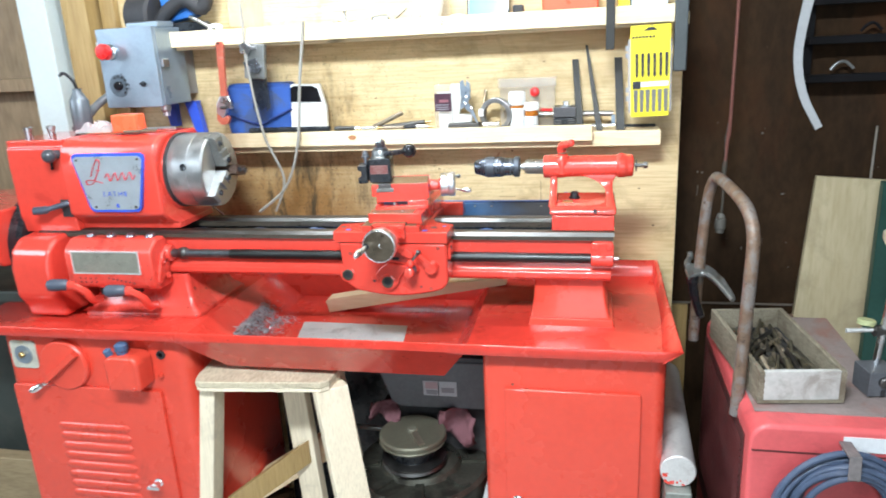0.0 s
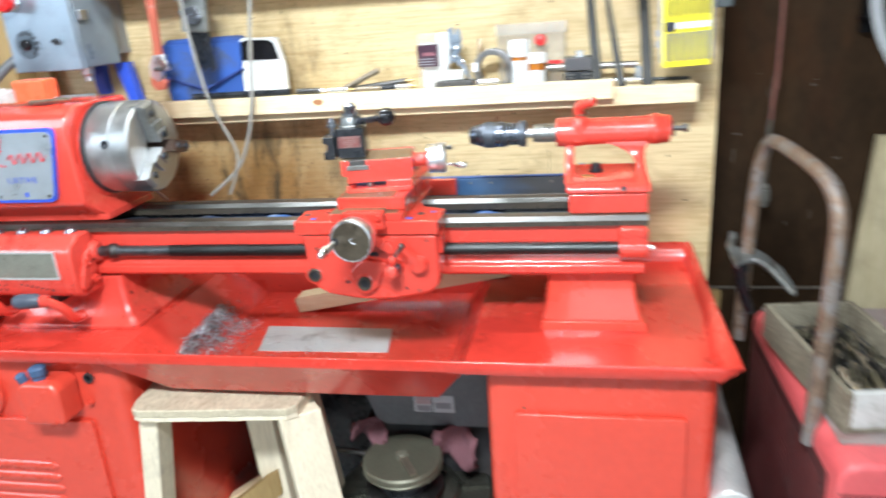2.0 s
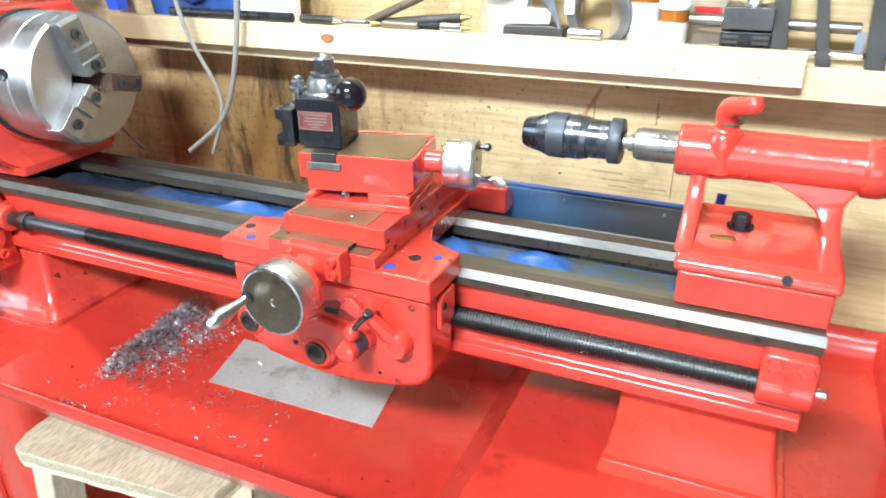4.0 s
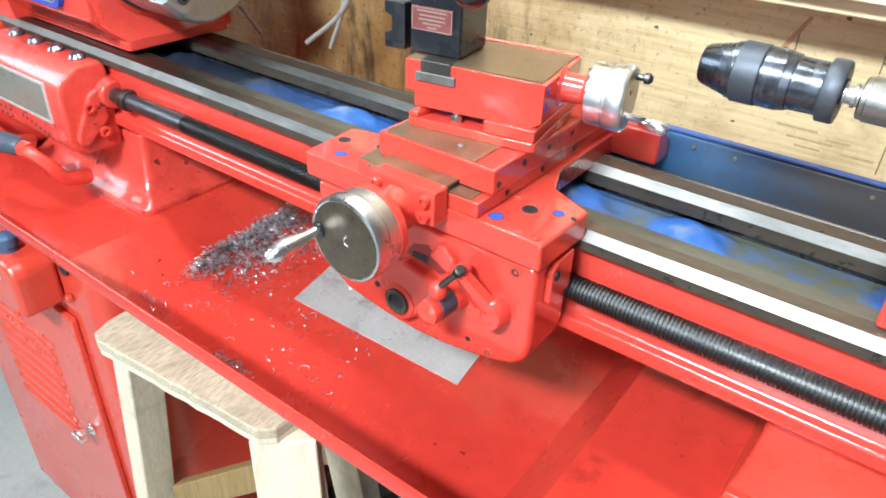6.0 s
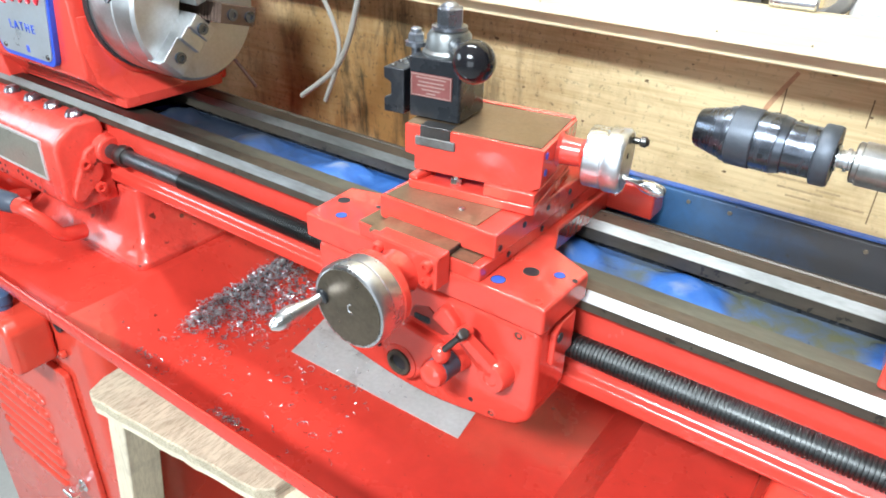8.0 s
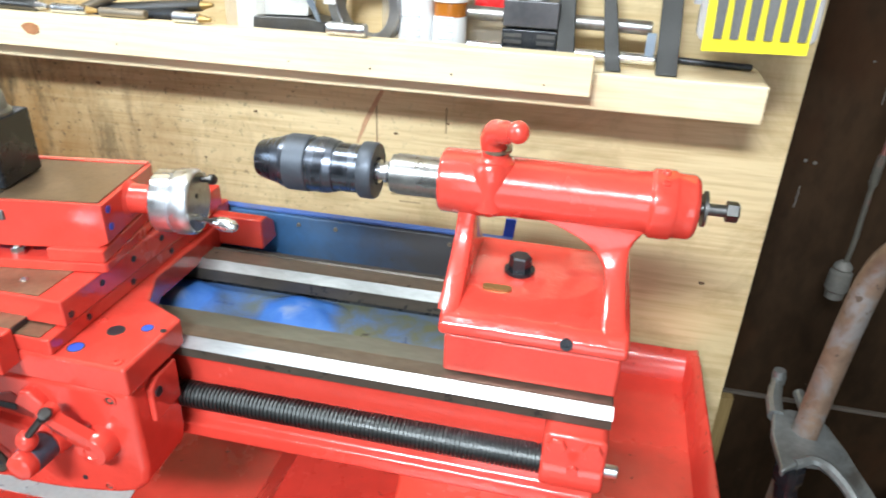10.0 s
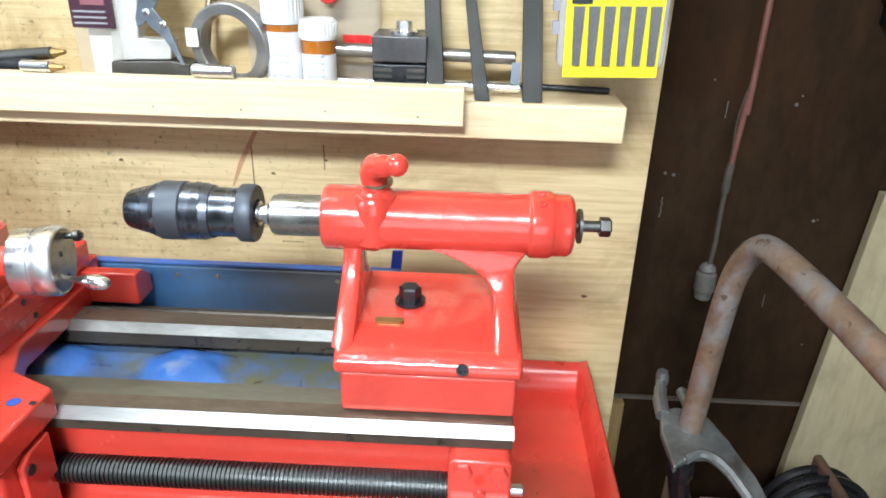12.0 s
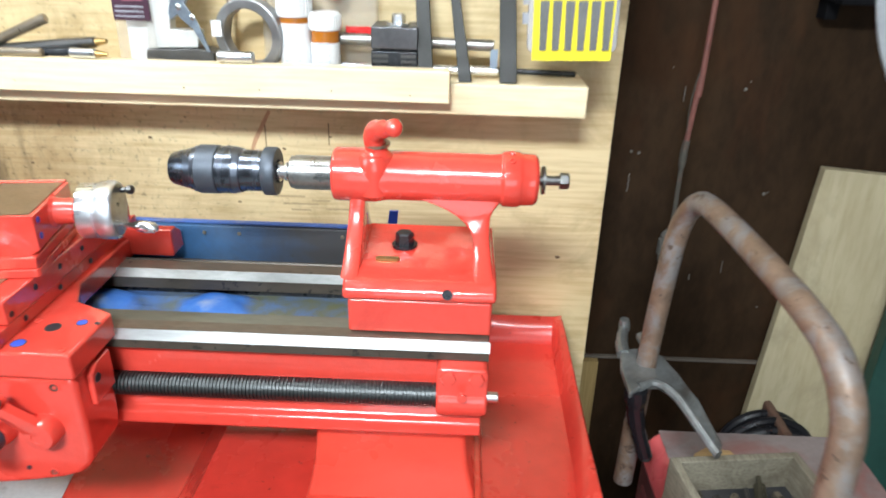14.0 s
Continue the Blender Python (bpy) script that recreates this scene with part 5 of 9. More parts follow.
# legs: end walls that spread from the barrel to the base, the tail one arched
def end_wall(x_of, name):
    """A wall seen end on: narrow at the barrel, as wide as the base at its foot; x_of(t) gives its two x at height share t."""
    bm = B()
    rings = []
    n = 12
    for i in range(n + 1):
        t = i / n
        z = 1.050 + t * 0.060
        half = 0.0135 + 0.046 * (1 - t) ** 2.4
        mid_y = -0.006 * (1 - t)
        xa, xb = x_of(t)
        rings.append([bm.verts.new((x, mid_y + y, z)) for x, y in rrect(xa, xb, -half, half, min(0.0045, (xb - xa) * 0.45), 3)])
    for p, q in zip(rings, rings[1:]):
        for i in range(len(p)):
            bm.faces.new((p[i], p[(i + 1) % len(p)], q[(i + 1) % len(p)], q[i]))
    bm.faces.new(rings[0][::-1])
    bm.faces.new(rings[-1])
    return part(name, bm, RED, tail, "")


end_wall(lambda t: (-0.1235 + 0.002 * t, -0.1085 + 0.004 * max(0, t - 0.8) * 5), "nose_leg")
end_wall(lambda t: (-0.012 - 0.075 * max(0, t - 0.25) ** 2.6 * 2.1, 0.0055 - 0.004 * math.sin(t * math.pi) + 0.012 * max(0, t - 0.7) * 3), "arched_leg")
# clamp lever, oil boss, plate, bolts
bm = B()
spin(bm, (-0.097, -0.006, 1.136), (0, -0.1, 1), [(0, 0.014), (0.005, 0.013), (0.009, 0.0085), (0.012, 0.0085)], 20)
sweep(bm, bend([(-0.0985, -0.006, 1.147), (-0.1000, -0.009, 1.157), (-0.0975, -0.015, 1.1635), (-0.090, -0.026, 1.1680), (-0.082, -0.034, 1.1710)], 4), [0.0094] * 6 + [0.0090] * 4 + [0.0078] * 4 + [0.0066] * 3, 14)
ball(bm, (-0.0805, -0.0355, 1.1720), 0.0076, 18)
part("clamp_lever", bm, RED, tail, "red curved quill clamp lever")
part("clamp_boss", spin(B(), (-0.100, -0.0095, 1.101), (0, -0.03, 1), [(0, 0.006), (0.006, 0.0135), (0.028, 0.0140), (0.038, 0.0128), (0.041, 0.0105), (0.041, 0)], 22), RED, tail)
part("lever_washer", spin(B(), (-0.0975, -0.006, 1.1490), (0, -0.1, 1), [(0, 0.0112), (0.002, 0.0112)], 18), IRON_OILY, tail)
part("oil_ball", spin(B(), (-0.103, -0.0180, 1.1345), (0, -0.6, 0.8), [(0, 0.0022), (0.001, 0.0015), (0.001, 0)], 10), BRASS, tail)
part("clamp_nut", hexhead(B(), (-0.074, -0.004, 1.0545), (0, 0, 1), 0.0145, 0.011, 0.0115), BLACK_OX, tail, "black clamp nut")
bm = prism(B(), rrect(-0.097, -0.076, -0.0365, -0.0295, 0.003), "z", 1.0535, 1.0555)
part("maker_plate", bm, BRASS, tail, "small oval brass plate")
part("side_screw", spin(B(), (-0.033, -0.073, 1.043), (0, -1, 0.25), [(0, 0.0042), (0.003, 0.0042), (0.003, 0.0022), (0.001, 0.002), (0.001, 0)], 14), BLACK_OX, tail)
part("quill", spin(B(), (-0.1745, 0, AZ), (1, 0, 0), [(0, 0.0125), (0.001, 0.0140), (0.004, 0.0140), (0.0045, 0.0150), (0.038, 0.0150)], 32), QUILL_STEEL, tail, "bright steel quill")
bm = B()
rod(bm, (0.043, 0, AZ), (0.062, 0, AZ), 0.0042)
spin(bm, (0.0455, 0, AZ), (1, 0, 0), [(0, 0.0125), (0.0022, 0.0125)], 22)
hexhead(bm, (0.061, 0, AZ), (1, 0, 0), 0.0125, 0.008)
part("draw_bolt", bm, STEEL_DARK, tail, "steel bolt with a washer")
bm = B()
for dz, dy in ((0.0238, -0.004), (0.020, -0.013)):
    screw(bm, (0.018, dy, AZ + dz), (0, dy, dz), 0.003)
pieces("collar_screw", bm, RED, tail)

# ---- keyless drill chuck ----
drill = thing("drill_chuck", "blued steel keyless drill chuck held in the tailstock quill", "drill chuck", -0.225, 0, AZ)
o = -0.2790
bm = spin(B(), (o, 0, AZ), (1, 0, 0), [(0.004, 0.006), (0.0, 0.0095), (0.0, 0.0128), (0.002, 0.0142), (0.0205, 0.0190), (0.0210, 0.0198), (0.0235, 0.0202), (0.0249, 0.0202)], 40)
smooth(part("nose", bm, BLUED, drill, "polished blued nose").data, 24)
bm = spin(B(), (o + 0.0247, 0, AZ), (1, 0, 0), [(0, 0.0202), (0.0008, 0.0214), (0.0170, 0.0214), (0.0178, 0.0204)], 56)
part("knurled_sleeve", bm, KNURL, drill, "grey knurled sleeve")
bm = spin(B(), (o + 0.0424, 0, AZ), (1, 0, 0), [(0, 0.0204), (0.0005, 0.0208), (0.014, 0.0208), (0.0145, 0.0204), (0.0200, 0.0193), (0.0206, 0.0183), (0.040, 0.0178)], 40)
smooth(part("body", bm, BLUED, drill).data, 20)
bm = spin(B(), (o + 0.0812, 0, AZ), (1, 0, 0), [(0, 0.0180), (0.001, 0.0206), (0.002, 0.0212), (0.0105, 0.0212), (0.0122, 0.0203), (0.0122, 0.0105), (0.010, 0.009)], 48)
part("rear_ring", bm, KNURL, drill, "grey rear ring")
bm = spin(B(), (o + 0.0915, 0, AZ), (1, 0, 0), [(0, 0.0068), (0.003, 0.0090), (0.004, 0.0090), (0.0045, 0.0062), (0.008, 0.0062), (0.0082, 0.0080), (0.0105, 0.0080), (0.011, 0.0068), (0.014, 0.0068)], 24)
part("arbor", bm, STEEL, drill, "bright arbor")
bm = B()
for a in (70, 190, 310):
    d = Vector((0, math.cos(radians(a)), math.sin(radians(a))))
    spin(bm, Vector((o + 0.050, 0, AZ)) + d * 0.0206, d, [(-0.002, 0.002), (0.0006, 0.002), (0.0006, 0)], 10)
pieces("spanner_hole", bm, BLACK_OX, drill)

# ---- tool post ----
post = thing("tool_post", "black quick-change tool post with a red label and ball lever", "tool post", -0.458, -0.061, 1.1062)
TP = pose(-0.464, -0.0610, 1.1062, 0, 0, 8.0)
bm = B()
prism(bm, [(-0.021, -0.024), (0.021, -0.024), (0.0225, -0.022), (0.0225, 0.021), (0.021, 0.0225), (-0.021, 0.0225), (-0.0225, 0.021), (-0.0225, -0.022)], "z", 0, 0.0475, TP)
part("body", bm, BLACK_OX, post, "", 0.0012)
part("label_plate", box(B(), -0.0200, 0.0160, -0.0252, -0.0238, 0.0175, 0.0355, TP), surface("red_metal_label", (0.22, 0.075, 0.07), 0.35, 0.3, 0.15, 60, 300), post, "small dull red metal label")
bm = B()
for z, w in ((0.0295, 0.013), (0.0262, 0.011), (0.0232, 0.012), (0.0202, 0.008), (0.0174, 0.004)):
    box(bm, -0.002 - w, -0.002 + w, -0.0256, -0.025, z + 0.0025, z + 0.0035, TP)
for a, b, c, d in ((-0.0195, 0.0155, 0.0150, 0.0156), (-0.0195, 0.0155, 0.0314, 0.0320), (-0.0195, -0.0189, 0.0156, 0.0314), (0.0149, 0.0155, 0.0156, 0.0314)):
    box(bm, a, b, -0.0256, -0.025, c + 0.003, d + 0.003, TP)
pieces("label_bar", bm, surface("pale_label_print", (0.30, 0.20, 0.18), 0.5), post)
bm = B()
prism(bm, [(-0.046, -0.001), (-0.027, -0.001), (-0.027, 0.0355), (-0.046, 0.0355), (-0.046, 0.0265), (-0.0395, 0.0235), (-0.0395, 0.0135), (-0.046, 0.0105)], "y", -0.024, 0.018, TP)
part("tool_holder", bm, BLACK_OX, post, "black tool holder", 0.0012)
part("dovetail", prism(B(), [(-0.029, -0.012), (-0.023, -0.008), (-0.023, 0.008), (-0.029, 0.012)], "z", 0.002, 0.042, TP), BLACK_OX, post)
bm = B()
for y in (-0.016, -0.004, 0.010):
    spin(bm, TP @ Vector((-0.0415, y, 0.0350)), (0, 0, 1), [(0, 0.0026), (0.0012, 0.0026), (0.0016, 0.0018), (0.0006, 0.0014), (0.0006, 0)], 10)
pieces("set_screw", bm, STEEL_DARK, post)
bm = B()
spin(bm, TP @ Vector((-0.033, 0.006, 0.0352)), (0, 0, 1), [(0, 0.004), (0.012, 0.004), (0.0125, 0.009), (0.016, 0.009), (0.017, 0.005), (0.026, 0.0045), (0.027, 0.003)], 16)
hexhead(bm, TP @ Vector((-0.033, 0.006, 0.0512)), (0, 0, 1), 0.012, 0.007)
part("height_screw", bm, NUT_STEEL, post, "steel height screw with nut")
bm = B()
spin(bm, TP @ Vector((0, 0, 0.0475)), (0, 0, 1), [(0, 0.021), (0.002, 0.021), (0.004, 0.0185), (0.014, 0.0175), (0.017, 0.0155), (0.019, 0.011)], 32)
part("cam_cap", bm, CAM_GREY, post, "grey steel cam cap")
bm = B()
hexhead(bm, TP @ Vector((0, 0, 0.0662)), (0, 0, 1), 0.019, 0.014, 0.014)
ball(bm, TP @ Vector((0, 0, 0.0815)), 0.0075, 14, 0.7)
part("top_nut", bm, NUT_STEEL, post, "domed steel top nut")
bm = B()
a = TP @ Vector((0.012, -0.012, 0.0565))
b = Vector((-0.3775, -0.158, 1.1815))
d = (b - a)
rod(bm, a, a + d * 0.85, 0.0058, 0.0048, 14)
part("lever", bm, BLUED, post, "steel clamp lever")
ball_bm = ball(B(), b, 0.0135, 28)
part("ball_knob", ball_bm, BLACK_PLASTIC, post, "glossy black ball knob")

# ---- cabinet and chip pan ----
cab = thing("lathe_cabinet", "red enamelled steel lathe cabinet with chip pan and two cupboards", "cabinet", -0.60, 0, 0)
PX0, PX1, PY0, PY1 = -1.47, 0.118, -0.235, 0.238
# chip pan: flat ends over the cupboards, sunk trough between with a sloping front, flared rims
def pan_floor(x):
    stops = [(-1.47, 0.800), (-0.890, 0.800), (-0.805, 0.727), (-0.328, 0.727), (-0.276, 0.800), (0.2, 0.800)]
    for (a, za), (b, zb) in zip(stops, stops[1:]):
        if x <= b:
            return za + (zb - za) * (x - a) / (b - a)
    return 0.8


bm = B()
xs = [-1.47, -1.3, -1.1, -0.890, -0.805, -0.70, -0.57, -0.45, -0.328, -0.276, -0.20, -0.05, 0.090]
rows = []
for x in xs:
    z = pan_floor(x)
    deep = (0.8 - z) / 0.073
    row = []
    for y, zz in ((-0.2360, 0.824), (-0.2372, 0.822), (-0.2372, 0.806), (-0.2350 + 0.004 * deep, 0.8015 - 0.003 * deep), (-0.226 + 0.044 * deep, z + 0.0005), (-0.214 + 0.040 * deep, z), (0.0, z), (0.222, z), (0.236, z + 0.004), (0.244, 0.844)):
        out = 0.018 * min(1.0, (y + 0.24) / 0.27) if x > 0.08 else 0.0
        row.append(bm.verts.new((x + out, y, zz)))
    rows.append(row)
end = []
for y, zz in ((-0.2360, 0.8245), (-0.2372, 0.8235), (-0.2372, 0.8225), (-0.2350, 0.823), (-0.226, 0.824), (-0.214, 0.826), (0.0, 0.836), (0.20, 0.845), (0.214, 0.846), (0.246, 0.8445)):
    end.append(bm.verts.new((0.124 - 0.006 * min(1.0, (y + 0.24) / 0.27), y, zz)))
rows.append(end)
for p, q in zip(rows, rows[1:]):
    for i in range(len(p) - 1):
        bm.faces.new((p[i], q[i], q[i + 1], p[i + 1]))
pan = part("chip_pan", bm, RED_PAN, cab, "red chip pan with sunk trough and flared rims")
mod = pan.modifiers.new("sheet", "SOLIDIFY")
mod.thickness, mod.offset = 0.0025, -1
bm = B()
a = [bm.verts.new(v) for v in ((0.090, -0.2368, 0.7985), (0.1235, -0.2368, 0.8225), (0.090, -0.2368, 0.8225))]
b = [bm.verts.new(v) for v in ((0.090, -0.2345, 0.7985), (0.1235, -0.2345, 0.8225), (0.090, -0.2345, 0.8225))]
bm.faces.new(a)
bm.faces.new(b[::-1])
for i in range(3):
    bm.faces.new((a[i], a[(i + 1) % 3], b[(i + 1) % 3], b[i]))
part("rim_corner", bm, RED_PAN, cab)


def cupboard(name, x0, x1, y0, y1, label, r=0.022):
    bm = prism(B(), rrect(x0, x1, y0, y1, r), "z", 0.06, 0.796)
    ob = part(name, bm, RED_CAB, cab, label, 0.002)
    part("plinth", box(B(), x0 + 0.02, x1 - 0.02, y0 + 0.025, y1 - 0.02, 0.0, 0.06), RED_CAB, ob)
    return ob


right = cupboard("right_cupboard", -0.247, 0.101, -0.205, 0.21, "red steel cupboard under the tailstock")
door = part("cupboard_door", prism(B(), rrect(-0.203, 0.056, 0.10, 0.722, 0.006), "y", -0.2145, -0.2055), RED_CAB, right, "plain red cupboard door", 0.0022, 3)
def latch(parent, x, y, z):
    bm = B()
    spin(bm, (x, y, z), (0, -1, 0), [(0, 0.011), (0.003, 0.011), (0.005, 0.007), (0.012, 0.006), (0.013, 0.008), (0.020, 0.008), (0.021, 0.005)], 18)
    prism(bm, rrect(x - 0.016, x + 0.016, z - 0.0045, z + 0.0045, 0.004), "y", y - 0.026, y - 0.016)
    return part("door_latch", bm, CHROME, parent, "chrome turn latch", 0.001)
latch(right, -0.180, -0.2145, 0.473)
part("rust_spot", spin(B(), (-0.187, -0.2055, 0.728), (0, -1, 0), [(0, 0.0025), (0.0012, 0.002), (0.0012, 0)], 8), IRON_OILY, right)

left = cupboard("left_cupboard", -1.352, -0.888, -0.205, 0.21, "red steel motor cupboard with louvres", 0.03)
lid = part("cupboard_door", prism(B(), rrect(-1.335, -0.958, 0.10, 0.672, 0.006), "y", -0.2145, -0.2055), RED_CAB, left, "red door with pressed louvres", 0.0022, 3)
for i in range(8):
    z = 0.573 - i * 0.0255
    n = 40
    pts, rr = [], []
    for k in range(n + 1):
        u = abs(2 * k / n - 1)
        pts.append((-1.236 + 0.184 * k / n, -0.2148, z))
        rr.append(0.0052 * math.sqrt(max(0.03, 1 - max(0.0, (u - 0.86) / 0.14) ** 2)))
    part("louvre", sweep(B(), pts, rr, 14, True, 1.75), RED_CAB, left)
latch(left, -1.002, -0.2145, 0.440)
# round inspection cover with a bar
c = Vector((-1.187, -0.205, 0.725))
bm = spin(B(), c, (0, -1, 0), [(0, 0.060), (0.010, 0.060), (0.015, 0.056), (0.015, 0)], 40)
prism(bm, [(-0.006, -0.016), (0.006, -0.016), (0.008, 0), (-0.008, 0)], "z", -0.056, 0.056, Matrix.Translation(c + Vector((0, -0.0145, 0))) @ Matrix.Rotation(radians(52), 4, "Y"))
part("round_cover", bm, RED_CAB, left, "round red cover plate with a rib", 0.001)
bm = B()
hd = c + Vector((-0.045, -0.016, -0.040))
spin(bm, hd, (-0.75, -0.4, -0.35), [(0, 0.004), (0.012, 0.004), (0.016, 0.007), (0.034, 0.0085), (0.042, 0.006), (0.043, 0)], 14)
part("speed_handle", bm, CHROME, left, "polished speed handle")
# square selector plate
part("selector_plate", prism(B(), rrect(-1.326, -1.260, 0.710, 0.777, 0.008), "y", -0.2085, -0.2045), surface("cream_selector_plate", (0.52, 0.52, 0.44), 0.4, 0.2, 0.2, 40, 200, stain=(0.45, 0.30, 0.06), stain_amount=0.7, stain_scale=22), left, "cream and grey selector plate", 0.001)
bm = spin(B(), (-1.293, -0.2085, 0.744), (0, -1, 0), [(0, 0.022), (0.002, 0.022), (0.002, 0)], 24)
part("selector_disc", bm, ALU, left, "grey selector disc")
bm = prism(B(), [(-0.007, -0.005), (0.007, -0.005), (0.004, 0.008), (-0.004, 0.008)], "y", -0.008, 0, Matrix.Translation((-1.293, -0.2105, 0.744)) @ Matrix.Rotation(radians(-30), 4, "Y"))
part("selector_knob", bm, BRASS, left, "small tan knob", 0.002)
# switch box
set_at(0.005, 0.0, -0.007)
bm = B()
prism(bm, [(-1.052, 0.700), (-0.975, 0.700), (-0.972, 0.768), (-0.985, 0.780), (-1.040, 0.780), (-1.055, 0.768)], "y", -0.262, -0.206)
sw = part("switch_box", bm, RED_CAB, left, "red painted switch box", 0.008, 3)
bm = B()
spin(bm, (-1.020, -0.238, 0.780), (0, 0, 1), [(0, 0.012), (0.006, 0.012), (0.008, 0.014), (0.020, 0.014), (0.023, 0.010), (0.0235, 0)], 18)
spin(bm, (-1.045, -0.245, 0.776), (-0.3, -0.2, 1), [(0, 0.008), (0.014, 0.009), (0.017, 0.006)], 14)
pieces("push_button", bm, surface("blue_grey_button", (0.05, 0.10, 0.19), 0.4), left, "blue-grey buttons")
bm = B()
screw(bm, (-0.988, -0.2625, 0.708), (0, -1, 0), 0.004)
screw(bm, (-0.958, -0.208, 0.716), (0, -1, 0), 0.006, 0.006)
pieces("box_screw", bm, RED_CAB, left)
part("hose_hole", spin(B(), (-0.951, -0.206, 0.765), (0, -1, 0), [(0, 0.010), (0.004, 0.010), (0.004, 0.006), (0, 0.006)], 16), BLACK_RUBBER, left)

set_at()
# zinc sheet in the trough
sheet = part("steel_strip", prism(B(), [(-0.706, -0.0425), (-0.451, -0.0380), (-0.466, 0.060), (-0.729, 0.064)], "z", 0.7285, 0.7305), ZINC_SHEET, None, "flat dull grey metal sheet lying in the pan", category="metal sheet")

# wooden wedge lying across the trough
bm = prism(B(), [(0.002, 0.0), (0.0, 0.030), (0.008, 0.036), (0.25, 0.034), (0.455, 0.016), (0.462, 0.002), (0.460, 0.0)], "y", -0.019, 0.019, Matrix.Translation((-0.692, 0.150, 0.7285)) @ Matrix.Rotation(radians(2.0), 4, "Z") @ Matrix.Rotation(radians(-9.9), 4, "Y"))
part("wood_wedge", bm, PINE, None, "pale pine wedge leaning on the slope of the pan", 0.003, category="wood wedge")

# swarf: one heap of curled chips
rng = random.Random(7)
bm = B()
for i in range(2600):
    t = rng.random() ** 0.75
    cx = -0.842 + 0.010 * (1 - t) + rng.gauss(0, 0.003) + abs(rng.gauss(0, 0.008 + 0.026 * t))
    cy = -0.106 + 0.190 * t + rng.gauss(0, 0.010)
    if math.sin(cx * 170 + 1.3 * math.sin(cy * 90)) * math.sin(cy * 140 + 2 * math.sin(cx * 110)) > 0.25 and rng.random() < 0.75:
        cx, cy = -0.842 + 0.010 * (1 - t) + abs(rng.gauss(0, 0.009)), -0.106 + 0.190 * t
    far = 0
    if i > 2100:
        cx, cy = cx + abs(rng.gauss(0, 0.030)), cy + rng.gauss(0, 0.022)
    if i > 2380:
        far = 1
        cx, cy = (rng.uniform(-0.84, -0.52), rng.uniform(-0.165, 0.03)) if i > 2450 else (rng.choice((-0.82, -0.69, -0.66)) + rng.gauss(0, 0.014), -0.171 + rng.gauss(0, 0.003))
    heap = 0.012 * math.exp(-((cx + 0.832) / 0.024) ** 2) if not far else 0
    r = rng.uniform(0.0009, 0.0026) if i % 9 else rng.uniform(0.0030, 0.0058)
    z = pan_floor(cx) + 0.0018 + rng.random() * heap
    turn = rng.uniform(0.8, 2.1) * math.pi
    a0 = rng.uniform(0, 6.28)
    tilt = rng.uniform(-0.7, 0.7)
    pts = []
    for k in range(6):
        a = a0 + turn * k / 5
        pts.append((cx + r * math.cos(a), cy + r * math.sin(a) * math.cos(tilt), z + abs(r * math.sin(a) * math.sin(tilt)) + 0.0006 * k))
    sweep(bm, pts, 0.00050, 4, True, 0.5)
part("swarf", bm, surface("steel_chips", (0.52, 0.53, 0.56), 0.30, 0.8, 0.5, 160, 700, stain=(0.07, 0.065, 0.07), stain_amount=0.9, stain_scale=110, stain_from=0.52), None, "heap of curled grey steel chips in the pan", category="metal chips", kind="stuff")

# ---- stool ----
stool = thing("wooden_stool", "rough homemade wooden step stool with a plywood seat", "stool", -0.70, -0.20, 0)
rng = random.Random(14)
outline = [(-0.842, -0.236), (-0.586, -0.211), (-0.571, -0.197), (-0.566, -0.150), (-0.572, -0.050), (-0.585, -0.036), (-0.868, -0.046), (-0.880, -0.062), (-0.868, -0.205), (-0.858, -0.229)]
fine = []
for (xa, ya), (xb, yb) in zip(outline, outline[1:] + outline[:1]):
    n = max(1, int(math.hypot(xb - xa, yb - ya) / 0.018))
    fine += [(xa + (xb - xa) * k / n + rng.uniform(-0.0012, 0.0012), ya + (yb - ya) * k / n + rng.uniform(-0.0012, 0.0012)) for k in range(n)]
part("seat", prism(B(), fine, "z", 0.698, 0.713), STOOL_TOP, stool, "weathered plywood seat", 0.003)
part("seat_ply", prism(B(), [(x * 0.994 - 0.0042, y * 0.99 - 0.0012) for x, y in fine], "z", 0.690, 0.6985), STOOL_LEG, stool, "worn lower ply of the seat", 0.001)
def board_leg(lo, hi, label=""):
    """A leg given by its outline (x0, x1, y0, y1, z) at the floor and under the seat."""
    bm = B()
    rings = [[bm.verts.new((x, y, r[4])) for x, y in ((r[0], r[2]), (r[1], r[2]), (r[1], r[3]), (r[0], r[3]))] for r in (lo, hi)]
    bm.faces.new(rings[0][::-1])
    bm.faces.new(rings[1])
    for i in range(4):
        bm.faces.new((rings[0][i], rings[0][(i + 1) % 4], rings[1][(i + 1) % 4], rings[1][i]))
    return part("leg", bm, STOOL_LEG, stool, label, 0.003)


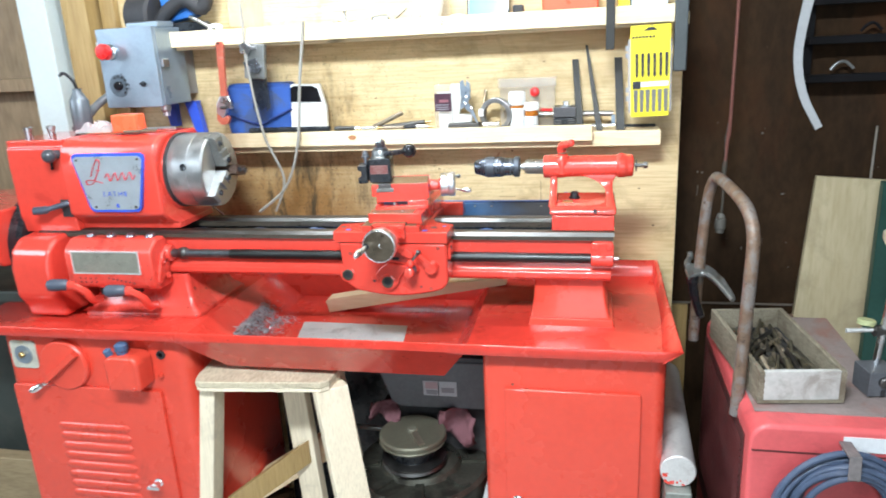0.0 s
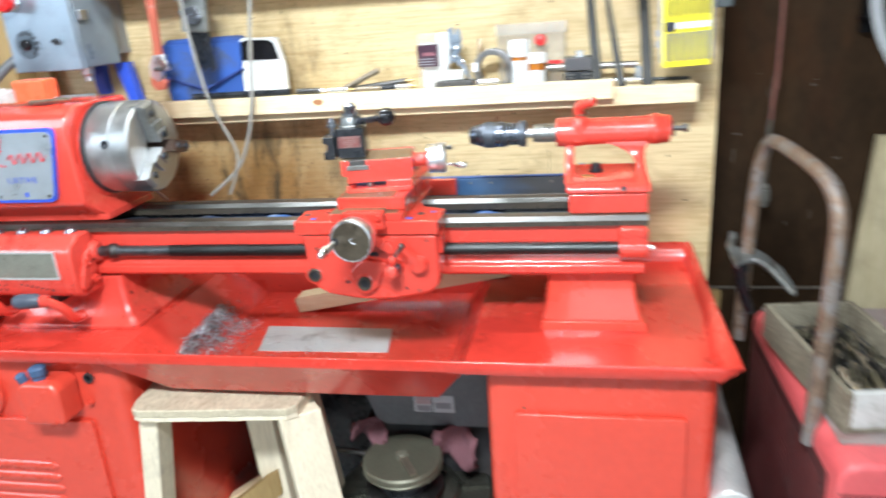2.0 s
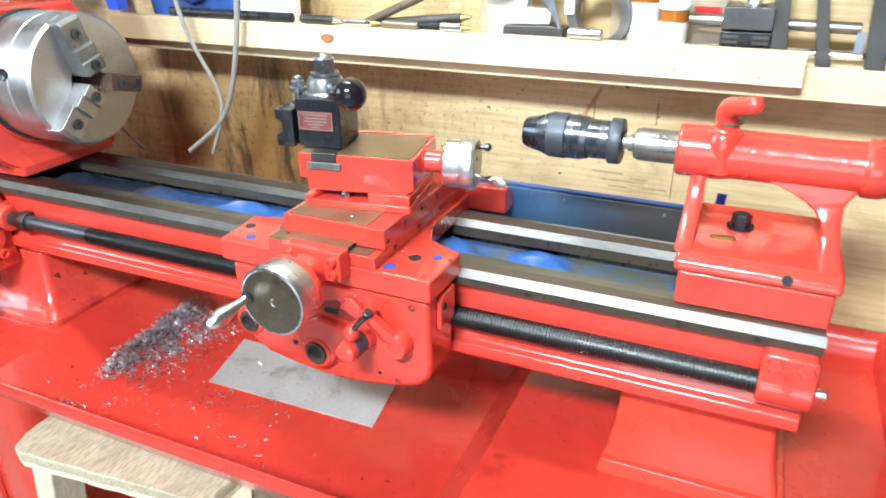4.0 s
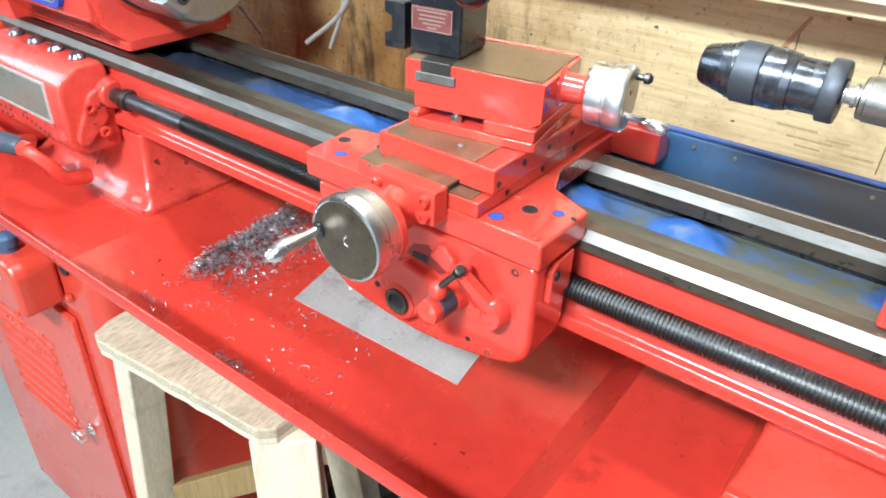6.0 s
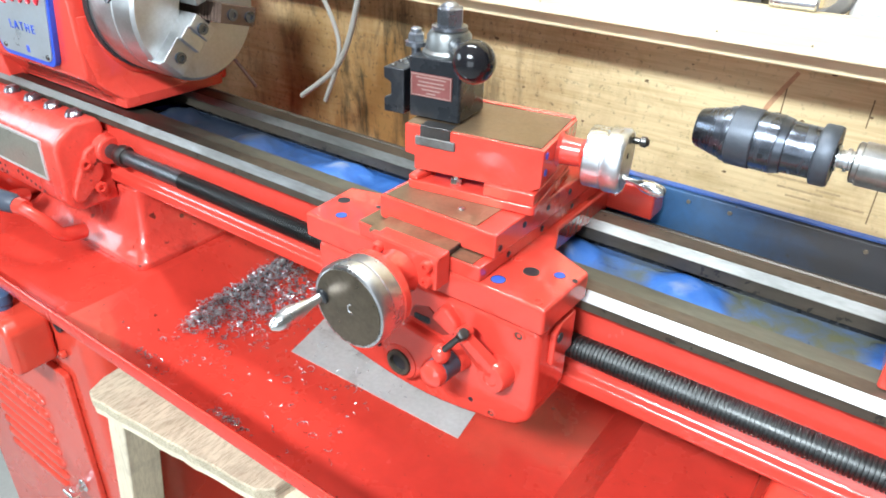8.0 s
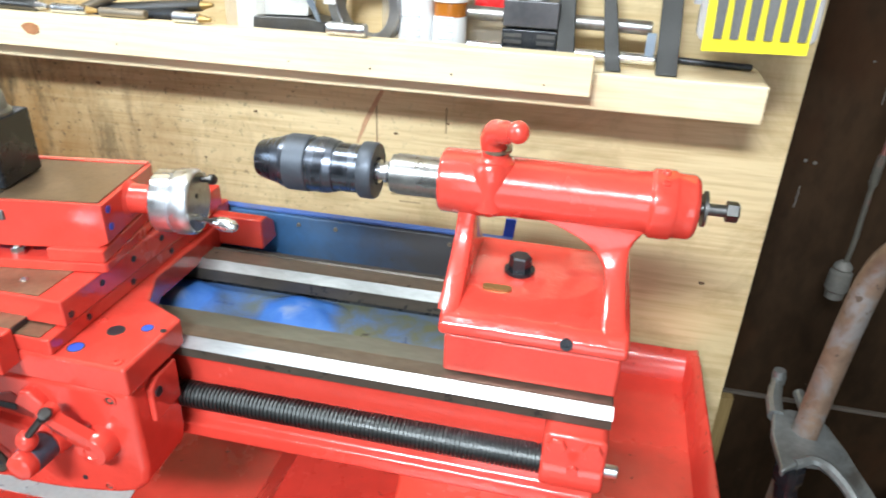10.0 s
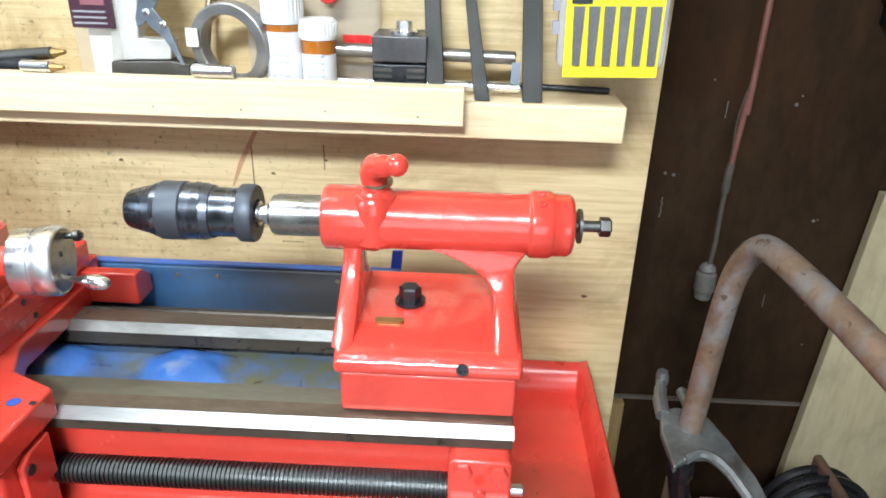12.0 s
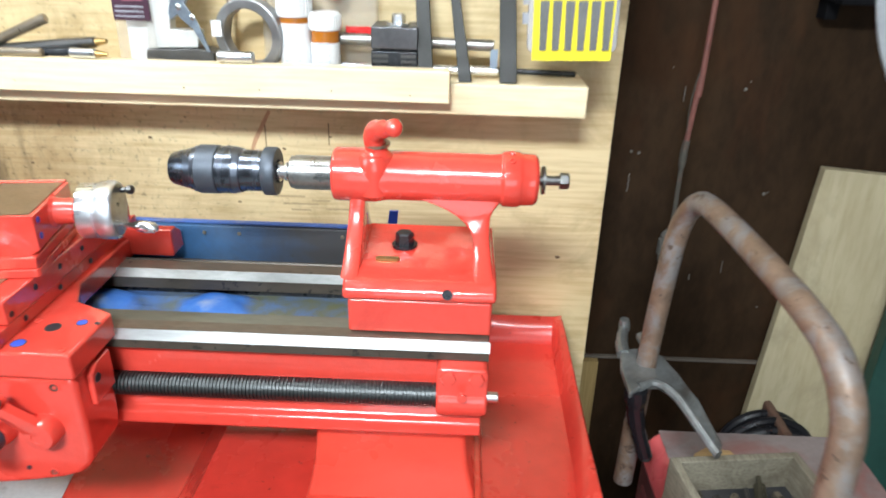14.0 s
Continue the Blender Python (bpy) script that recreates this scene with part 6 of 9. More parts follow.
board_leg((-0.968, -0.935, -0.220, -0.172, 0), (-0.862, -0.826, -0.214, -0.166, 0.690))
board_leg((-0.712, -0.657, -0.060, -0.028, 0), (-0.745, -0.690, -0.078, -0.046, 0.690), "tan rear leg")
board_leg((-0.590, -0.526, -0.040, -0.008, 0), (-0.662, -0.598, -0.078, -0.046, 0.690), "tan rear leg")
bm = B()
rings = []
for z, dx, dy in ((0.0, 0.105, -0.075), (0.690, 0.0, 0.0)):
    c, u, n = Vector((-0.578 + dx, -0.180 + dy, z)), Vector((0.77, 0.64, 0)), Vector((0.64, -0.77, 0))
    rings.append([bm.verts.new(c + u * a * 0.036 + n * b * 0.015) for a, b in ((-1, 1), (1, 1), (1, -1), (-1, -1))])
bm.faces.new(rings[0][::-1])
bm.faces.new(rings[1])
for i in range(4):
    bm.faces.new((rings[0][i], rings[0][(i + 1) % 4], rings[1][(i + 1) % 4], rings[1][i]))
part("leg", bm, STOOL_LEG, stool, "pale splayed front leg", 0.003)
bm = B()
lo = [bm.verts.new(v) for v in ((-0.866, -0.182, 0.318), (-0.866, -0.182, 0.378), (-0.866, -0.160, 0.378), (-0.866, -0.160, 0.318))]
hi = [bm.verts.new(v) for v in ((-0.690, -0.076, 0.425), (-0.690, -0.076, 0.485), (-0.690, -0.052, 0.485), (-0.690, -0.052, 0.425))]
bm.faces.new(lo[::-1])
bm.faces.new(hi)
for i in range(4):
    bm.faces.new((lo[i], lo[(i + 1) % 4], hi[(i + 1) % 4], hi[i]))
part("brace", bm, PINE_UP, stool, "pine brace between the legs", 0.002)

# ---- welding machine and what stands on it ----
set_at(0.012, 0.0, -0.014)
weld = thing("welding_machine", "faded dusty red welding machine with a louvred side", "welder", 0.34, -0.09, 0)
WX0, WX1, WY0, WY1, WZ = 0.208, 0.470, -0.345, 0.135, 0.765
bm = prism(B(), rrect(WX0, WX1, 0.05, WZ, 0.03, 4), "y", WY0, WY1)
body = part("case", bm, RED_DULL, weld, "faded red sheet metal case", 0.009, 4)
part("lid", prism(B(), rrect(WX0 + 0.014, WX1 - 0.014, WZ - 0.001, WZ + 0.0012, 0.0008, 1), "y", WY0 + 0.045, WY1 - 0.006), PINK_RED, weld, "dusty brown-red lid")
bm = B()
box(bm, WX0 + 0.004, WX1 - 0.004, WY0 - 0.001, WY0 + 0.002, WZ - 0.049, WZ - 0.046)
part("seam", bm, surface("dark_seam", (0.10, 0.02, 0.02), 0.6), weld)
VENT = surface("dark_red_vent_steel", (0.075, 0.018, 0.018), 0.5, 0.1, 0.25, 20, 120, 0.2, 0.0006, stain=(0.03, 0.022, 0.02), stain_amount=0.7, stain_scale=9)
part("vent_panel", box(B(), WX0 - 0.0015, WX0 + 0.002, WY0 + 0.036, WY1 - 0.012, 0.36, WZ - 0.042), VENT, weld, "dark dirty vent panel")
for i in range(24):
    z = 0.70 - i * 0.0125
    bm = prism(B(), [(WX0 - 0.004, z - 0.004), (WX0 + 0.001, z + 0.0035), (WX0 + 0.001, z - 0.0045)], "y", WY0 + 0.05, WY1 - 0.03)
    part("louvre", bm, VENT, weld)
for x in (WX0 + 0.04, WX1 - 0.04):
    for y in (WY0 + 0.05, WY1 - 0.05):
        part("foot", box(B(), x - 0.02, x + 0.02, y - 0.02, y + 0.02, 0.014, 0.051), BLACK_RUBBER, weld)
part("rating_label", box(B(), 0.348, 0.421, WY0 - 0.0022, WY0 - 0.0005, 0.726, 0.752), surface("white_paper_label", (0.66, 0.68, 0.70), 0.6), weld, "small white label")
# bent pipe handle
pts = bend([(0.174, 0.085, 0.724), (0.178, 0.087, 0.874), (0.185, 0.090, 1.004), (0.191, 0.090, 1.059), (0.197, 0.074, 1.089), (0.200, 0.042, 1.098), (0.205, -0.05, 1.098), (0.209, -0.150, 1.094), (0.214, -0.190, 1.080), (0.218, -0.212, 1.049), (0.217, -0.220, 0.999), (0.212, -0.228, 0.874), (0.207, -0.232, 0.719)], 6)
part("pipe_handle", sweep(B(), pts, 0.0112, 16), RUST_PIPE, weld, "bent rusty pipe handle")


def crate():
    """A small dovetailed wooden box, open above, full of dirty drill bits."""
    c = thing("wooden_crate", "small grey dovetailed wooden box full of dirty drill bits", "box", 0.28, -0.14, WZ + 0.003)
    m = pose(0.283, -0.128, WZ + 0.0035, 0, 0, 7)
    w, l, h, t = 0.071, 0.145, 0.060, 0.009
    part("base", box(B(), -w, w, -l, l, 0.0, 0.006, m), CRATE, c)
    for name, a in (("side", (-w, -w + t, -l, l)), ("side", (w - t, w, -l, l)), ("front", (-w + t, w - t, -l, -l + t)), ("back", (-w + t, w - t, l - t, l))):
        part(name, box(B(), a[0], a[1], a[2], a[3], 0.006, h, m), CRATE if name != "front" else surface("whitened_crate_end", (0.44, 0.44, 0.42), 0.6, 0, 0.2, 20, 120, stain=(0.22, 0.20, 0.17), stain_amount=0.7, stain_scale=18, stain_from=0.5), c, "pale worn end board" if name == "front" else "", 0.0012)
    bm = B()
    for sx in (-w + t * 0.5, w - t * 0.5):
        for k in range(5):
            z = 0.008 + k * 0.0105
            box(bm, sx - t * 0.52, sx + t * 0.52, -l - 0.0006, -l + t, z, z + 0.005, m)
    pieces("finger_joint", bm, CRATE, c)
    rng = random.Random(3)
    dirty = [surface("dirty_drill_steel", (0.09, 0.08, 0.055), 0.5, 0.6, 0.35, 60, 300, 0.3, 0.0005, stain=(0.20, 0.15, 0.07), stain_amount=0.7, stain_scale=40), STEEL_DARK, IRON_OILY]
    part("grime", box(B(), -w + t, w - t, -l + t, l - t, 0.006, 0.020, m), BLACK_RUBBER, c, "dark grimy filling")
    for i in range(60):
        x, y = rng.uniform(-w + 0.018, w - 0.018), rng.uniform(-l + 0.05, l - 0.05)
        a, ln, r = rng.gauss(1.35, 0.38), rng.uniform(0.025, 0.048), rng.uniform(0.0022, 0.0065)
        z = 0.024 + rng.random() * 0.016
        d = Vector((math.cos(a) * ln, math.sin(a) * ln, rng.uniform(-0.006, 0.010)))
        lim = lambda v: Vector((max(-w + 0.013, min(w - 0.013, v.x)), max(-l + 0.014, min(l - 0.014, v.y)), v.z))
        p0, p1 = lim(Vector((x, y, z)) - d), lim(Vector((x, y, z)) + d)
        part("drill_bit", rod(B(), m @ p0, m @ p1, r, r * rng.choice((1, 0.8, 0.4)), 8), dirty[(i * 7) % 3 if i % 4 else 0], c)


crate()

# magnetic base with its post
mag = thing("magnetic_base", "dark steel magnetic base with a bright indicator post", "magnetic base", 0.432, -0.19, WZ + 0.003)
m = pose(0.436, -0.208, WZ + 0.0035, 0, 0, 10)
part("block", box(B(), -0.025, 0.025, -0.026, 0.026, 0, 0.045, m), surface("dark_grey_magnet", (0.15, 0.16, 0.18), 0.45, 0.5, 0.25, 30, 200, stain=(0.16, 0.14, 0.12), stain_amount=0.6), mag, "", 0.002)
part("groove", box(B(), -0.004, 0.004, -0.0265, 0.0265, -0.0002, 0.012, m), BLACK_RUBBER, mag)
part("switch_knob", spin(B(), m @ Vector((0.0, -0.026, 0.028)), (0.17, -1, 0), [(0, 0.010), (0.006, 0.010), (0.008, 0.008), (0.008, 0)], 16), STEEL_DARK, mag)
part("post", rod(B(), (0.437, -0.197, WZ + 0.040), (0.448, -0.197, WZ + 0.190), 0.0060, 0.0060, 14), CHROME, mag, "bright chrome post")
part("swivel", spin(B(), (0.428, -0.197, WZ + 0.110), (1, 0.2, 0), [(0, 0.010), (0.026, 0.010)], 14), STEEL_DARK, mag)
part("arm", rod(B(), (0.385, -0.195, WZ + 0.108), (0.480, -0.188, WZ + 0.112), 0.004), ZINC_SHEET, mag)
part("dial_indicator", spin(B(), (0.419, -0.185, WZ + 0.117), (0.1, 0.1, 1), [(0, 0.015), (0.007, 0.015), (0.009, 0.013), (0.009, 0)], 24), surface("yellowed_dial_face", (0.34, 0.37, 0.19), 0.4), mag, "yellowed round dial")
part("wing_screw", rod(B(), (0.446, -0.210, WZ + 0.092), (0.462, -0.225, WZ + 0.082), 0.005, 0.003), STEEL, mag)

# scrap of tan wood and brown sheet on the lid
part("wood_scrap", prism(B(), [(0.246, 0.052), (0.262, 0.046), (0.300, 0.062), (0.296, 0.086), (0.268, 0.090), (0.250, 0.078)], "z", WZ + 0.0035, WZ + 0.010), wood("tan_scrap_board", (0.50, 0.33, 0.15), (0.32, 0.19, 0.08), (0.4, 2, 2), 8), None, "small tan wood scrap on the welder lid", 0.001, category="wood scrap")

# locking clamp lying level, gripping the pipe handle
clampv = thing("locking_clamp", "grey steel locking clamp gripping the pipe handle", "clamp", 0.18, 0.07, 0.88)


def dip(bm):
    """Lets the handle end of the clamp sink a little."""
    for v in bm.verts:
        v.co.z -= 0.42 * max(0.0, 0.045 - v.co.y)
    return bm


bm = prism(B(), [(0.150, 0.034), (0.149, 0.080), (0.156, 0.112), (0.172, 0.118), (0.186, 0.116), (0.201, 0.104), (0.210, 0.070), (0.221, 0.028), (0.236, -0.016), (0.229, -0.022), (0.214, 0.010), (0.199, 0.036), (0.184, 0.048), (0.168, 0.046)], "z", 0.884, 0.893)
part("body", dip(bm), GALV, clampv, "pressed grey steel body plate", 0.0025)
bm = sweep(B(), bend([(0.158, 0.108, 0.889), (0.160, 0.130, 0.891), (0.165, 0.150, 0.892), (0.169, 0.166, 0.893)], 5), [0.0075] * 6 + [0.0065] * 5 + [0.0052] * 5, 10)
part("jaw_arm", bm, GALV, clampv, "forged grey jaw arm")
bm = sweep(B(), bend([(0.186, 0.112, 0.889), (0.187, 0.130, 0.890), (0.186, 0.148, 0.891)], 5), 0.0055, 10)
part("lower_jaw", bm, GALV, clampv)
part("swivel_pad", spin(B(), (0.169, 0.164, 0.900), (0.1, 0, -1), [(-0.004, 0.0055), (0.004, 0.007), (0.012, 0.0062)], 12), GALV, clampv)
bm = sweep(B(), bend([(0.162, 0.044, 0.891), (0.180, 0.050, 0.892), (0.200, 0.034, 0.891), (0.216, 0.004, 0.890), (0.230, -0.024, 0.889)], 5), 0.0048, 8)
part("lever", dip(bm), GALV, clampv, "curved release lever")
bm = sweep(B(), bend([(0.160, 0.046, 0.886), (0.162, 0.046, 0.862), (0.168, 0.045, 0.835), (0.180, 0.042, 0.800)], 5), [0.0125] * 4 + [0.010] * 6 + [0.0085] * 6, 10)
part("taped_grip", bm, BLACK_PLASTIC, clampv, "black taped grip")
part("adjusting_screw", spin(B(), (0.176, 0.043, 0.812), (0.35, -0.1, -0.9), [(0, 0.007), (0.004, 0.0075), (0.016, 0.0075), (0.018, 0.006)], 12), STEEL_DARK, clampv)

# blue welding cable hung in a coil on the front
cable = thing("cable_coil", "dusty blue welding cable hung in loose loops on the welder front", "cable", 0.345, -0.375, 0.64)
CABLE = surface("dusty_blue_cable", (0.055, 0.080, 0.135), 0.5, 0, 0.3, 25, 160, 0.2, 0.0004, stain=(0.10, 0.12, 0.17), stain_amount=0.5, stain_scale=18)
rng = random.Random(11)
for i in range(13):
    rx, rz = 0.070 + 0.0085 * (i % 5) + rng.uniform(-0.003, 0.003), 0.074 + 0.0080 * (i % 5) + rng.uniform(-0.003, 0.003)
    cx, cz, cy = 0.352 + rng.uniform(-0.008, 0.008), 0.628 - 0.002 * (i % 5) + rng.uniform(-0.005, 0.005), -0.354 - 0.0095 * (i // 5) - rng.uniform(0, 0.003)
    pts = [(cx + rx * math.cos(2 * math.pi * k / 40), cy - 0.006 * math.sin(4 * math.pi * k / 40 + i), cz + rz * math.sin(2 * math.pi * k / 40)) for k in range(41)]
    part("loop", sweep(B(), pts, 0.0054, 10, False), CABLE, cable, "")
part("tail", sweep(B(), bend([(0.262, -0.362, 0.620), (0.235, -0.368, 0.560), (0.222, -0.372, 0.46), (0.218, -0.375, 0.30), (0.235, -0.39, 0.02)], 6), 0.0046, 10), CABLE, cable)
hook = thing("cable_hook", "worn grey flat steel hooks that hold the cable coil", "hook", 0.35, -0.36, 0.62)
for x, z0, z1 in ((0.350, 0.745, 0.705), (0.322, 0.575, 0.500), (0.405, 0.600, 0.480)):
    bm = B()
    prism(bm, [(-0.347, z0 - 0.004), (-0.347, z0), (-0.398, z0 + 0.003), (-0.402, z1 + 0.004), (-0.398, z1), (-0.396, z0 - 0.002)], "x", x - 0.009, x + 0.009)
    part("strap", bm, surface("worn_grey_strap", (0.20, 0.18, 0.18), 0.55, 0.4, 0.3, 30, 160, stain=(0.34, 0.26, 0.24), stain_amount=0.6), hook, "", 0.001)
glove = thing("electrode_holder", "pale worn electrode holder clipped to the coil", "electrode holder", 0.43, -0.40, 0.58)
bm = sweep(B(), bend([(0.400, -0.402, 0.560), (0.425, -0.405, 0.575), (0.460, -0.402, 0.600), (0.492, -0.398, 0.612)], 5), [0.008, 0.010, 0.013, 0.016, 0.018, 0.019, 0.019, 0.018, 0.017, 0.015, 0.014, 0.012, 0.010, 0.008, 0.007, 0.005], 12)
part("grip", bm, surface("pale_worn_leather", (0.46, 0.44, 0.36), 0.75, 0, 0.2, 25, 140, 0.4, 0.001), glove)
part("jaw", box(B(), 0.404, 0.422, -0.410, -0.396, 0.575, 0.640), GALV, glove, "grey metal jaw", 0.002)

# black cable coil behind the welder
BLACK_HOSE = surface("glossy_black_hose", (0.010, 0.010, 0.012), 0.32, 0, 0.2, 20, 160)
coil = thing("black_hose_coil", "coiled black rubber hose behind the welder", "hose", 0.44, 0.25, 0.60)
for i in range(5):
    r = 0.052 + 0.006 * (i % 3)
    pts = [(0.415 + r * math.cos(2 * math.pi * k / 32), 0.200 + 0.012 * i, 0.648 + r * math.sin(2 * math.pi * k / 32) * 1.05) for k in range(33)]
    part("loop", sweep(B(), pts, 0.0065, 10, False), BLACK_HOSE, coil)
part("strap", prism(B(), rrect(0.413, 0.425, 0.692, 0.722, 0.005), "y", 0.192, 0.262), surface("brown_strap", (0.11, 0.06, 0.04), 0.6), coil, "brown strap")
part("hanger_board", box(B(), 0.37, 0.46, 0.185, 0.265, 0.0, 0.578), DARK_WALL, None, "dark wooden upright behind the welder", 0.002, category="wood block")

set_at()
# round and square stock stacked beside the cabinet
part("round_bar", rod(B(), (0.128, -0.215, 0.565), (0.142, 0.200, 0.565), 0.0335, 0.0335, 36, 0.002), surface("dull_aluminium_stock", (0.66, 0.66, 0.65), 0.42, 0.4, 0.15, 15, 160, stain=(0.24, 0.23, 0.22), stain_amount=0.6), None, "thick round aluminium bar with red paint splashes", category="metal bar")
rng = random.Random(5)
bm = B()
for i in range(26):
    a, r = rng.uniform(-2.9, -0.2), 0.0335 * math.sqrt(rng.uniform(0.35, 0.9))
    c = Vector((0.128 + r * math.cos(a), -0.2152, 0.565 + r * math.sin(a)))
    spin(bm, c, (0, -1, 0), [(0, rng.uniform(0.001, 0.0045)), (0.0004, 0.001), (0.0004, 0)], 7)
part("paint_spots", bm, RED, None, "red paint splashes on the bar end", category="paint", kind="stuff")
part("square_bar", box(B(), 0.104, 0.153, -0.235, 0.19, 0.455, 0.531), surface("grey_stock_bar", (0.30, 0.32, 0.29), 0.5, 0.5, 0.2, 20, 160), None, "grey square metal bar", 0.003, category="metal bar")
part("round_tin", rod(B(), (0.128, -0.250, 0.405), (0.130, 0.15, 0.405), 0.047, 0.047, 32, 0.003), surface("pale_green_paint", (0.42, 0.47, 0.30), 0.5, 0.2, 0.3, 12, 90, stain=(0.55, 0.52, 0.12), stain_amount=0.8, stain_scale=14), None, "round pale green metal bar end with yellow paint", category="metal bar")
part("stock_block", box(B(), 0.101, 0.157, -0.20, 0.19, 0.0, 0.357), DARK_WALL, None, "dark timber block under the metal stock", 0.003, category="wood block")

# pale sheet leaning on the dark wall, green board beside it
bm = prism(B(), [(0.470, 0.0), (0.90, 0.0), (0.90, 1.036), (0.470, 1.044)], "y", -0.016, 0.0, Matrix.Translation((0, 0.412, 0)) @ Matrix.Rotation(radians(3.4), 4, "Y") @ Matrix.Translation((-0.034, 0, 0)))
part("plywood_sheet", bm, PALE_PANEL, None, "pale plywood sheet leaning on the dark wall", 0.0015, category="plywood")
GREEN = surface("dark_green_paint", (0.012, 0.055, 0.042), 0.45, 0, 0.25, 10, 90, 0.2, 0.0006, stain=(0.30, 0.34, 0.34), stain_amount=0.7, stain_scale=9, stain_from=0.64)
part("green_board", box(B(), 0.632, 0.86, 0.355, 0.378, 0.0, 1.008), GREEN, None, "dark green board with white paint smears", 0.002, category="board")
part("black_post", box(B(), 0.735, 0.775, 0.30, 0.345, 0.0, 1.10), BLACK_OX, None, "black steel post by the green board", 0.002, category="post")

part("pale_stick", rod(B(), (0.6150, 0.402, 0.0), (0.6195, 0.402, 1.134), 0.0075, 0.0022, 10), surface("dusty_pale_stick", (0.20, 0.18, 0.15), 0.6), None, "thin pale pointed stick leaning on the dark wall", category="stick")

# wooden bracket shelf with old gloves on the dark side
ledge = thing("corner_ledge", "small pale rough-edged wooden ledge on a black post", "ledge", 0.66, 0.12, 0.93)
bm = B()
edge = [(0.556, 0.10), (0.565, 0.06), (0.60, 0.03), (0.66, 0.01), (0.74, 0.0), (0.82, 0.0), (0.82, 0.20), (0.60, 0.20), (0.57, 0.16)]
prism(bm, edge, "z", 0.925, 0.945)
part("board", bm, STOOL_LEG, ledge, "", 0.003)
part("leg", box(B(), 0.72, 0.76, 0.08, 0.12, 0.0, 0.926), BLACK_OX, ledge)
def gloves():
    g = thing("old_gloves", "pair of dirty brown work gloves in a heap", "gloves", 0.64, 0.10, 0.946)
    rng = random.Random(9)
    leather = surface("dirty_brown_leather", (0.13, 0.095, 0.055), 0.8, 0, 0.35, 18, 120, 0.5, 0.0015, stain=(0.03, 0.025, 0.02), stain_amount=0.8, stain_scale=14, stain_from=0.5)
    for i in range(7):
        x, y = 0.590 + 0.030 * i + rng.uniform(-0.008, 0.008), 0.085 + rng.uniform(-0.02, 0.03)
        pts = [(x, y, 0.962), (x + 0.02, y + 0.02, 0.985 + rng.uniform(0, 0.02)), (x + 0.05, y + 0.01, 0.995), (x + 0.08, y - 0.01, 0.968)]
        part("glove_finger", sweep(B(), bend(pts, 4), [0.012, 0.014, 0.016, 0.017, 0.018, 0.018, 0.018, 0.018, 0.017, 0.016, 0.014, 0.012, 0.008], 10), leather, g)
gloves()
ring_bm = spin(B(), (0.637, 0.040, 0.955), (0, -1, 0.2), [(-0.004, 0.014), (0.004, 0.014), (0.004, 0.009), (-0.004, 0.009)], 24, True)
part("steel_ring", ring_bm, STEEL, None, "small steel ring lying by the gloves", category="ring")

# on the dark wall: cord with its plug, pale curved band, black rack with rags
cord = thing("extension_lead", "old red-brown cord hanging to a grey connector", "cord", 0.286, 0.40, 0.87)
CORD_RED = surface("red_brown_cord", (0.17, 0.060, 0.045), 0.6, 0, 0.3, 30, 120, stain=(0.09, 0.055, 0.04), stain_amount=0.7, stain_scale=14)
CORD_GREY = surface("old_grey_cord_tape", (0.060, 0.055, 0.042), 0.7, 0, 0.35, 60, 200, 0.5, 0.001, stain=(0.12, 0.05, 0.035), stain_amount=0.7, stain_scale=30)
part("wire", sweep(B(), bend([(0.292, 0.40, 2.55), (0.286, 0.36, 1.9), (0.2795, 0.335, 1.191), (0.278, 0.335, 1.151), (0.276, 0.335, 1.115), (0.2735, 0.335, 1.064)], 8), 0.0036, 8), CORD_RED, cord, "red-brown rubber cord")
part("taped_joint", sweep(B(), bend([(0.2736, 0.335, 1.068), (0.2726, 0.3345, 1.052), (0.2728, 0.335, 1.032)], 6), [0.0042, 0.0050, 0.0046, 0.0052, 0.0048, 0.0051, 0.0047, 0.0052, 0.0048, 0.0052, 0.0047, 0.0050, 0.0040], 10), CORD_GREY, cord, "frayed grey tape round the cord")
part("wire", sweep(B(), bend([(0.2728, 0.335, 1.034), (0.2730, 0.335, 1.000), (0.2738, 0.335, 0.965), (0.272, 0.335, 0.932)], 6), 0.0030, 8), CORD_GREY, cord, "dirty grey lower cord")
part("wire_strand", sweep(B(), bend([(0.2765, 0.3345, 1.162), (0.2725, 0.334, 1.142), (0.2700, 0.334, 1.110), (0.2725, 0.3335, 1.070), (0.2728, 0.335, 1.050)], 5), 0.0008, 6), CORD_GREY, cord)
part("connector", spin(B(), (0.271, 0.335, 0.938), (0, 0, -1), [(0, 0.005), (0.004, 0.009), (0.008, 0.0105), (0.011, 0.0085), (0.014, 0.0125), (0.036, 0.0130), (0.039, 0.0105), (0.048, 0.0098)], 16), surface("weathered_grey_connector", (0.13, 0.125, 0.110), 0.6, 0.2, 0.3, 40, 200, 0.3), cord, "grey weathered connector")
bm = B()
arcp = bend([(0.440, 0.139, 1.612), (0.386, 0.133, 1.468), (0.370, 0.130, 1.400), (0.362, 0.128, 1.314), (0.377, 0.126, 1.238), (0.412, 0.123, 1.169)], 6)
for i, p in enumerate(arcp):
    w = 0.0106 - 0.0035 * i / len(arcp)
    arcp[i] = (p, w)
left_, right_ = [], []
for i, (p, w) in enumerate(arcp):
    t = (arcp[min(i + 1, len(arcp) - 1)][0] - arcp[max(i - 1, 0)][0]).normalized()
    nrm = Vector((t.z, 0, -t.x))
    left_.append(p + nrm * w)
    right_.append(p - nrm * w)
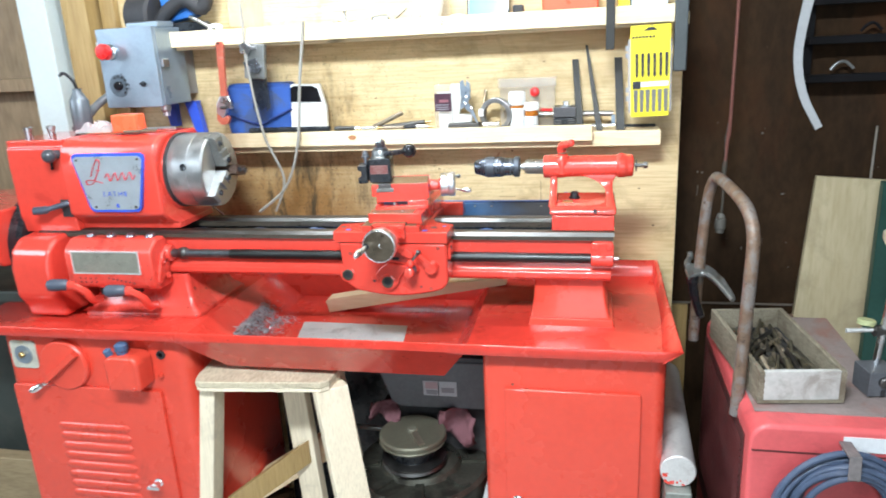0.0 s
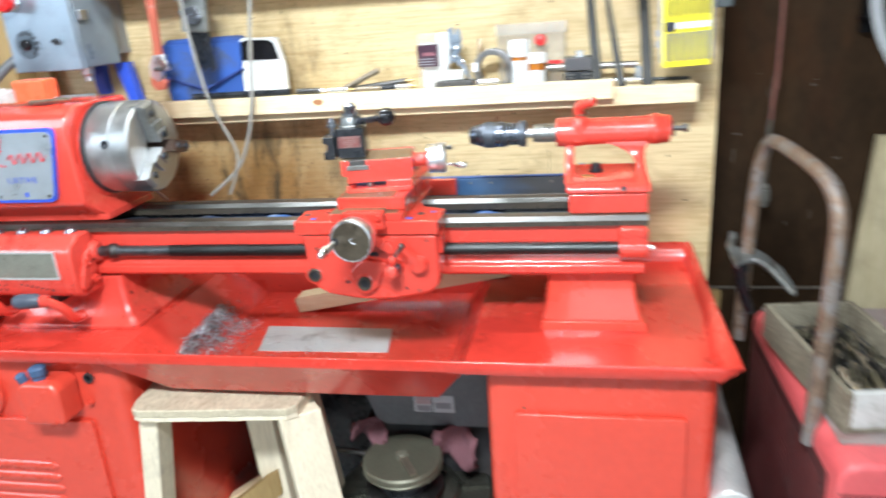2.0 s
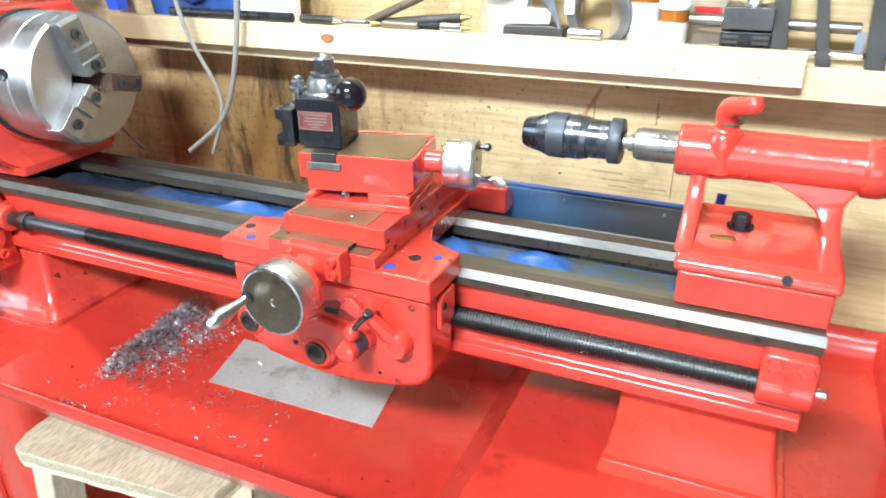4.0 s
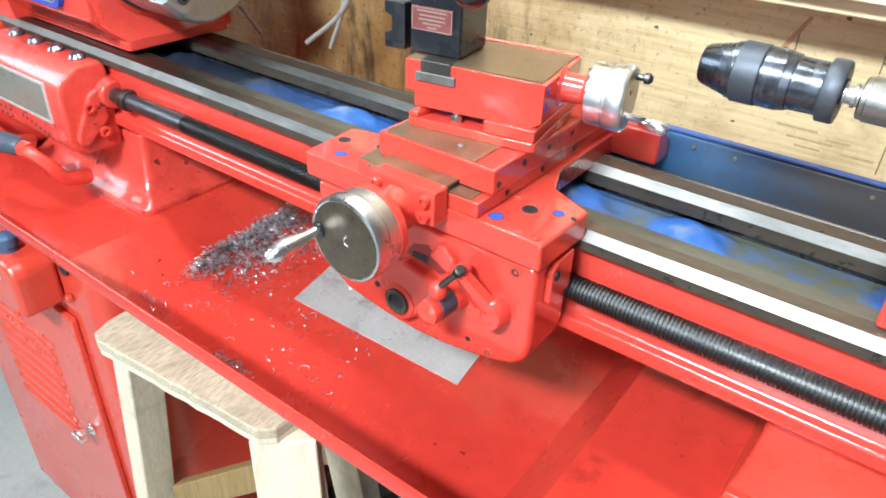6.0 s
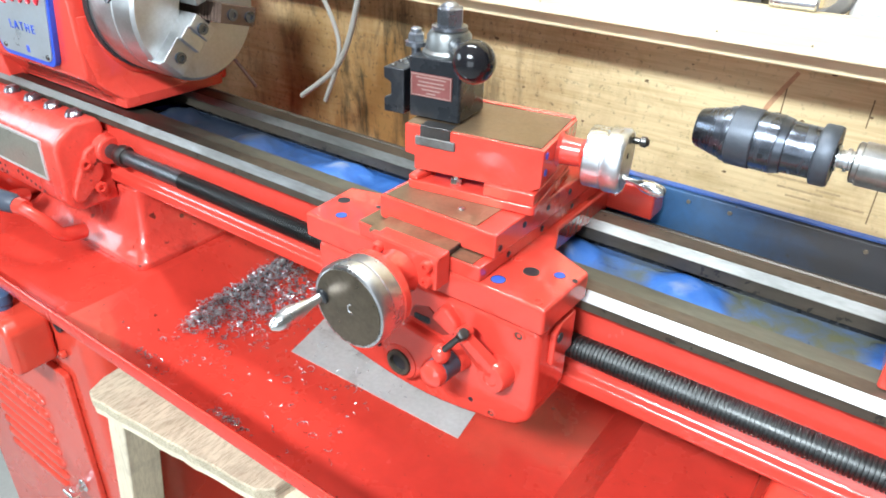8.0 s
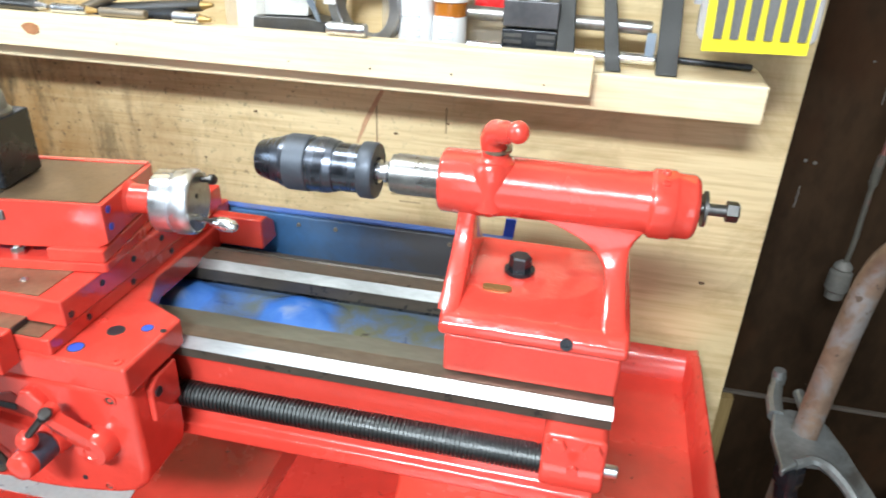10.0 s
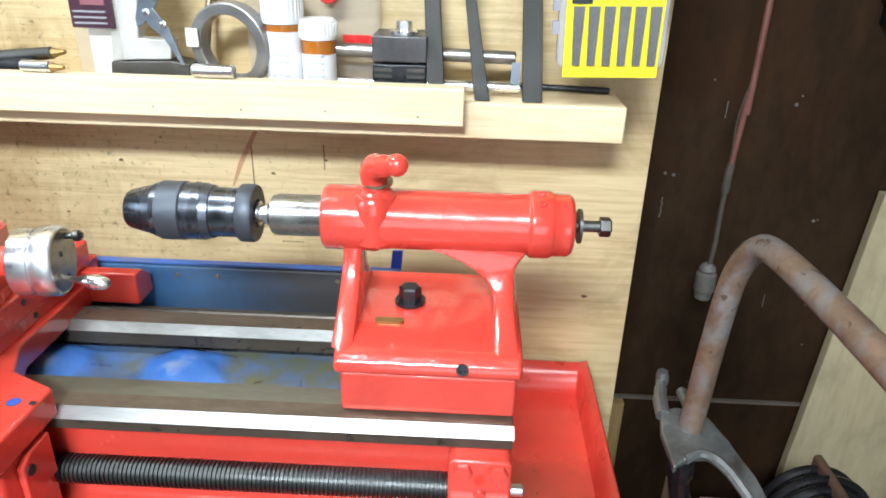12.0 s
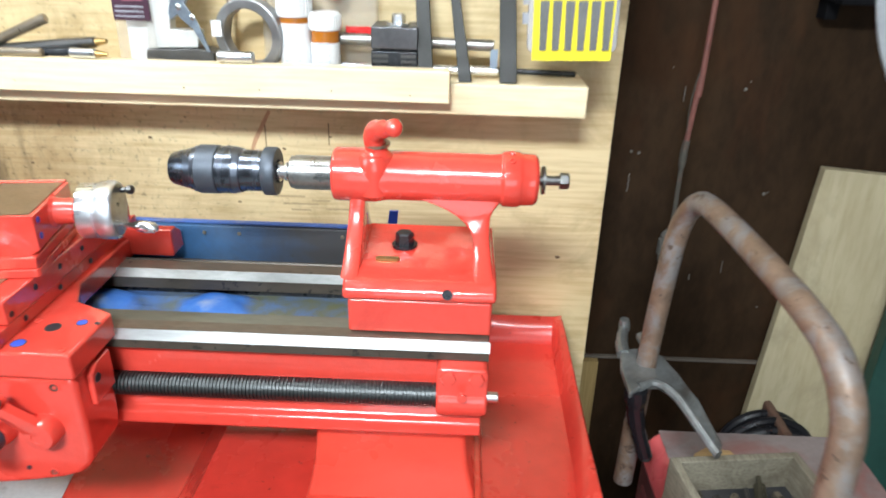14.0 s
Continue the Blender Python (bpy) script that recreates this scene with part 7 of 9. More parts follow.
fr = [[bm.verts.new(q + Vector((0, d, 0))) for q in row] for d in (0, 0.003) for row in (left_, right_)]
for i in range(len(arcp) - 1):
    for a, b in ((fr[0], fr[1]), (fr[3], fr[2]), (fr[2], fr[0]), (fr[1], fr[3])):
        bm.faces.new((a[i], a[i + 1], b[i + 1], b[i]))
bm.faces.new((fr[0][0], fr[1][0], fr[3][0], fr[2][0]))
bm.faces.new((fr[0][-1], fr[2][-1], fr[3][-1], fr[1][-1]))
band = thing("curved_band", "pale grey curved flat band hanging before the dark wall", "band", 0.40, 0.13, 1.17)
part("strip", bm, surface("pale_grey_band", (0.27, 0.28, 0.29), 0.5, 0, 0.12, 12, 120), band)
part("hanging_wire", rod(B(), (0.438, 0.140, 1.605), (0.470, 0.160, 2.60), 0.0015, None, 8), STEEL_DARK, band, "thin wire that holds the band")
# black rack, made darker to take in the shadows around its bars
RACK_BLACK = surface("shaded_black_rack", (0.006, 0.006, 0.007), 0.8, 0, 0.3, 20, 120)
RACK_BLACK.node_tree.nodes["Principled BSDF"].inputs["Specular IOR Level"].default_value = 0.1
rack = thing("black_rack", "black bar rack on the dark wall with dusty tools", "rack", 0.70, 0.38, 1.25)
for z in (1.25, 1.335, 1.42):
    part("bar", box(B(), 0.440, 1.10, 0.350, 0.372, z - 0.008, z + 0.010), RACK_BLACK, rack, "", 0.002)
    part("ledge", box(B(), 0.440, 1.10, 0.372, 0.4195, z - 0.006, z), RACK_BLACK, rack)
for x in (0.452, 0.78, 1.08):
    part("upright", box(B(), x - 0.008, x + 0.008, 0.395, 0.4195, 1.22, 1.62), RACK_BLACK, rack)
for k, (x, z, ln) in enumerate(((0.50, 1.262, 0.05), (0.555, 1.345, 0.045), (0.62, 1.262, 0.06), (0.66, 1.346, 0.05), (0.57, 1.432, 0.05))):
    bm = sweep(B(), bend([(x, 0.385, z + 0.006), (x + 0.012, 0.384, z + 0.02), (x + ln * 0.6, 0.386, z + 0.024), (x + ln, 0.388, z + 0.008)], 4), 0.0035, 8)
    part("rack_hook", bm, RACK_BLACK if k % 3 else GALV, None, "small dusty metal hook lying on the rack", category="hook", group="hooks on the rack")
rag = B()
rng = random.Random(4)
grid = []
for i in range(12):
    row = []
    for j in range(9):
        x, z = 0.655 + 0.0135 * i, 1.262 - 0.010 * j
        row.append(rag.verts.new((x + rng.uniform(-0.002, 0.002), 0.338 + 0.012 * math.sin(i * 1.1 + j * 0.3) + rng.uniform(-0.002, 0.002), z + 0.012 * math.sin(i * 0.9) - 0.0025 * abs(i - 6))))
    grid.append(row)
for i in range(11):
    for j in range(8):
        rag.faces.new((grid[i][j], grid[i + 1][j], grid[i + 1][j + 1], grid[i][j + 1]))
ragob = part("yellow_rag", rag, surface("faded_yellow_cloth", (0.40, 0.36, 0.045), 0.8, 0, 0.25, 14, 200, 0.5, 0.001), None, "faded yellow cloth hanging over the rack", category="cloth")
mod = ragob.modifiers.new("cloth", "SOLIDIFY")
mod.thickness = 0.003
# nails, scuffs and chips on the boards
bm = B()
rng = random.Random(21)
for x, z, r in ((0.224, 1.026, 0.0024), (0.235, 1.024, 0.0026), (0.429, 0.967, 0.0026), (0.434, 0.969, 0.0014), (0.371, 1.121, 0.0026), (0.376, 1.132, 0.0014)):
    spin(bm, (x, 0.4196, z), (0, -1, 0), [(0, r), (0.0006, r * 0.6), (0.0006, 0)], 7)
for i in range(8):
    box(bm, 0.2245 + 0.0006 * (i % 3), 0.2257 + 0.0006 * (i % 3), 0.4190, 0.4202, 0.964 + i * 0.0035, 0.968 + i * 0.0035)
for i in range(9):
    x, z = rng.uniform(0.17, 0.75), rng.uniform(0.70, 1.35)
    spin(bm, (x, 0.4196, z), (0, -1, 0), [(0, rng.uniform(0.0006, 0.0018)), (0.0006, 0.0004), (0.0006, 0)], 7)
for i in range(4):
    x, z = rng.uniform(0.19, 0.6), rng.uniform(0.75, 1.2)
    box(bm, x, x + rng.uniform(0.0008, 0.0016), 0.4190, 0.4202, z, z + rng.uniform(0.008, 0.022))
part("wall_scuffs", bm, surface("pale_scuff", (0.13, 0.115, 0.095), 0.7, 0, 0.3, 60, 200), None, "pale scuffs and nail heads on the dark boards", category="scuffs", kind="stuff")

# ---- shelves ----
low = thing("lower_shelf", "bare pine shelf with a raised front strip on the plywood wall", "shelf", -0.40, 0.21, 1.135)
part("board", box(B(), -0.97, 0.108, 0.170, 0.249, 1.133, 1.167), PINE_LOW, low, "pale pine board", 0.002)
part("front_strip", box(B(), -0.97, -0.040, 0.150, 0.1695, 1.149, 1.183), PINE_LOW, low, "pine front strip", 0.0015)
up = thing("upper_shelf", "bare pine shelf with a raised front strip on the plywood wall", "shelf", -0.45, 0.21, 1.38)
part("board", box(B(), -1.10, 0.155, 0.160, 0.249, 1.385, 1.412), PINE, up, "pale pine board", 0.002)
part("front_strip", box(B(), -1.10, 0.150, 0.142, 0.1595, 1.392, 1.428), PINE, up, "pine front strip", 0.0015)
bm = B()
for x, z in ((-0.32, 1.158), (-0.24, 1.158), (-0.164, 1.159), (-0.081, 1.157), (-0.50, 1.160), (-0.68, 1.158), (-0.85, 1.160)):
    spin(bm, (x, 0.1503, z), (0, -1, 0), [(0, 0.0010), (0.0006, 0.0010), (0.0006, 0)], 10)
pieces("nail_head", bm, IRON_OILY, low)
bm = prism(B(), [(-0.595 + 0.010 * math.cos(k * 0.7) * (1 + 0.15 * math.sin(k * 2)), 1.168 + 0.006 * math.sin(k * 0.7)) for k in range(9)], "y", 0.1494, 0.1503)
part("knot", bm, surface("brown_pine_knot", (0.36, 0.16, 0.07), 0.5, 0, 0.3, 120, 400), low, "brown knot in the strip")

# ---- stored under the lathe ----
# Added black panel paints the shade behind the goods under the lathe.
part("shade_panel", box(B(), -0.884, -0.244, 0.205, 0.212, 0.0, 0.725), BLACK_OX, None, "black panel that stands in for the shade behind the stored goods", category="sheet")
crate_low = thing("storage_tote", "dark grey plastic tote with a coloured label", "tote", -0.40, 0.06, 0.42)
bm = prism(B(), [(-0.500, 0.565), (-0.480, 0.550), (-0.262, 0.552), (-0.252, 0.660), (-0.252, 0.672), (-0.530, 0.668), (-0.530, 0.650)], "y", -0.005, 0.19)
part("tub", bm, surface("dark_grey_plastic", (0.115, 0.125, 0.140), 0.45, 0, 0.2, 14, 120, stain=(0.13, 0.13, 0.13), stain_amount=0.5), crate_low, "", 0.006)
part("lid", box(B(), -0.524, -0.248, -0.006, 0.195, 0.672, 0.684), surface("dark_plastic_lid", (0.04, 0.045, 0.055), 0.45), crate_low, "", 0.003)
part("label", box(B(), -0.419, -0.340, -0.0065, -0.004, 0.585, 0.622), surface("white_sticker", (0.44, 0.46, 0.50), 0.5), crate_low, "white sticker with red and blue marks", 0.0)
bm = B()
box(bm, -0.414, -0.385, -0.0075, -0.0063, 0.603, 0.619)
part("label_mark", bm, surface("red_print", (0.42, 0.30, 0.32), 0.5), crate_low)
bm = B()
box(bm, -0.412, -0.386, -0.0075, -0.0063, 0.588, 0.599)
box(bm, -0.376, -0.346, -0.0075, -0.0063, 0.594, 0.606)
pieces("label_mark", bm, surface("blue_print", (0.24, 0.24, 0.27), 0.5), crate_low)
part("label_line", box(B(), -0.3835, -0.3815, -0.0076, -0.0063, 0.585, 0.622), BLACK_OX, crate_low)
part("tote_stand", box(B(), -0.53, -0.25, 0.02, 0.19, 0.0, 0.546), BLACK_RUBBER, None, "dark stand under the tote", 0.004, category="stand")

# pink cloth
rng = random.Random(8)
pink = surface("faded_pink_cloth", (0.17, 0.072, 0.085), 0.85, 0, 0.2, 20, 260, 0.4, 0.001)
for name, x0, x1, z0, z1 in (("pink_cloth", -0.545, -0.475, 0.520, 0.560), ("pink_cloth", -0.385, -0.300, 0.480, 0.550)):
    bm = B()
    g = []
    for i in range(11):
        row = []
        for j in range(8):
            u, v = i / 10, j / 7
            row.append(bm.verts.new((x0 + (x1 - x0) * u + rng.uniform(-0.004, 0.004), -0.012 - 0.018 * math.sin(u * 7 + v * 3) - 0.01 * v, z1 + (z0 - z1) * v + 0.010 * math.sin(u * 5) + rng.uniform(-0.003, 0.003))))
        g.append(row)
    for i in range(10):
        for j in range(7):
            bm.faces.new((g[i][j], g[i + 1][j], g[i + 1][j + 1], g[i][j + 1]))
    ob = part(name, bm, pink, None, "crumpled faded pink cloth against the tote", category="cloth")
    mod = ob.modifiers.new("cloth", "SOLIDIFY")
    mod.thickness = 0.004

# stack of pulleys and plates
GREY_OIL = surface("oily_grey_green_iron", (0.105, 0.105, 0.085), 0.35, 0.7, 0.3, 14, 160, 0.25, 0.0006, stain=(0.035, 0.032, 0.028), stain_amount=0.8, stain_scale=9, stain_from=0.48)
pulley = thing("step_pulley", "oily grey step pulley lying on a large round casting", "pulley", -0.434, -0.07, 0.452)
pc = Vector((-0.434, -0.07, 0.452))
part("lower_flange", spin(B(), pc, (0, 0, 1), [(0, 0.070), (0.004, 0.076), (0.010, 0.073), (0.014, 0.074), (0.018, 0.060)], 44), STEEL_DARK, pulley, "dark lower flange")
part("hub", spin(B(), pc + Vector((0, 0, 0.016)), (0, 0, 1), [(0, 0.050), (0.034, 0.050)], 36), BLACK_OX, pulley)
part("upper_flange", spin(B(), pc + Vector((0, 0, 0.050)), (0, 0, 1), [(0, 0.067), (0.003, 0.074), (0.007, 0.0765), (0.009, 0.074), (0.013, 0.074), (0.015, 0.0765), (0.021, 0.0765), (0.024, 0.073), (0.024, 0.012), (0.020, 0.010), (0.020, 0)], 48), surface("worn_tan_iron", (0.150, 0.145, 0.105), 0.42, 0.5, 0.2, 16, 180, 0.2, 0.0005, stain=(0.13, 0.12, 0.09), stain_amount=0.6, stain_scale=14), pulley, "worn pale upper flange")
part("centre_nut", hexhead(B(), pc + Vector((0, 0, 0.072)), (0, 0, 1), 0.020, 0.008, 0.014), IRON_TAN, pulley, "dull centre nut")
part("key_bar", box(B(), 0.006, 0.066, -0.007, 0.007, 0.0745, 0.079, Matrix.Translation(pc) @ Matrix.Rotation(radians(-58), 4, "Z")), IRON_OILY, pulley, "dark bar across the face")
cast = thing("round_casting", "large oily dark round casting lying under the lathe", "casting", -0.42, -0.05, 0)
cc = Vector((-0.425, -0.045, 0.0))
part("disc", spin(B(), cc + Vector((0, 0, 0.372)), (0, 0, 1), [(0, 0.150), (0.006, 0.158), (0.050, 0.158), (0.058, 0.150), (0.058, 0.095), (0.070, 0.088), (0.0795, 0.06), (0.0795, 0)], 56), GREY_OIL, cast)
bm = B()
for k in range(8):
    a = 2 * math.pi * k / 8 + 0.2
    box(bm, 0.095, 0.150, -0.010, 0.010, 0.428, 0.436, Matrix.Translation(cc) @ Matrix.Rotation(a, 4, "Z"))
pieces("rib", bm, GREY_OIL, cast)
part("lug", box(B(), -0.025, 0.025, -0.180, -0.150, 0.384, 0.420, Matrix.Translation(cc)), ZINC_SHEET, cast, "pale worn lug", 0.003)
part("body", spin(B(), cc, (0, 0, 1), [(0.0, 0.135), (0.372, 0.145)], 48), GREY_OIL, cast)
part("steel_rod", rod(B(), (-0.600, -0.02, 0.500), (-0.505, -0.055, 0.518), 0.006), STEEL_DARK, cast)
part("grey_block", box(B(), -0.262, -0.246, -0.17, -0.10, 0.0, 0.43), surface("pale_grey_block", (0.45, 0.50, 0.50), 0.5), None, "pale grey upright strip beside the cupboard", 0.002, category="block")
part("pine_offcut", prism(B(), [(-0.884, 0.235), (-0.884, 0.312), (-0.66, 0.465), (-0.63, 0.41)], "y", 0.02, 0.06), PINE, None, "yellow pine offcut leaning under the lathe", 0.002, category="wood")
part("offcut_prop", box(B(), -0.884, -0.82, 0.0, 0.08, 0.0, 0.235), DARK_WALL, None, "dark timber prop under the offcut", 0.002, category="wood block")
part("dark_board", box(B(), -1.66, -1.42, -0.12, -0.08, 0.0, 0.40), wood("pine_crate_end", (0.30, 0.23, 0.13), (0.18, 0.13, 0.07), (0.4, 2, 2), 6), None, "pale crate board on the floor beside the cabinet", 0.003, category="board")

# bin shape added to fill an unidentified dark area beside the cabinet
bin_ = thing("dark_filler_bin", "dark grey-green bin added to fill the dark beside the cabinet", "bin", -1.62, 0.07, 0)
BIN = surface("dark_green_plastic", (0.030, 0.038, 0.034), 0.5, 0, 0.25, 12, 120, 0.2, 0.0006, stain=(0.07, 0.07, 0.06), stain_amount=0.5, stain_scale=8)
part("tub", prism(B(), rrect(-1.80, -1.44, -0.03, 0.21, 0.03), "z", 0.0, 0.80, None, 1.04), BIN, bin_, "", 0.004)
part("rim", prism(B(), rrect(-1.825, -1.415, -0.045, 0.225, 0.035), "z", 0.80, 0.83), BIN, bin_, "", 0.005)

# ---- on the lower shelf ----
SZ = 1.1675
CLEAR = glass("cloudy_clear_plastic", (0.66, 0.62, 0.55), 0.15, 0.24)
WHITE_PLASTIC = surface("white_plastic", (0.72, 0.73, 0.72), 0.4, 0, 0.06, 20, 160)
PAPER = surface("white_paper", (0.70, 0.71, 0.72), 0.7, 0, 0.06, 40, 300)
PRINT = surface("grey_print", (0.30, 0.31, 0.34), 0.6)
FILE_STEEL = surface("dark_file_steel", (0.045, 0.045, 0.043), 0.58, 0.7, 0.2, 40, 700, 0.5, 0.0004)
AMBER = glass("amber_plastic", (0.48, 0.16, 0.02), 0.15, 0.85)

# blue pouch with the hole gauge and wrench hanging before it
pouch = thing("blue_pouch", "blue nylon tool pouch standing on the shelf", "pouch", -0.845, 0.21, SZ)
bm = prism(B(), [(-0.930, SZ), (-0.765, SZ), (-0.758, 1.200), (-0.756, 1.296), (-0.765, 1.300), (-0.918, 1.300), (-0.926, 1.292), (-0.934, 1.200)], "y", 0.196, 0.226)
part("body", bm, BLUE_NYLON, pouch, "", 0.006, 3)
bm = prism(B(), [(-0.934, 1.290), (-0.756, 1.290), (-0.760, 1.235), (-0.842, 1.200), (-0.930, 1.225)], "y", 0.190, 0.1955)
part("flap", bm, BLUE_NYLON, pouch, "", 0.003)
part("binding", sweep(B(), [(-0.932, 0.191, 1.226), (-0.842, 0.189, 1.199), (-0.758, 0.191, 1.236)], 0.003, 8), surface("dark_blue_tape", (0.01, 0.03, 0.15), 0.7), pouch)


def wrench():
    w = thing("adjustable_wrench", "red-handled adjustable wrench hanging from the upper shelf", "wrench", -0.893, 0.13, 1.38)
    m = Matrix.Translation((-0.895, 0.134, 1.395)) @ Matrix.Rotation(radians(3), 4, "Y")
    part("handle", prism(B(), [(-0.0095, 0), (-0.006, 0.006), (0.006, 0.006), (0.0095, 0), (0.0075, -0.10), (0.010, -0.125), (-0.010, -0.125), (-0.0075, -0.10)], "y", -0.005, 0.005, m), RED_WRENCH, w, "chipped red handle", 0.002)
    part("head", prism(B(), [(-0.010, -0.120), (0.012, -0.118), (0.021, -0.135), (0.019, -0.150), (0.006, -0.146), (0.004, -0.158), (-0.004, -0.172), (-0.020, -0.160), (-0.020, -0.140)], "y", -0.007, 0.007, m), STEEL, w, "bright wrench head", 0.002)
    part("moving_jaw", prism(B(), [(-0.020, -0.158), (-0.004, -0.170), (0.006, -0.164), (0.012, -0.172), (0.006, -0.185), (-0.010, -0.188), (-0.022, -0.176)], "y", -0.006, 0.006, m), RED_WRENCH, w, "", 0.002)
    part("worm", rod(B(), m @ Vector((-0.008, -0.008, -0.146)), m @ Vector((0.008, -0.008, -0.146)), 0.004), STEEL_DARK, w)
    part("nail", rod(B(), (-0.895, 0.120, 1.397), (-0.895, 0.143, 1.397), 0.0018), STEEL_DARK, w)


wrench()
comb = thing("pitch_gauge", "steel thread pitch gauge with dark leaves hanging from the shelf", "gauge", -0.81, 0.13, 1.36)
part("case", box(B(), -0.836, -0.784, 0.125, 0.140, 1.312, 1.392, Matrix.Translation((-0.808, 0, 1.35)) @ Matrix.Rotation(radians(6), 4, "Y") @ Matrix.Translation((0.808, 0, -1.35))), GALV, comb, "worn grey case", 0.003)
part("case_plate", prism(B(), [(-0.834, 1.352), (-0.802, 1.360), (-0.790, 1.338), (-0.800, 1.326), (-0.826, 1.330)], "y", 0.116, 0.121), NUT_STEEL, comb, "bent steel plate", 0.001)
part("case_plate", prism(B(), [(-0.838, 1.392), (-0.822, 1.398), (-0.806, 1.384), (-0.818, 1.368), (-0.836, 1.374)], "y", 0.115, 0.120), STEEL, comb, "bent steel plate", 0.001)
part("hinge", rod(B(), (-0.842, 0.128, 1.376), (-0.800, 0.128, 1.384), 0.0055), STEEL, comb)
part("clasp", box(B(), -0.832, -0.800, 0.119, 0.126, 1.340, 1.352), STEEL, comb, "", 0.002)
for i in range(8):
    x = -0.828 + i * 0.0052
    part("leaf", prism(B(), [(x, 1.318), (x + 0.0036, 1.318), (x + 0.0052, 1.242 + 0.004 * (i % 3)), (x + 0.0030, 1.238 + 0.004 * (i % 3))], "y", 0.128, 0.136), BLACK_OX, comb)
# white instrument with a dark window
calc = thing("white_meter_box", "white box with a dark tinted top panel", "box", -0.720, 0.21, SZ)
bm = prism(B(), [(-0.768, SZ), (-0.674, SZ), (-0.672, 1.240), (-0.684, 1.292), (-0.758, 1.294), (-0.767, 1.250)], "y", 0.196, 0.212)
part("body", bm, WHITE_PLASTIC, calc, "", 0.003)
part("window", prism(B(), [(-0.764, 1.252), (-0.680, 1.250), (-0.688, 1.282), (-0.700, 1.288), (-0.746, 1.290), (-0.757, 1.286)], "y", 0.1935, 0.1962), BLACK_PLASTIC, calc, "dark glossy panel", 0.001)

# pens, boring bars and cutters lying on the shelf
rng = random.Random(2)
def lying(name, label, cat, a, b, r, material, r2=None, tip=None):
    ob = thing(name, label, cat, (a[0] + b[0]) / 2, (a[1] + b[1]) / 2, min(a[2], b[2]))
    part("shank", rod(B(), a, b, r, r2, 12, min(r, 0.0012)), material, ob)
    if tip:
        d = (Vector(b) - Vector(a)).normalized()
        part("tip", rod(B(), b, Vector(b) + d * 0.012, (r2 or r) * 0.8, (r2 or r) * 0.35, 10), tip, ob)
    return ob
lying("boring_bar", "long dark boring bar lying on the shelf", "bar", (-0.860, 0.161, 1.1895), (-0.652, 0.160, 1.1895), 0.0062, BLACK_OX)
lying("boring_bar", "dark boring bar with a bright tip", "bar", (-0.640, 0.161, 1.1890), (-0.590, 0.160, 1.1890), 0.0056, STEEL_DARK, None, STEEL)
lying("punch", "steel punch with a copper end", "punch", (-0.574, 0.160, 1.1880), (-0.535, 0.161, 1.1880), 0.0048, STEEL, None, BRASS)
lying("drill_shank", "dark drill leaning on the other tools", "drill", (-0.572, 0.186, 1.178), (-0.482, 0.200, 1.218), 0.0055, IRON_OILY)
lying("drill_shank", "dark tapered drill lying on the shelf", "drill", (-0.556, 0.196, 1.181), (-0.424, 0.187, 1.196), 0.0072, STEEL_DARK, 0.0058, BRASS)
lying("reamer", "dark reamer among the cutters", "reamer", (-0.545, 0.184, 1.180), (-0.440, 0.180, 1.186), 0.0060, BLACK_OX, None, BRASS)
lying("end_mill", "small bright end mill on the shelf", "cutter", (-0.440, 0.160, 1.1885), (-0.412, 0.159, 1.1885), 0.0052, STEEL, None, BRASS)
lying("end_mill", "small bronze-coloured cutter on the shelf", "cutter", (-0.520, 0.160, 1.1878), (-0.470, 0.161, 1.1878), 0.0045, IRON_OILY)
# clear tube with a dark label
tube = thing("clear_packet", "clear plastic packet with a dark red printed label", "packet", -0.375, 0.20, SZ)
part("shell", box(B(), -0.4015, -0.357, 0.186, 0.214, SZ, 1.281), CLEAR, tube, "", 0.005)
part("insert", box(B(), -0.393, -0.360, 0.198, 0.208, SZ + 0.003, 1.262), PAPER, tube)
part("label", box(B(), -0.399, -0.360, 0.1835, 0.1858, 1.220, 1.260), surface("dark_maroon_label", (0.060, 0.026, 0.042), 0.4), tube, "dark maroon label")
bm = B()
box(bm, -0.388, -0.366, 0.1825, 0.1837, 1.240, 1.246)
part("label_mark", bm, surface("red_label_print", (0.26, 0.10, 0.12), 0.5), tube)
bm = B()
for i in range(3):
    box(bm, -0.396, -0.366, 0.1825, 0.1837, 1.2235 + i * 0.005, 1.2250 + i * 0.005)
pieces("label_line", bm, PRINT, tube)
# white square on its dark stock, with locking pliers leaning on it
ang = thing("angle_block", "pale machinist square standing on a dark stock", "square", -0.335, 0.20, SZ)
part("body", prism(B(), [(-0.369, 1.191), (-0.314, 1.193), (-0.311, 1.211), (-0.342, 1.211), (-0.334, 1.280), (-0.362, 1.280)], "y", 0.188, 0.206), surface("pale_ground_steel", (0.60, 0.60, 0.58), 0.35, 0.3, 0.1, 20, 200), ang, "", 0.0015)
part("stock", prism(B(), [(-0.372, SZ), (-0.296, SZ), (-0.296, 1.1895), (-0.313, 1.1922), (-0.369, 1.1902)], "y", 0.184, 0.214), STEEL_DARK, ang, "dark steel stock", 0.001)
PLIER = surface("blue_grey_plated_steel", (0.30, 0.36, 0.43), 0.34, 0.8, 0.2, 40, 240, 0.1, 0.0003, stain=(0.12, 0.14, 0.17), stain_amount=0.6, stain_scale=40)
pl = thing("locking_pliers", "plated steel locking pliers leaning on the pale square", "pliers", -0.318, 0.184, 1.19)
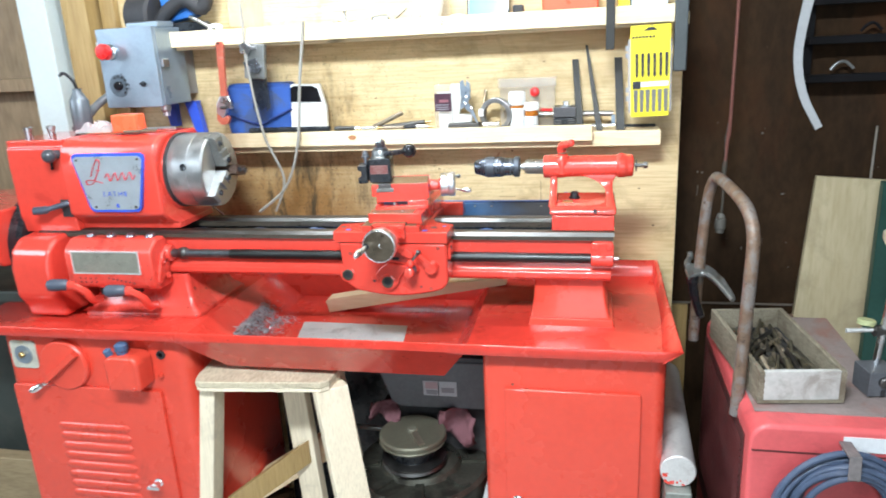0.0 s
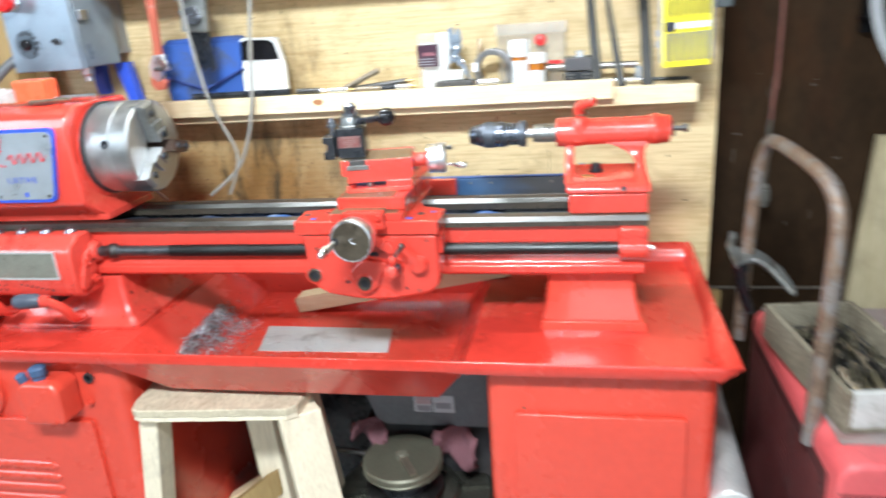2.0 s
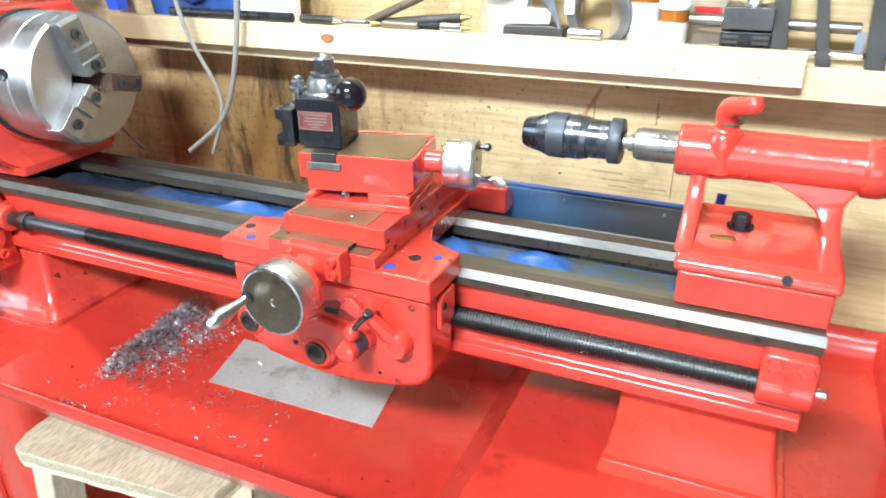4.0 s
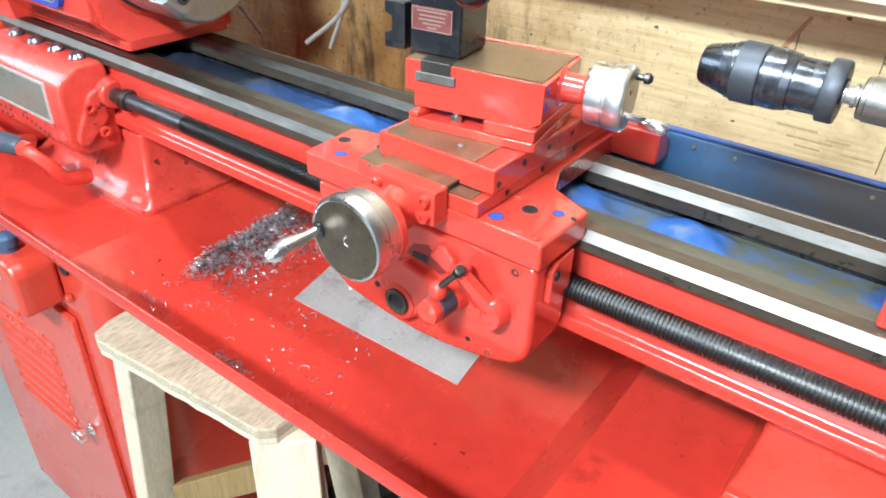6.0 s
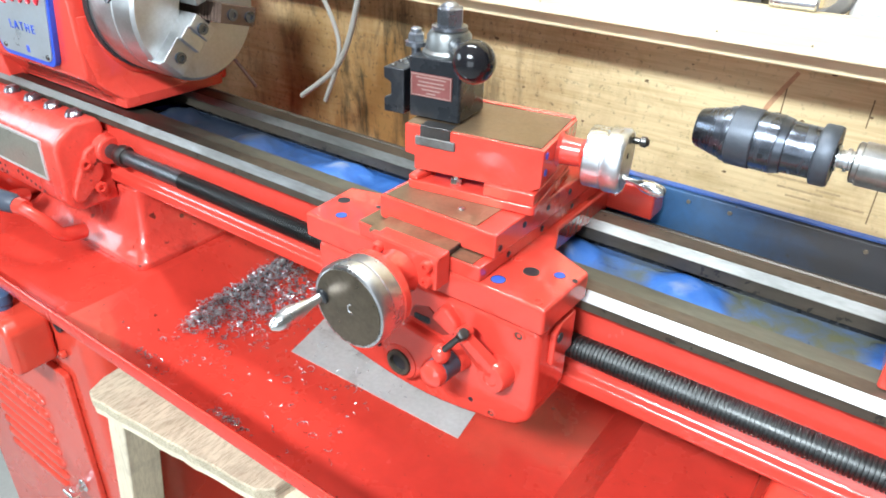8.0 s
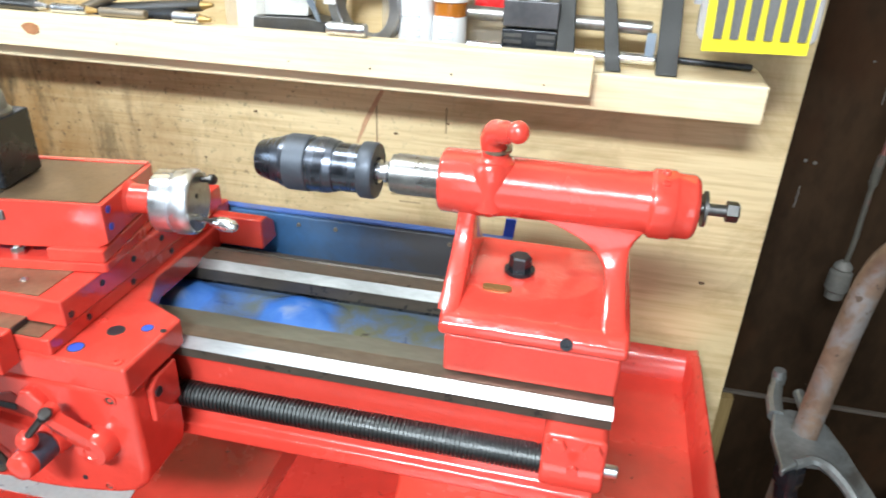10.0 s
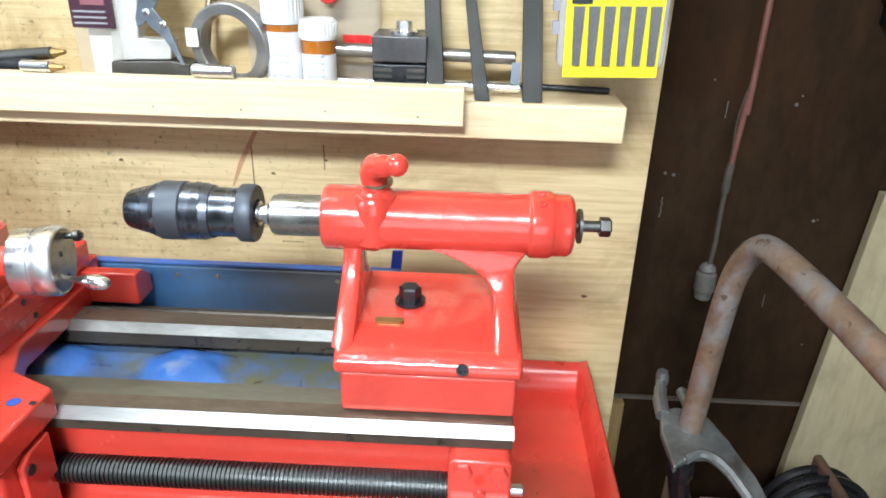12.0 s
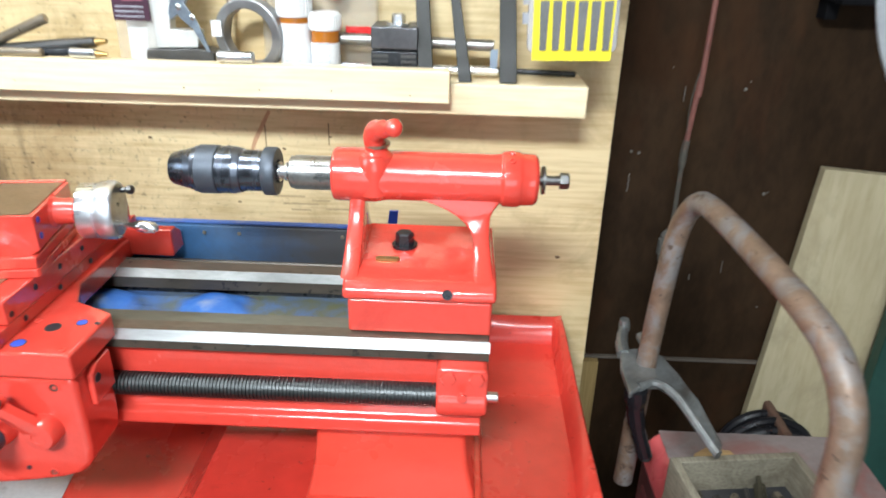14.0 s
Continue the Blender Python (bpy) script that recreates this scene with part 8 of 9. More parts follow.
part("jaw", prism(B(), [(-0.338, 1.285), (-0.330, 1.290), (-0.326, 1.276), (-0.316, 1.268), (-0.314, 1.250), (-0.321, 1.238), (-0.331, 1.226), (-0.338, 1.222), (-0.339, 1.230), (-0.334, 1.246), (-0.337, 1.262)], "y", 0.180, 0.1875), PLIER, pl, "", 0.001)
part("jaw", prism(B(), [(-0.322, 1.288), (-0.315, 1.282), (-0.313, 1.262), (-0.319, 1.256), (-0.324, 1.270)], "y", 0.1812, 0.1868), PLIER, pl, "", 0.001)
part("handle", prism(B(), [(-0.330, 1.233), (-0.320, 1.240), (-0.308, 1.222), (-0.297, 1.1905), (-0.3005, 1.1905), (-0.313, 1.213), (-0.326, 1.225)], "y", 0.1770, 0.1798), PLIER, pl, "bright long handle", 0.0008)
bm = B()
for x, z in ((-0.324, 1.251), (-0.326, 1.236), (-0.312, 1.226)):
    spin(bm, (x, 0.1800 if z > 1.25 else 0.1772, z), (0, -1, 0), [(0, 0.0030), (0.0012, 0.0030), (0.0018, 0.0015), (0.0018, 0)], 12)
pieces("rivet", bm, CHROME, pl)
# bearing ring standing on edge
rg = part("bearing_ring", spin(B(), (-0.258, 0.186, SZ + 0.0395), (0.22, 1, 0.06), [(0, 0.0390), (0.014, 0.0390), (0.015, 0.0375), (0.015, 0.0290), (0.014, 0.0280), (0.0, 0.0280), (-0.001, 0.0290), (-0.001, 0.0375)], 48, True), surface("satin_ring_steel", (0.30, 0.30, 0.30), 0.42, 0.8, 0.12, 30, 300, 0.08, 0.0002), None, "large satin steel bearing ring standing on the shelf", 0.0006, category="bearing ring")
part("ring_tag", box(B(), -0.2965, -0.2855, 0.1855, 0.1885, 1.206, 1.222), PAPER, None, "small paper tag stuck on the bearing ring", category="tag")
lying("dowel_pin", "short bright steel pin lying by the ring", "pin", (-0.284, 0.160, 1.1892), (-0.246, 0.160, 1.1892), 0.0062, STEEL)
lying("bronze_strip", "thin dark bronze strip leaning behind the ring", "strip", (-0.294, 0.215, 1.170), (-0.287, 0.240, 1.262), 0.0035, IRON_OILY)
# clear organiser box behind
org = thing("clear_box", "cloudy clear plastic parts box with red bits", "box", -0.185, 0.232, SZ)
part("shell", box(B(), -0.252, -0.124, 0.222, 0.247, SZ, 1.284), CLEAR, org, "", 0.004)
part("rim", box(B(), -0.255, -0.121, 0.220, 0.2218, 1.266, 1.287), CLEAR, org)
part("red_cap", spin(B(), (-0.170, 0.219, 1.254), (0, -1, 0.1), [(0, 0.011), (0.006, 0.010), (0.008, 0.006)], 14), RED_PLASTIC, org)
part("red_strip", box(B(), -0.158, -0.130, 0.2195, 0.2215, 1.207, 1.216), RED_PLASTIC, org)
# two pill bottles
def bottle(x, h, r, ch, share):
    b = thing("pill_bottle", "amber pill bottle with white cap and blank white label", "bottle", x, 0.195, SZ, group="pill bottles on the shelf")
    part("body", spin(B(), (x, 0.195, SZ), (0, 0, 1), [(0, r * 0.95), (0.002, r), (h, r), (h + 0.002, r * 0.9)], 28), AMBER, b, "amber plastic body")
    part("label", spin(B(), (x, 0.195, SZ + 0.004), (0, 0, 1), [(0, r + 0.0006), (h * share, r + 0.0006)], 28), PAPER, b, "white label")
    part("cap", spin(B(), (x, 0.195, SZ + h + 0.001), (0, 0, 1), [(0, r * 1.10), (0.002, r * 1.14), (ch - 0.002, r * 1.10), (ch, r * 0.98), (ch, 0)], 28), WHITE_PLASTIC, b, "white cap")
    bm = B()
    for k in range(30):
        a = 2 * math.pi * k / 30
        box(bm, r * 1.09, r * 1.15 + 0.0004, -0.0006, 0.0006, 0.003, ch - 0.003, Matrix.Translation((x, 0.195, SZ + h + 0.001)) @ Matrix.Rotation(a, 4, "Z"))
    part("cap_ridges", bm, WHITE_PLASTIC, b, kind="stuff")
    bm = B()
    for i in range(5):
        z = SZ + 0.010 + i * 0.006
        box(bm, x - r * 0.55, x + r * 0.45, 0.195 - r - 0.0012, 0.195 - r + 0.001, z, z + 0.0018)
    pieces("label_line", bm, surface("pale_blue_grey_print", (0.48, 0.53, 0.60), 0.6), b)
bottle(-0.2085, 0.0600, 0.0163, 0.030, 0.84)
bottle(-0.1765, 0.0470, 0.0152, 0.018, 0.66)
# boring bar holder with two bars
hold = thing("bar_holder", "dark steel boring bar holder block with its bars", "tool holder", -0.100, 0.20, SZ)
part("block", box(B(), -0.126, -0.076, 0.186, 0.236, SZ, 1.196), BLACK_OX, hold, "", 0.0015)
part("block", box(B(), -0.126, -0.076, 0.186, 0.236, 1.1975, 1.221), surface("grey_steel_block", (0.11, 0.11, 0.115), 0.4, 0.7, 0.2, 30, 200), hold, "", 0.0015)
bm = B()
for i in range(4):
    box(bm, -0.124, -0.108, 0.1845, 0.1865, SZ + 0.004 + i * 0.006, SZ + 0.007 + i * 0.006)
    box(bm, -0.094, -0.078, 0.1845, 0.1865, SZ + 0.004 + i * 0.006, SZ + 0.007 + i * 0.006)
pieces("groove", bm, STEEL_DARK, hold)
part("bolt", hexhead(B(), (-0.098, 0.205, 1.221), (0, 0, 1), 0.013, 0.009, 0.013), STEEL, hold)
part("bar", rod(B(), (-0.162, 0.205, 1.205), (0.006, 0.205, 1.202), 0.0062, 0.0062, 16, 0.001), QUILL_STEEL, hold, "grey round bar")
part("bar", rod(B(), (-0.160, 0.196, 1.1765), (0.012, 0.196, 1.1765), 0.0050, 0.0050, 16, 0.001), CHROME, hold, "bright round bar")
part("tag", box(B(), 0.002, 0.010, 0.192, 0.194, 1.180, 1.200), ALU, hold, "thin grey tag")
lying("dark_rod", "dark flat rod lying at the end of the shelf", "rod", (-0.020, 0.236, 1.1710), (0.100, 0.222, 1.1710), 0.0032, BLACK_OX)
# files standing against the wall
def flat_file(x0, z0, x1, z1, w0, w1, label):
    f = thing("file", label, "file", x0, 0.19, z0, group="files standing on the shelf")
    y0, y1 = 0.1745, 0.240
    m0, m1 = Vector((x0, y0, z0)), Vector((x1, y1, z1))
    side = Vector((1, 0, 0))
    bm = B()
    lo = [bm.verts.new(m0 + side * s * w0 + Vector((0, d, 0))) for s, d in ((-1, 0), (1, 0), (1, 0.006), (-1, 0.006))]
    hi = [bm.verts.new(m1 + side * s * w1 + Vector((0, d, 0))) for s, d in ((-1, 0), (1, 0), (1, 0.006), (-1, 0.006))]
    bm.faces.new(lo[::-1])
    bm.faces.new(hi)
    for i in range(4):
        bm.faces.new((lo[i], lo[(i + 1) % 4], hi[(i + 1) % 4], hi[i]))
    part("blade", bm, FILE_STEEL, f, "", 0.0008)
flat_file(-0.066, 1.1678, -0.079, 1.322, 0.0078, 0.0072, "flat dark steel file standing on the shelf")
flat_file(-0.024, 1.1678, -0.054, 1.352, 0.0070, 0.0028, "tapered dark steel file leaning on the wall")
flat_file(0.022, 1.1678, 0.016, 1.322, 0.0092, 0.0086, "broad grey steel file standing on the shelf")

# yellow card of needle files hanging before the shelf end
card = thing("needle_file_set", "yellow card of needle files in a clear case", "file set", 0.078, 0.128, 1.30)
YELLOW = surface("bright_yellow_card", (0.80, 0.68, 0.02), 0.4, 0, 0.05, 20, 160, 0.05)
cm = Matrix.Translation((0.078, 0.126, 1.294)) @ Matrix.Rotation(radians(-1.5), 4, "Y")
part("case", prism(B(), rrect(-0.045, 0.043, -0.086, 0.070, 0.008), "y", 0.002, 0.013, cm), glass("smoky_clear_case", (0.55, 0.56, 0.60), 0.15, 0.45), card, "clear plastic case", 0.002)
part("card", prism(B(), [(-0.040, -0.092), (0.037, -0.092), (0.040, 0.094), (-0.040, 0.094)], "y", -0.001, 0.0015, cm), YELLOW, card)
bm = prism(B(), [(-0.014, 0.083), (0.014, 0.083), (0.006, 0.089), (-0.006, 0.089)], "y", -0.0022, -0.0008, cm)
part("hanger_slot", bm, BLACK_OX, card)
bm = B()
for i in range(6):
    x = -0.028 + i * 0.0120
    prism(bm, [(x - 0.0028, 0.038), (x + 0.0028, 0.038), (x + 0.0026, -0.006), (x, -0.012), (x - 0.0026, -0.006)], "y", -0.004, -0.0008, cm)
pieces("file_grip", bm, BLACK_PLASTIC, card)
bm = B()
for i in range(6):
    x = -0.030 + i * 0.0122
    prism(bm, [(x - 0.0044, -0.036), (x + 0.0044, -0.036), (x + 0.0031, -0.082), (x - 0.0031, -0.082)], "y", -0.0030, -0.0008, cm)
pieces("file_blade", bm, surface("grey_needle_file_steel", (0.17, 0.17, 0.165), 0.45, 0.6, 0.3, 60, 700, 0.4, 0.0003, stretch=(1, 1, 0.3)), card)
part("mark_band", box(B(), -0.036, -0.020, -0.0022, -0.0008, -0.034, -0.018, cm), BLACK_OX, card)
part("mark_band", box(B(), -0.020, 0.036, -0.0022, -0.0008, -0.030, -0.020, cm), WHITE_PLASTIC, card)
bm = B()
for k in range(7):
    box(bm, -0.037 + 0.0068 * k, -0.0325 + 0.0068 * k, -0.0020, -0.0008, 0.0685, 0.0728, cm)
pieces("mark_bar", bm, BLACK_OX, card, "row of small dark bars")
bm = B()
for z in (0.045, 0.030, -0.040, -0.058):
    box(bm, -0.050, -0.044, 0.003, 0.010, z, z + 0.010, cm)
pieces("case_latch", bm, PRINT, card)
part("peg", rod(B(), (0.078, 0.118, 1.386), (0.078, 0.143, 1.386), 0.002), STEEL_DARK, card)
# sheathed saw and hanging file at the shelf end
saw = thing("sheathed_blade", "dark sheathed blade hanging at the shelf end", "tool", 0.137, 0.13, 1.40)
part("sheath", box(B(), 0.123, 0.149, 0.124, 0.139, 1.293, 1.46), surface("dark_grey_sheath", (0.045, 0.055, 0.058), 0.5, 0, 0.2, 20, 120), saw, "", 0.003)
hf = thing("hanging_file", "grey steel file hanging over the shelf front", "file", -0.004, 0.128, 1.40)
part("blade", box(B(), -0.014, 0.004, 0.130, 0.1375, 1.342, 1.50), FILE_STEEL, hf, "", 0.001)

# ---- on the upper shelf ----
UZ = 1.4125
def small(name, label, cat, bm, material, bevel=0.0015, **k):
    return part(name, bm, material, None, label, bevel, category=cat, **k)
black = thing("motor_drive", "black motor and belt guard heaped on the shelf end", "motor", -1.09, 0.20, UZ)
part("housing", rod(B(), (-1.150, 0.200, 1.468), (-1.085, 0.200, 1.468), 0.052, 0.052, 28, 0.006), BLACK_RUBBER, black)
part("foot", box(B(), -1.155, -1.080, 0.165, 0.235, UZ, 1.425), BLACK_RUBBER, black)
part("hose", sweep(B(), bend([(-1.085, 0.19, 1.440), (-1.05, 0.185, 1.475), (-1.00, 0.185, 1.500), (-0.955, 0.185, 1.480), (-0.935, 0.185, 1.53), (-0.93, 0.19, 1.60)], 6), 0.017, 14), BLACK_RUBBER, black, "ribbed black hose")
small("blue_case", "bright blue plastic case on the shelf", "case", box(B(), -1.068, -0.990, 0.195, 0.236, 1.4565, 1.520, Matrix.Translation((-1.03, 0, 1.48)) @ Matrix.Rotation(radians(-10), 4, "Y") @ Matrix.Translation((1.03, 0, -1.48))), surface("bright_blue_plastic", (0.03, 0.16, 0.52), 0.4), 0.004)
small("dark_box", "dark box under the blue case", "box", box(B(), -1.075, -0.985, 0.180, 0.245, UZ, 1.450), BLACK_OX, 0.003)
jig = thing("drill_jig", "small black clamp with a bright screw on the shelf", "clamp", -0.955, 0.19, UZ)
part("body", prism(B(), [(-1.000, UZ), (-0.930, UZ), (-0.925, 1.430), (-0.960, 1.452), (-0.995, 1.446)], "y", 0.178, 0.212), BLACK_OX, jig, "", 0.003)
part("screw", rod(B(), (-0.985, 0.172, 1.462), (-0.935, 0.176, 1.435), 0.0045), STEEL, jig)
part("knob", ball(B(), (-0.972, 0.172, 1.4225), 0.0085, 14), CHROME, jig)
part("white_roller", spin(B(), (-0.922, 0.165, UZ + 0.0155), (0, 1, 0), [(0, 0.0155), (0.020, 0.0155), (0.020, 0.006), (0, 0.006)], 24, True), WHITE_PLASTIC, None, "small white plastic roller on the shelf", category="roller")
small("wood_chip", "thin orange wood strip on the shelf", "wood strip", box(B(), -0.905, -0.860, 0.175, 0.21, UZ, 1.434), wood("orange_strip", (0.50, 0.28, 0.10), (0.36, 0.18, 0.06), (0.4, 2, 2), 6))
small("clear_jar", "cloudy clear plastic jar on the shelf", "jar", prism(B(), rrect(-0.890, -0.825, 0.175, 0.240, 0.012), "z", UZ, 1.53), CLEAR, 0.003)
vb = thing("v_block", "dark steel clamp block with a screw", "v-block", -0.605, 0.20, UZ)
part("body", prism(B(), [(-0.632, UZ), (-0.578, UZ), (-0.578, 1.432), (-0.592, 1.432), (-0.598, 1.426), (-0.612, 1.426), (-0.618, 1.432), (-0.632, 1.432)], "y", 0.185, 0.215), STEEL_DARK, vb, "", 0.0015)
part("screw", rod(B(), (-0.605, 0.20, 1.426), (-0.605, 0.20, 1.452), 0.003), STEEL, vb)
part("thumb", ball(B(), (-0.605, 0.20, 1.453), 0.005, 10), STEEL, vb)
dc = thing("small_chuck", "small grey drill chuck lying with its key", "drill chuck", -0.51, 0.19, UZ)
part("body", spin(B(), (-0.535, 0.180, UZ + 0.0145), (0.9, 0.42, 0), [(0, 0.009), (0.004, 0.012), (0.020, 0.0145), (0.036, 0.0145), (0.040, 0.010)], 20), GALV, dc)
part("bore", spin(B(), (-0.5355, 0.1795, UZ + 0.0145), (-0.9, -0.42, 0), [(0, 0.006), (0.0006, 0.006), (0.0006, 0)], 14), BLACK_OX, dc)
part("key", rod(B(), (-0.495, 0.186, UZ + 0.006), (-0.462, 0.180, UZ + 0.006), 0.005), STEEL_DARK, dc)
part("rod", rod(B(), (-0.494, 0.19, UZ + 0.008), (-0.455, 0.20, UZ + 0.040), 0.0022), STEEL_DARK, dc)
small("clear_tub", "tall cloudy clear tub with white contents", "tub", prism(B(), rrect(-0.442, -0.360, 0.170, 0.245, 0.014), "z", UZ, 1.54), CLEAR, 0.003)
small("white_bag", "crumpled white plastic bag inside the tub", "bag", ball(B(), (-0.402, 0.208, UZ + 0.0525), 0.030, 16, 1.7), WHITE_PLASTIC, 0.0)
small("grey_box", "small grey plastic box on the shelf", "box", box(B(), -0.352, -0.324, 0.175, 0.205, UZ, 1.432), surface("mid_grey_plastic", (0.40, 0.42, 0.42), 0.5))
tab = thing("black_framed_case", "steel-blue flat case with a black edge", "case", -0.272, 0.21, UZ)
tm = Matrix.Translation((-0.272, 0.205, UZ)) @ Matrix.Rotation(radians(-10), 4, "X")
part("rim", prism(B(), rrect(-0.048, 0.048, 0.0, 0.105, 0.006), "y", 0.002, 0.016, tm), BLACK_PLASTIC, tab, "black edge", 0.002)
part("face", prism(B(), rrect(-0.042, 0.042, 0.008, 0.099, 0.003), "y", -0.0005, 0.003, tm), surface("steel_blue_face", (0.10, 0.22, 0.38), 0.35), tab)
small("dark_clip", "small dark brown clip on the shelf", "clip", box(B(), -0.214, -0.190, 0.190, 0.215, UZ, 1.445), BLACK_RUBBER, 0.004)
small("flat_clear_case", "small flat clear case on the shelf", "case", prism(B(), rrect(-0.186, -0.140, 0.170, 0.215, 0.006), "z", UZ, 1.428), CLEAR, 0.002)
tray = thing("red_tray", "orange-red plastic tray with sockets", "tray", -0.09, 0.20, UZ)
part("tray", box(B(), -0.148, -0.030, 0.165, 0.243, 1.4185, 1.462, Matrix.Translation((-0.09, 0, 1.44)) @ Matrix.Rotation(radians(-3), 4, "Y") @ Matrix.Translation((0.09, 0, -1.44))), surface("orange_red_plastic", (0.75, 0.10, 0.04), 0.35), tray, "", 0.004)
for i in range(6):
    part("socket", rod(B(), (-0.118 + i * 0.015, 0.152 + 0.008, UZ + 0.0065), (-0.118 + i * 0.015, 0.176, UZ + 0.0065), 0.0062, 0.0062, 14, 0.001), STEEL if i % 2 else STEEL_DARK, tray)
small("yellow_box", "small bright yellow box on the shelf", "box", box(B(), 0.012, 0.034, 0.165, 0.21, UZ, 1.470), YELLOW, 0.001)
small("blue_grey_carton", "pale blue-grey carton on the shelf end", "carton", box(B(), 0.038, 0.112, 0.165, 0.24, UZ, 1.480), surface("pale_blue_card", (0.50, 0.58, 0.68), 0.5), 0.002)
lettering("shelf_mark", "2\"", 0.016, pose(-0.362, 0.1416, 1.414, 90, 0, 0), surface("pencil_mark", (0.25, 0.20, 0.15), 0.8), up)
# pale plastic line hanging from the upper shelf
hoses = thing("air_line", "thin grey plastic line looped from the shelf to the lathe", "hose", -0.76, 0.13, 1.0)
HOSE = surface("grey_tube", (0.30, 0.29, 0.26), 0.35, 0, 0.1, 20, 160)
part("loop", sweep(B(), bend([(-0.832, 0.125, 1.60), (-0.828, 0.128, 1.46), (-0.826, 0.118, 1.385), (-0.820, 0.118, 1.296), (-0.804, 0.122, 1.178), (-0.778, 0.140, 1.090), (-0.781, 0.142, 1.046), (-0.808, 0.144, 0.991)], 6), 0.0030, 10), HOSE, hoses)
part("loop", sweep(B(), bend([(-0.681, 0.130, 1.436), (-0.688, 0.132, 1.40), (-0.706, 0.130, 1.292), (-0.722, 0.130, 1.176), (-0.750, 0.136, 1.092), (-0.785, 0.141, 1.039), (-0.850, 0.142, 0.990)], 6), 0.0036, 10), HOSE, hoses)
part("rusty_rod", sweep(B(), [(-0.996, 0.15, 1.012), (-0.978, 0.15, 0.999), (-0.956, 0.152, 0.979)], 0.0026, 8), surface("rust_brown_rod", (0.11, 0.058, 0.042), 0.8, 0, 0.3, 60, 300, 0.3, 0.0003), None, "thin rusty steel rod behind the chuck", category="rod")

# ---- electrical box and things by the headstock ----
eb = thing("electrical_box", "grey steel control box with a red stop button and speed dial", "control box", -1.10, 0.15, 1.26)
em = Matrix.Translation((-1.100, 0.085, 1.262)) @ Matrix.Rotation(radians(-4), 4, "Z")
part("case", box(B(), -0.081, 0.070, 0.004, 0.112, 0.0, 0.178, em), ALU, eb, "brushed grey steel case", 0.003)
part("door", box(B(), -0.0825, 0.0715, -0.006, 0.004, -0.002, 0.180, em), ALU, eb, "brushed grey steel door", 0.0025)
part("hood", box(B(), -0.020, 0.066, 0.025, 0.090, 0.178, 0.192, em), ALU, eb, "", 0.004)
part("door_edge", box(B(), 0.0635, 0.0725, 0.0045, 0.010, 0.000, 0.178, em), ALU, eb, "rolled edge behind the door", 0.002)
bm = spin(B(), em @ Vector((-0.047, -0.006, 0.128)), (0, -1, 0), [(0, 0.018), (0.008, 0.018), (0.010, 0.014), (0.016, 0.013)], 24)
part("button_collar", bm, STEEL, eb, "steel collar")
part("stop_button", spin(B(), em @ Vector((-0.047, -0.020, 0.128)), (0, -1, 0), [(0, 0.014), (0.004, 0.0175), (0.014, 0.0185), (0.020, 0.016), (0.022, 0.0)], 24), RED_PLASTIC, eb, "red mushroom stop button")
part("dial_ring", spin(B(), em @ Vector((-0.038, -0.006, 0.050)), (0, -1, 0), [(0, 0.0265), (0.0012, 0.0265), (0.0012, 0)], 32), surface("dark_dial_scale", (0.10, 0.13, 0.16), 0.45, 0.3, 0.2, 40, 200), eb, "dark speed scale")
for i in range(11):
    a = radians(-140 + i * 28)
    part("dial_mark", spin(B(), em @ Vector((-0.038 + 0.0210 * math.sin(a), -0.0072, 0.050 + 0.0210 * math.cos(a))), (0, -1, 0), [(0, 0.0036), (0.0008, 0.0036), (0.0008, 0)], 8), BLACK_OX, eb)
part("speed_knob", spin(B(), em @ Vector((-0.038, -0.007, 0.050)), (0, -1, 0), [(0, 0.0105), (0.010, 0.0095), (0.012, 0.008), (0.012, 0)], 18), BLACK_PLASTIC, eb, "black speed knob")
part("toggle_switch", spin(B(), em @ Vector((0.030, -0.006, 0.052)), (0, -1, 0.1), [(0, 0.0065), (0.004, 0.0065), (0.004, 0.0025), (0.014, 0.0030), (0.015, 0)], 14), BLACK_OX, eb)
part("latch", box(B(), 0.0705, 0.078, 0.012, 0.034, 0.088, 0.106, em), STEEL, eb, "steel door latch", 0.002)
part("hinge", box(B(), -0.086, -0.081, -0.004, 0.010, 0.12, 0.150, em), WHITE_PLASTIC, eb)
part("gland", spin(B(), em @ Vector((0.052, 0.03, 0.0)), (0, 0, -1), [(0, 0.012), (0.012, 0.012), (0.016, 0.009), (0.026, 0.009)], 16), STEEL, eb, "steel cable gland")
part("mount", prism(B(), [(-1.052, 1.262), (-1.020, 1.262), (-1.008, 1.18), (-1.03, 1.18)], "y", 0.205, 0.225), BLUE_TRIM, eb, "blue mounting strap")
part("mount", prism(B(), [(-1.11, 1.262), (-1.08, 1.262), (-1.08, 1.20), (-1.10, 1.20)], "y", 0.205, 0.225), BLUE_TRIM, eb)
part("backing", box(B(), -1.165, -1.035, 0.205, 0.249, 1.28, 1.42), surface("grey_backing", (0.25, 0.26, 0.27), 0.5), eb)
part("conduit", sweep(B(), bend([(-1.16, 0.135, 1.300), (-1.19, 0.130, 1.296), (-1.222, 0.10, 1.268), (-1.235, 0.06, 1.235), (-1.240, 0.03, 1.2165)], 6), 0.0095, 12), surface("grey_conduit", (0.13, 0.14, 0.15), 0.45), eb, "grey flexible conduit")

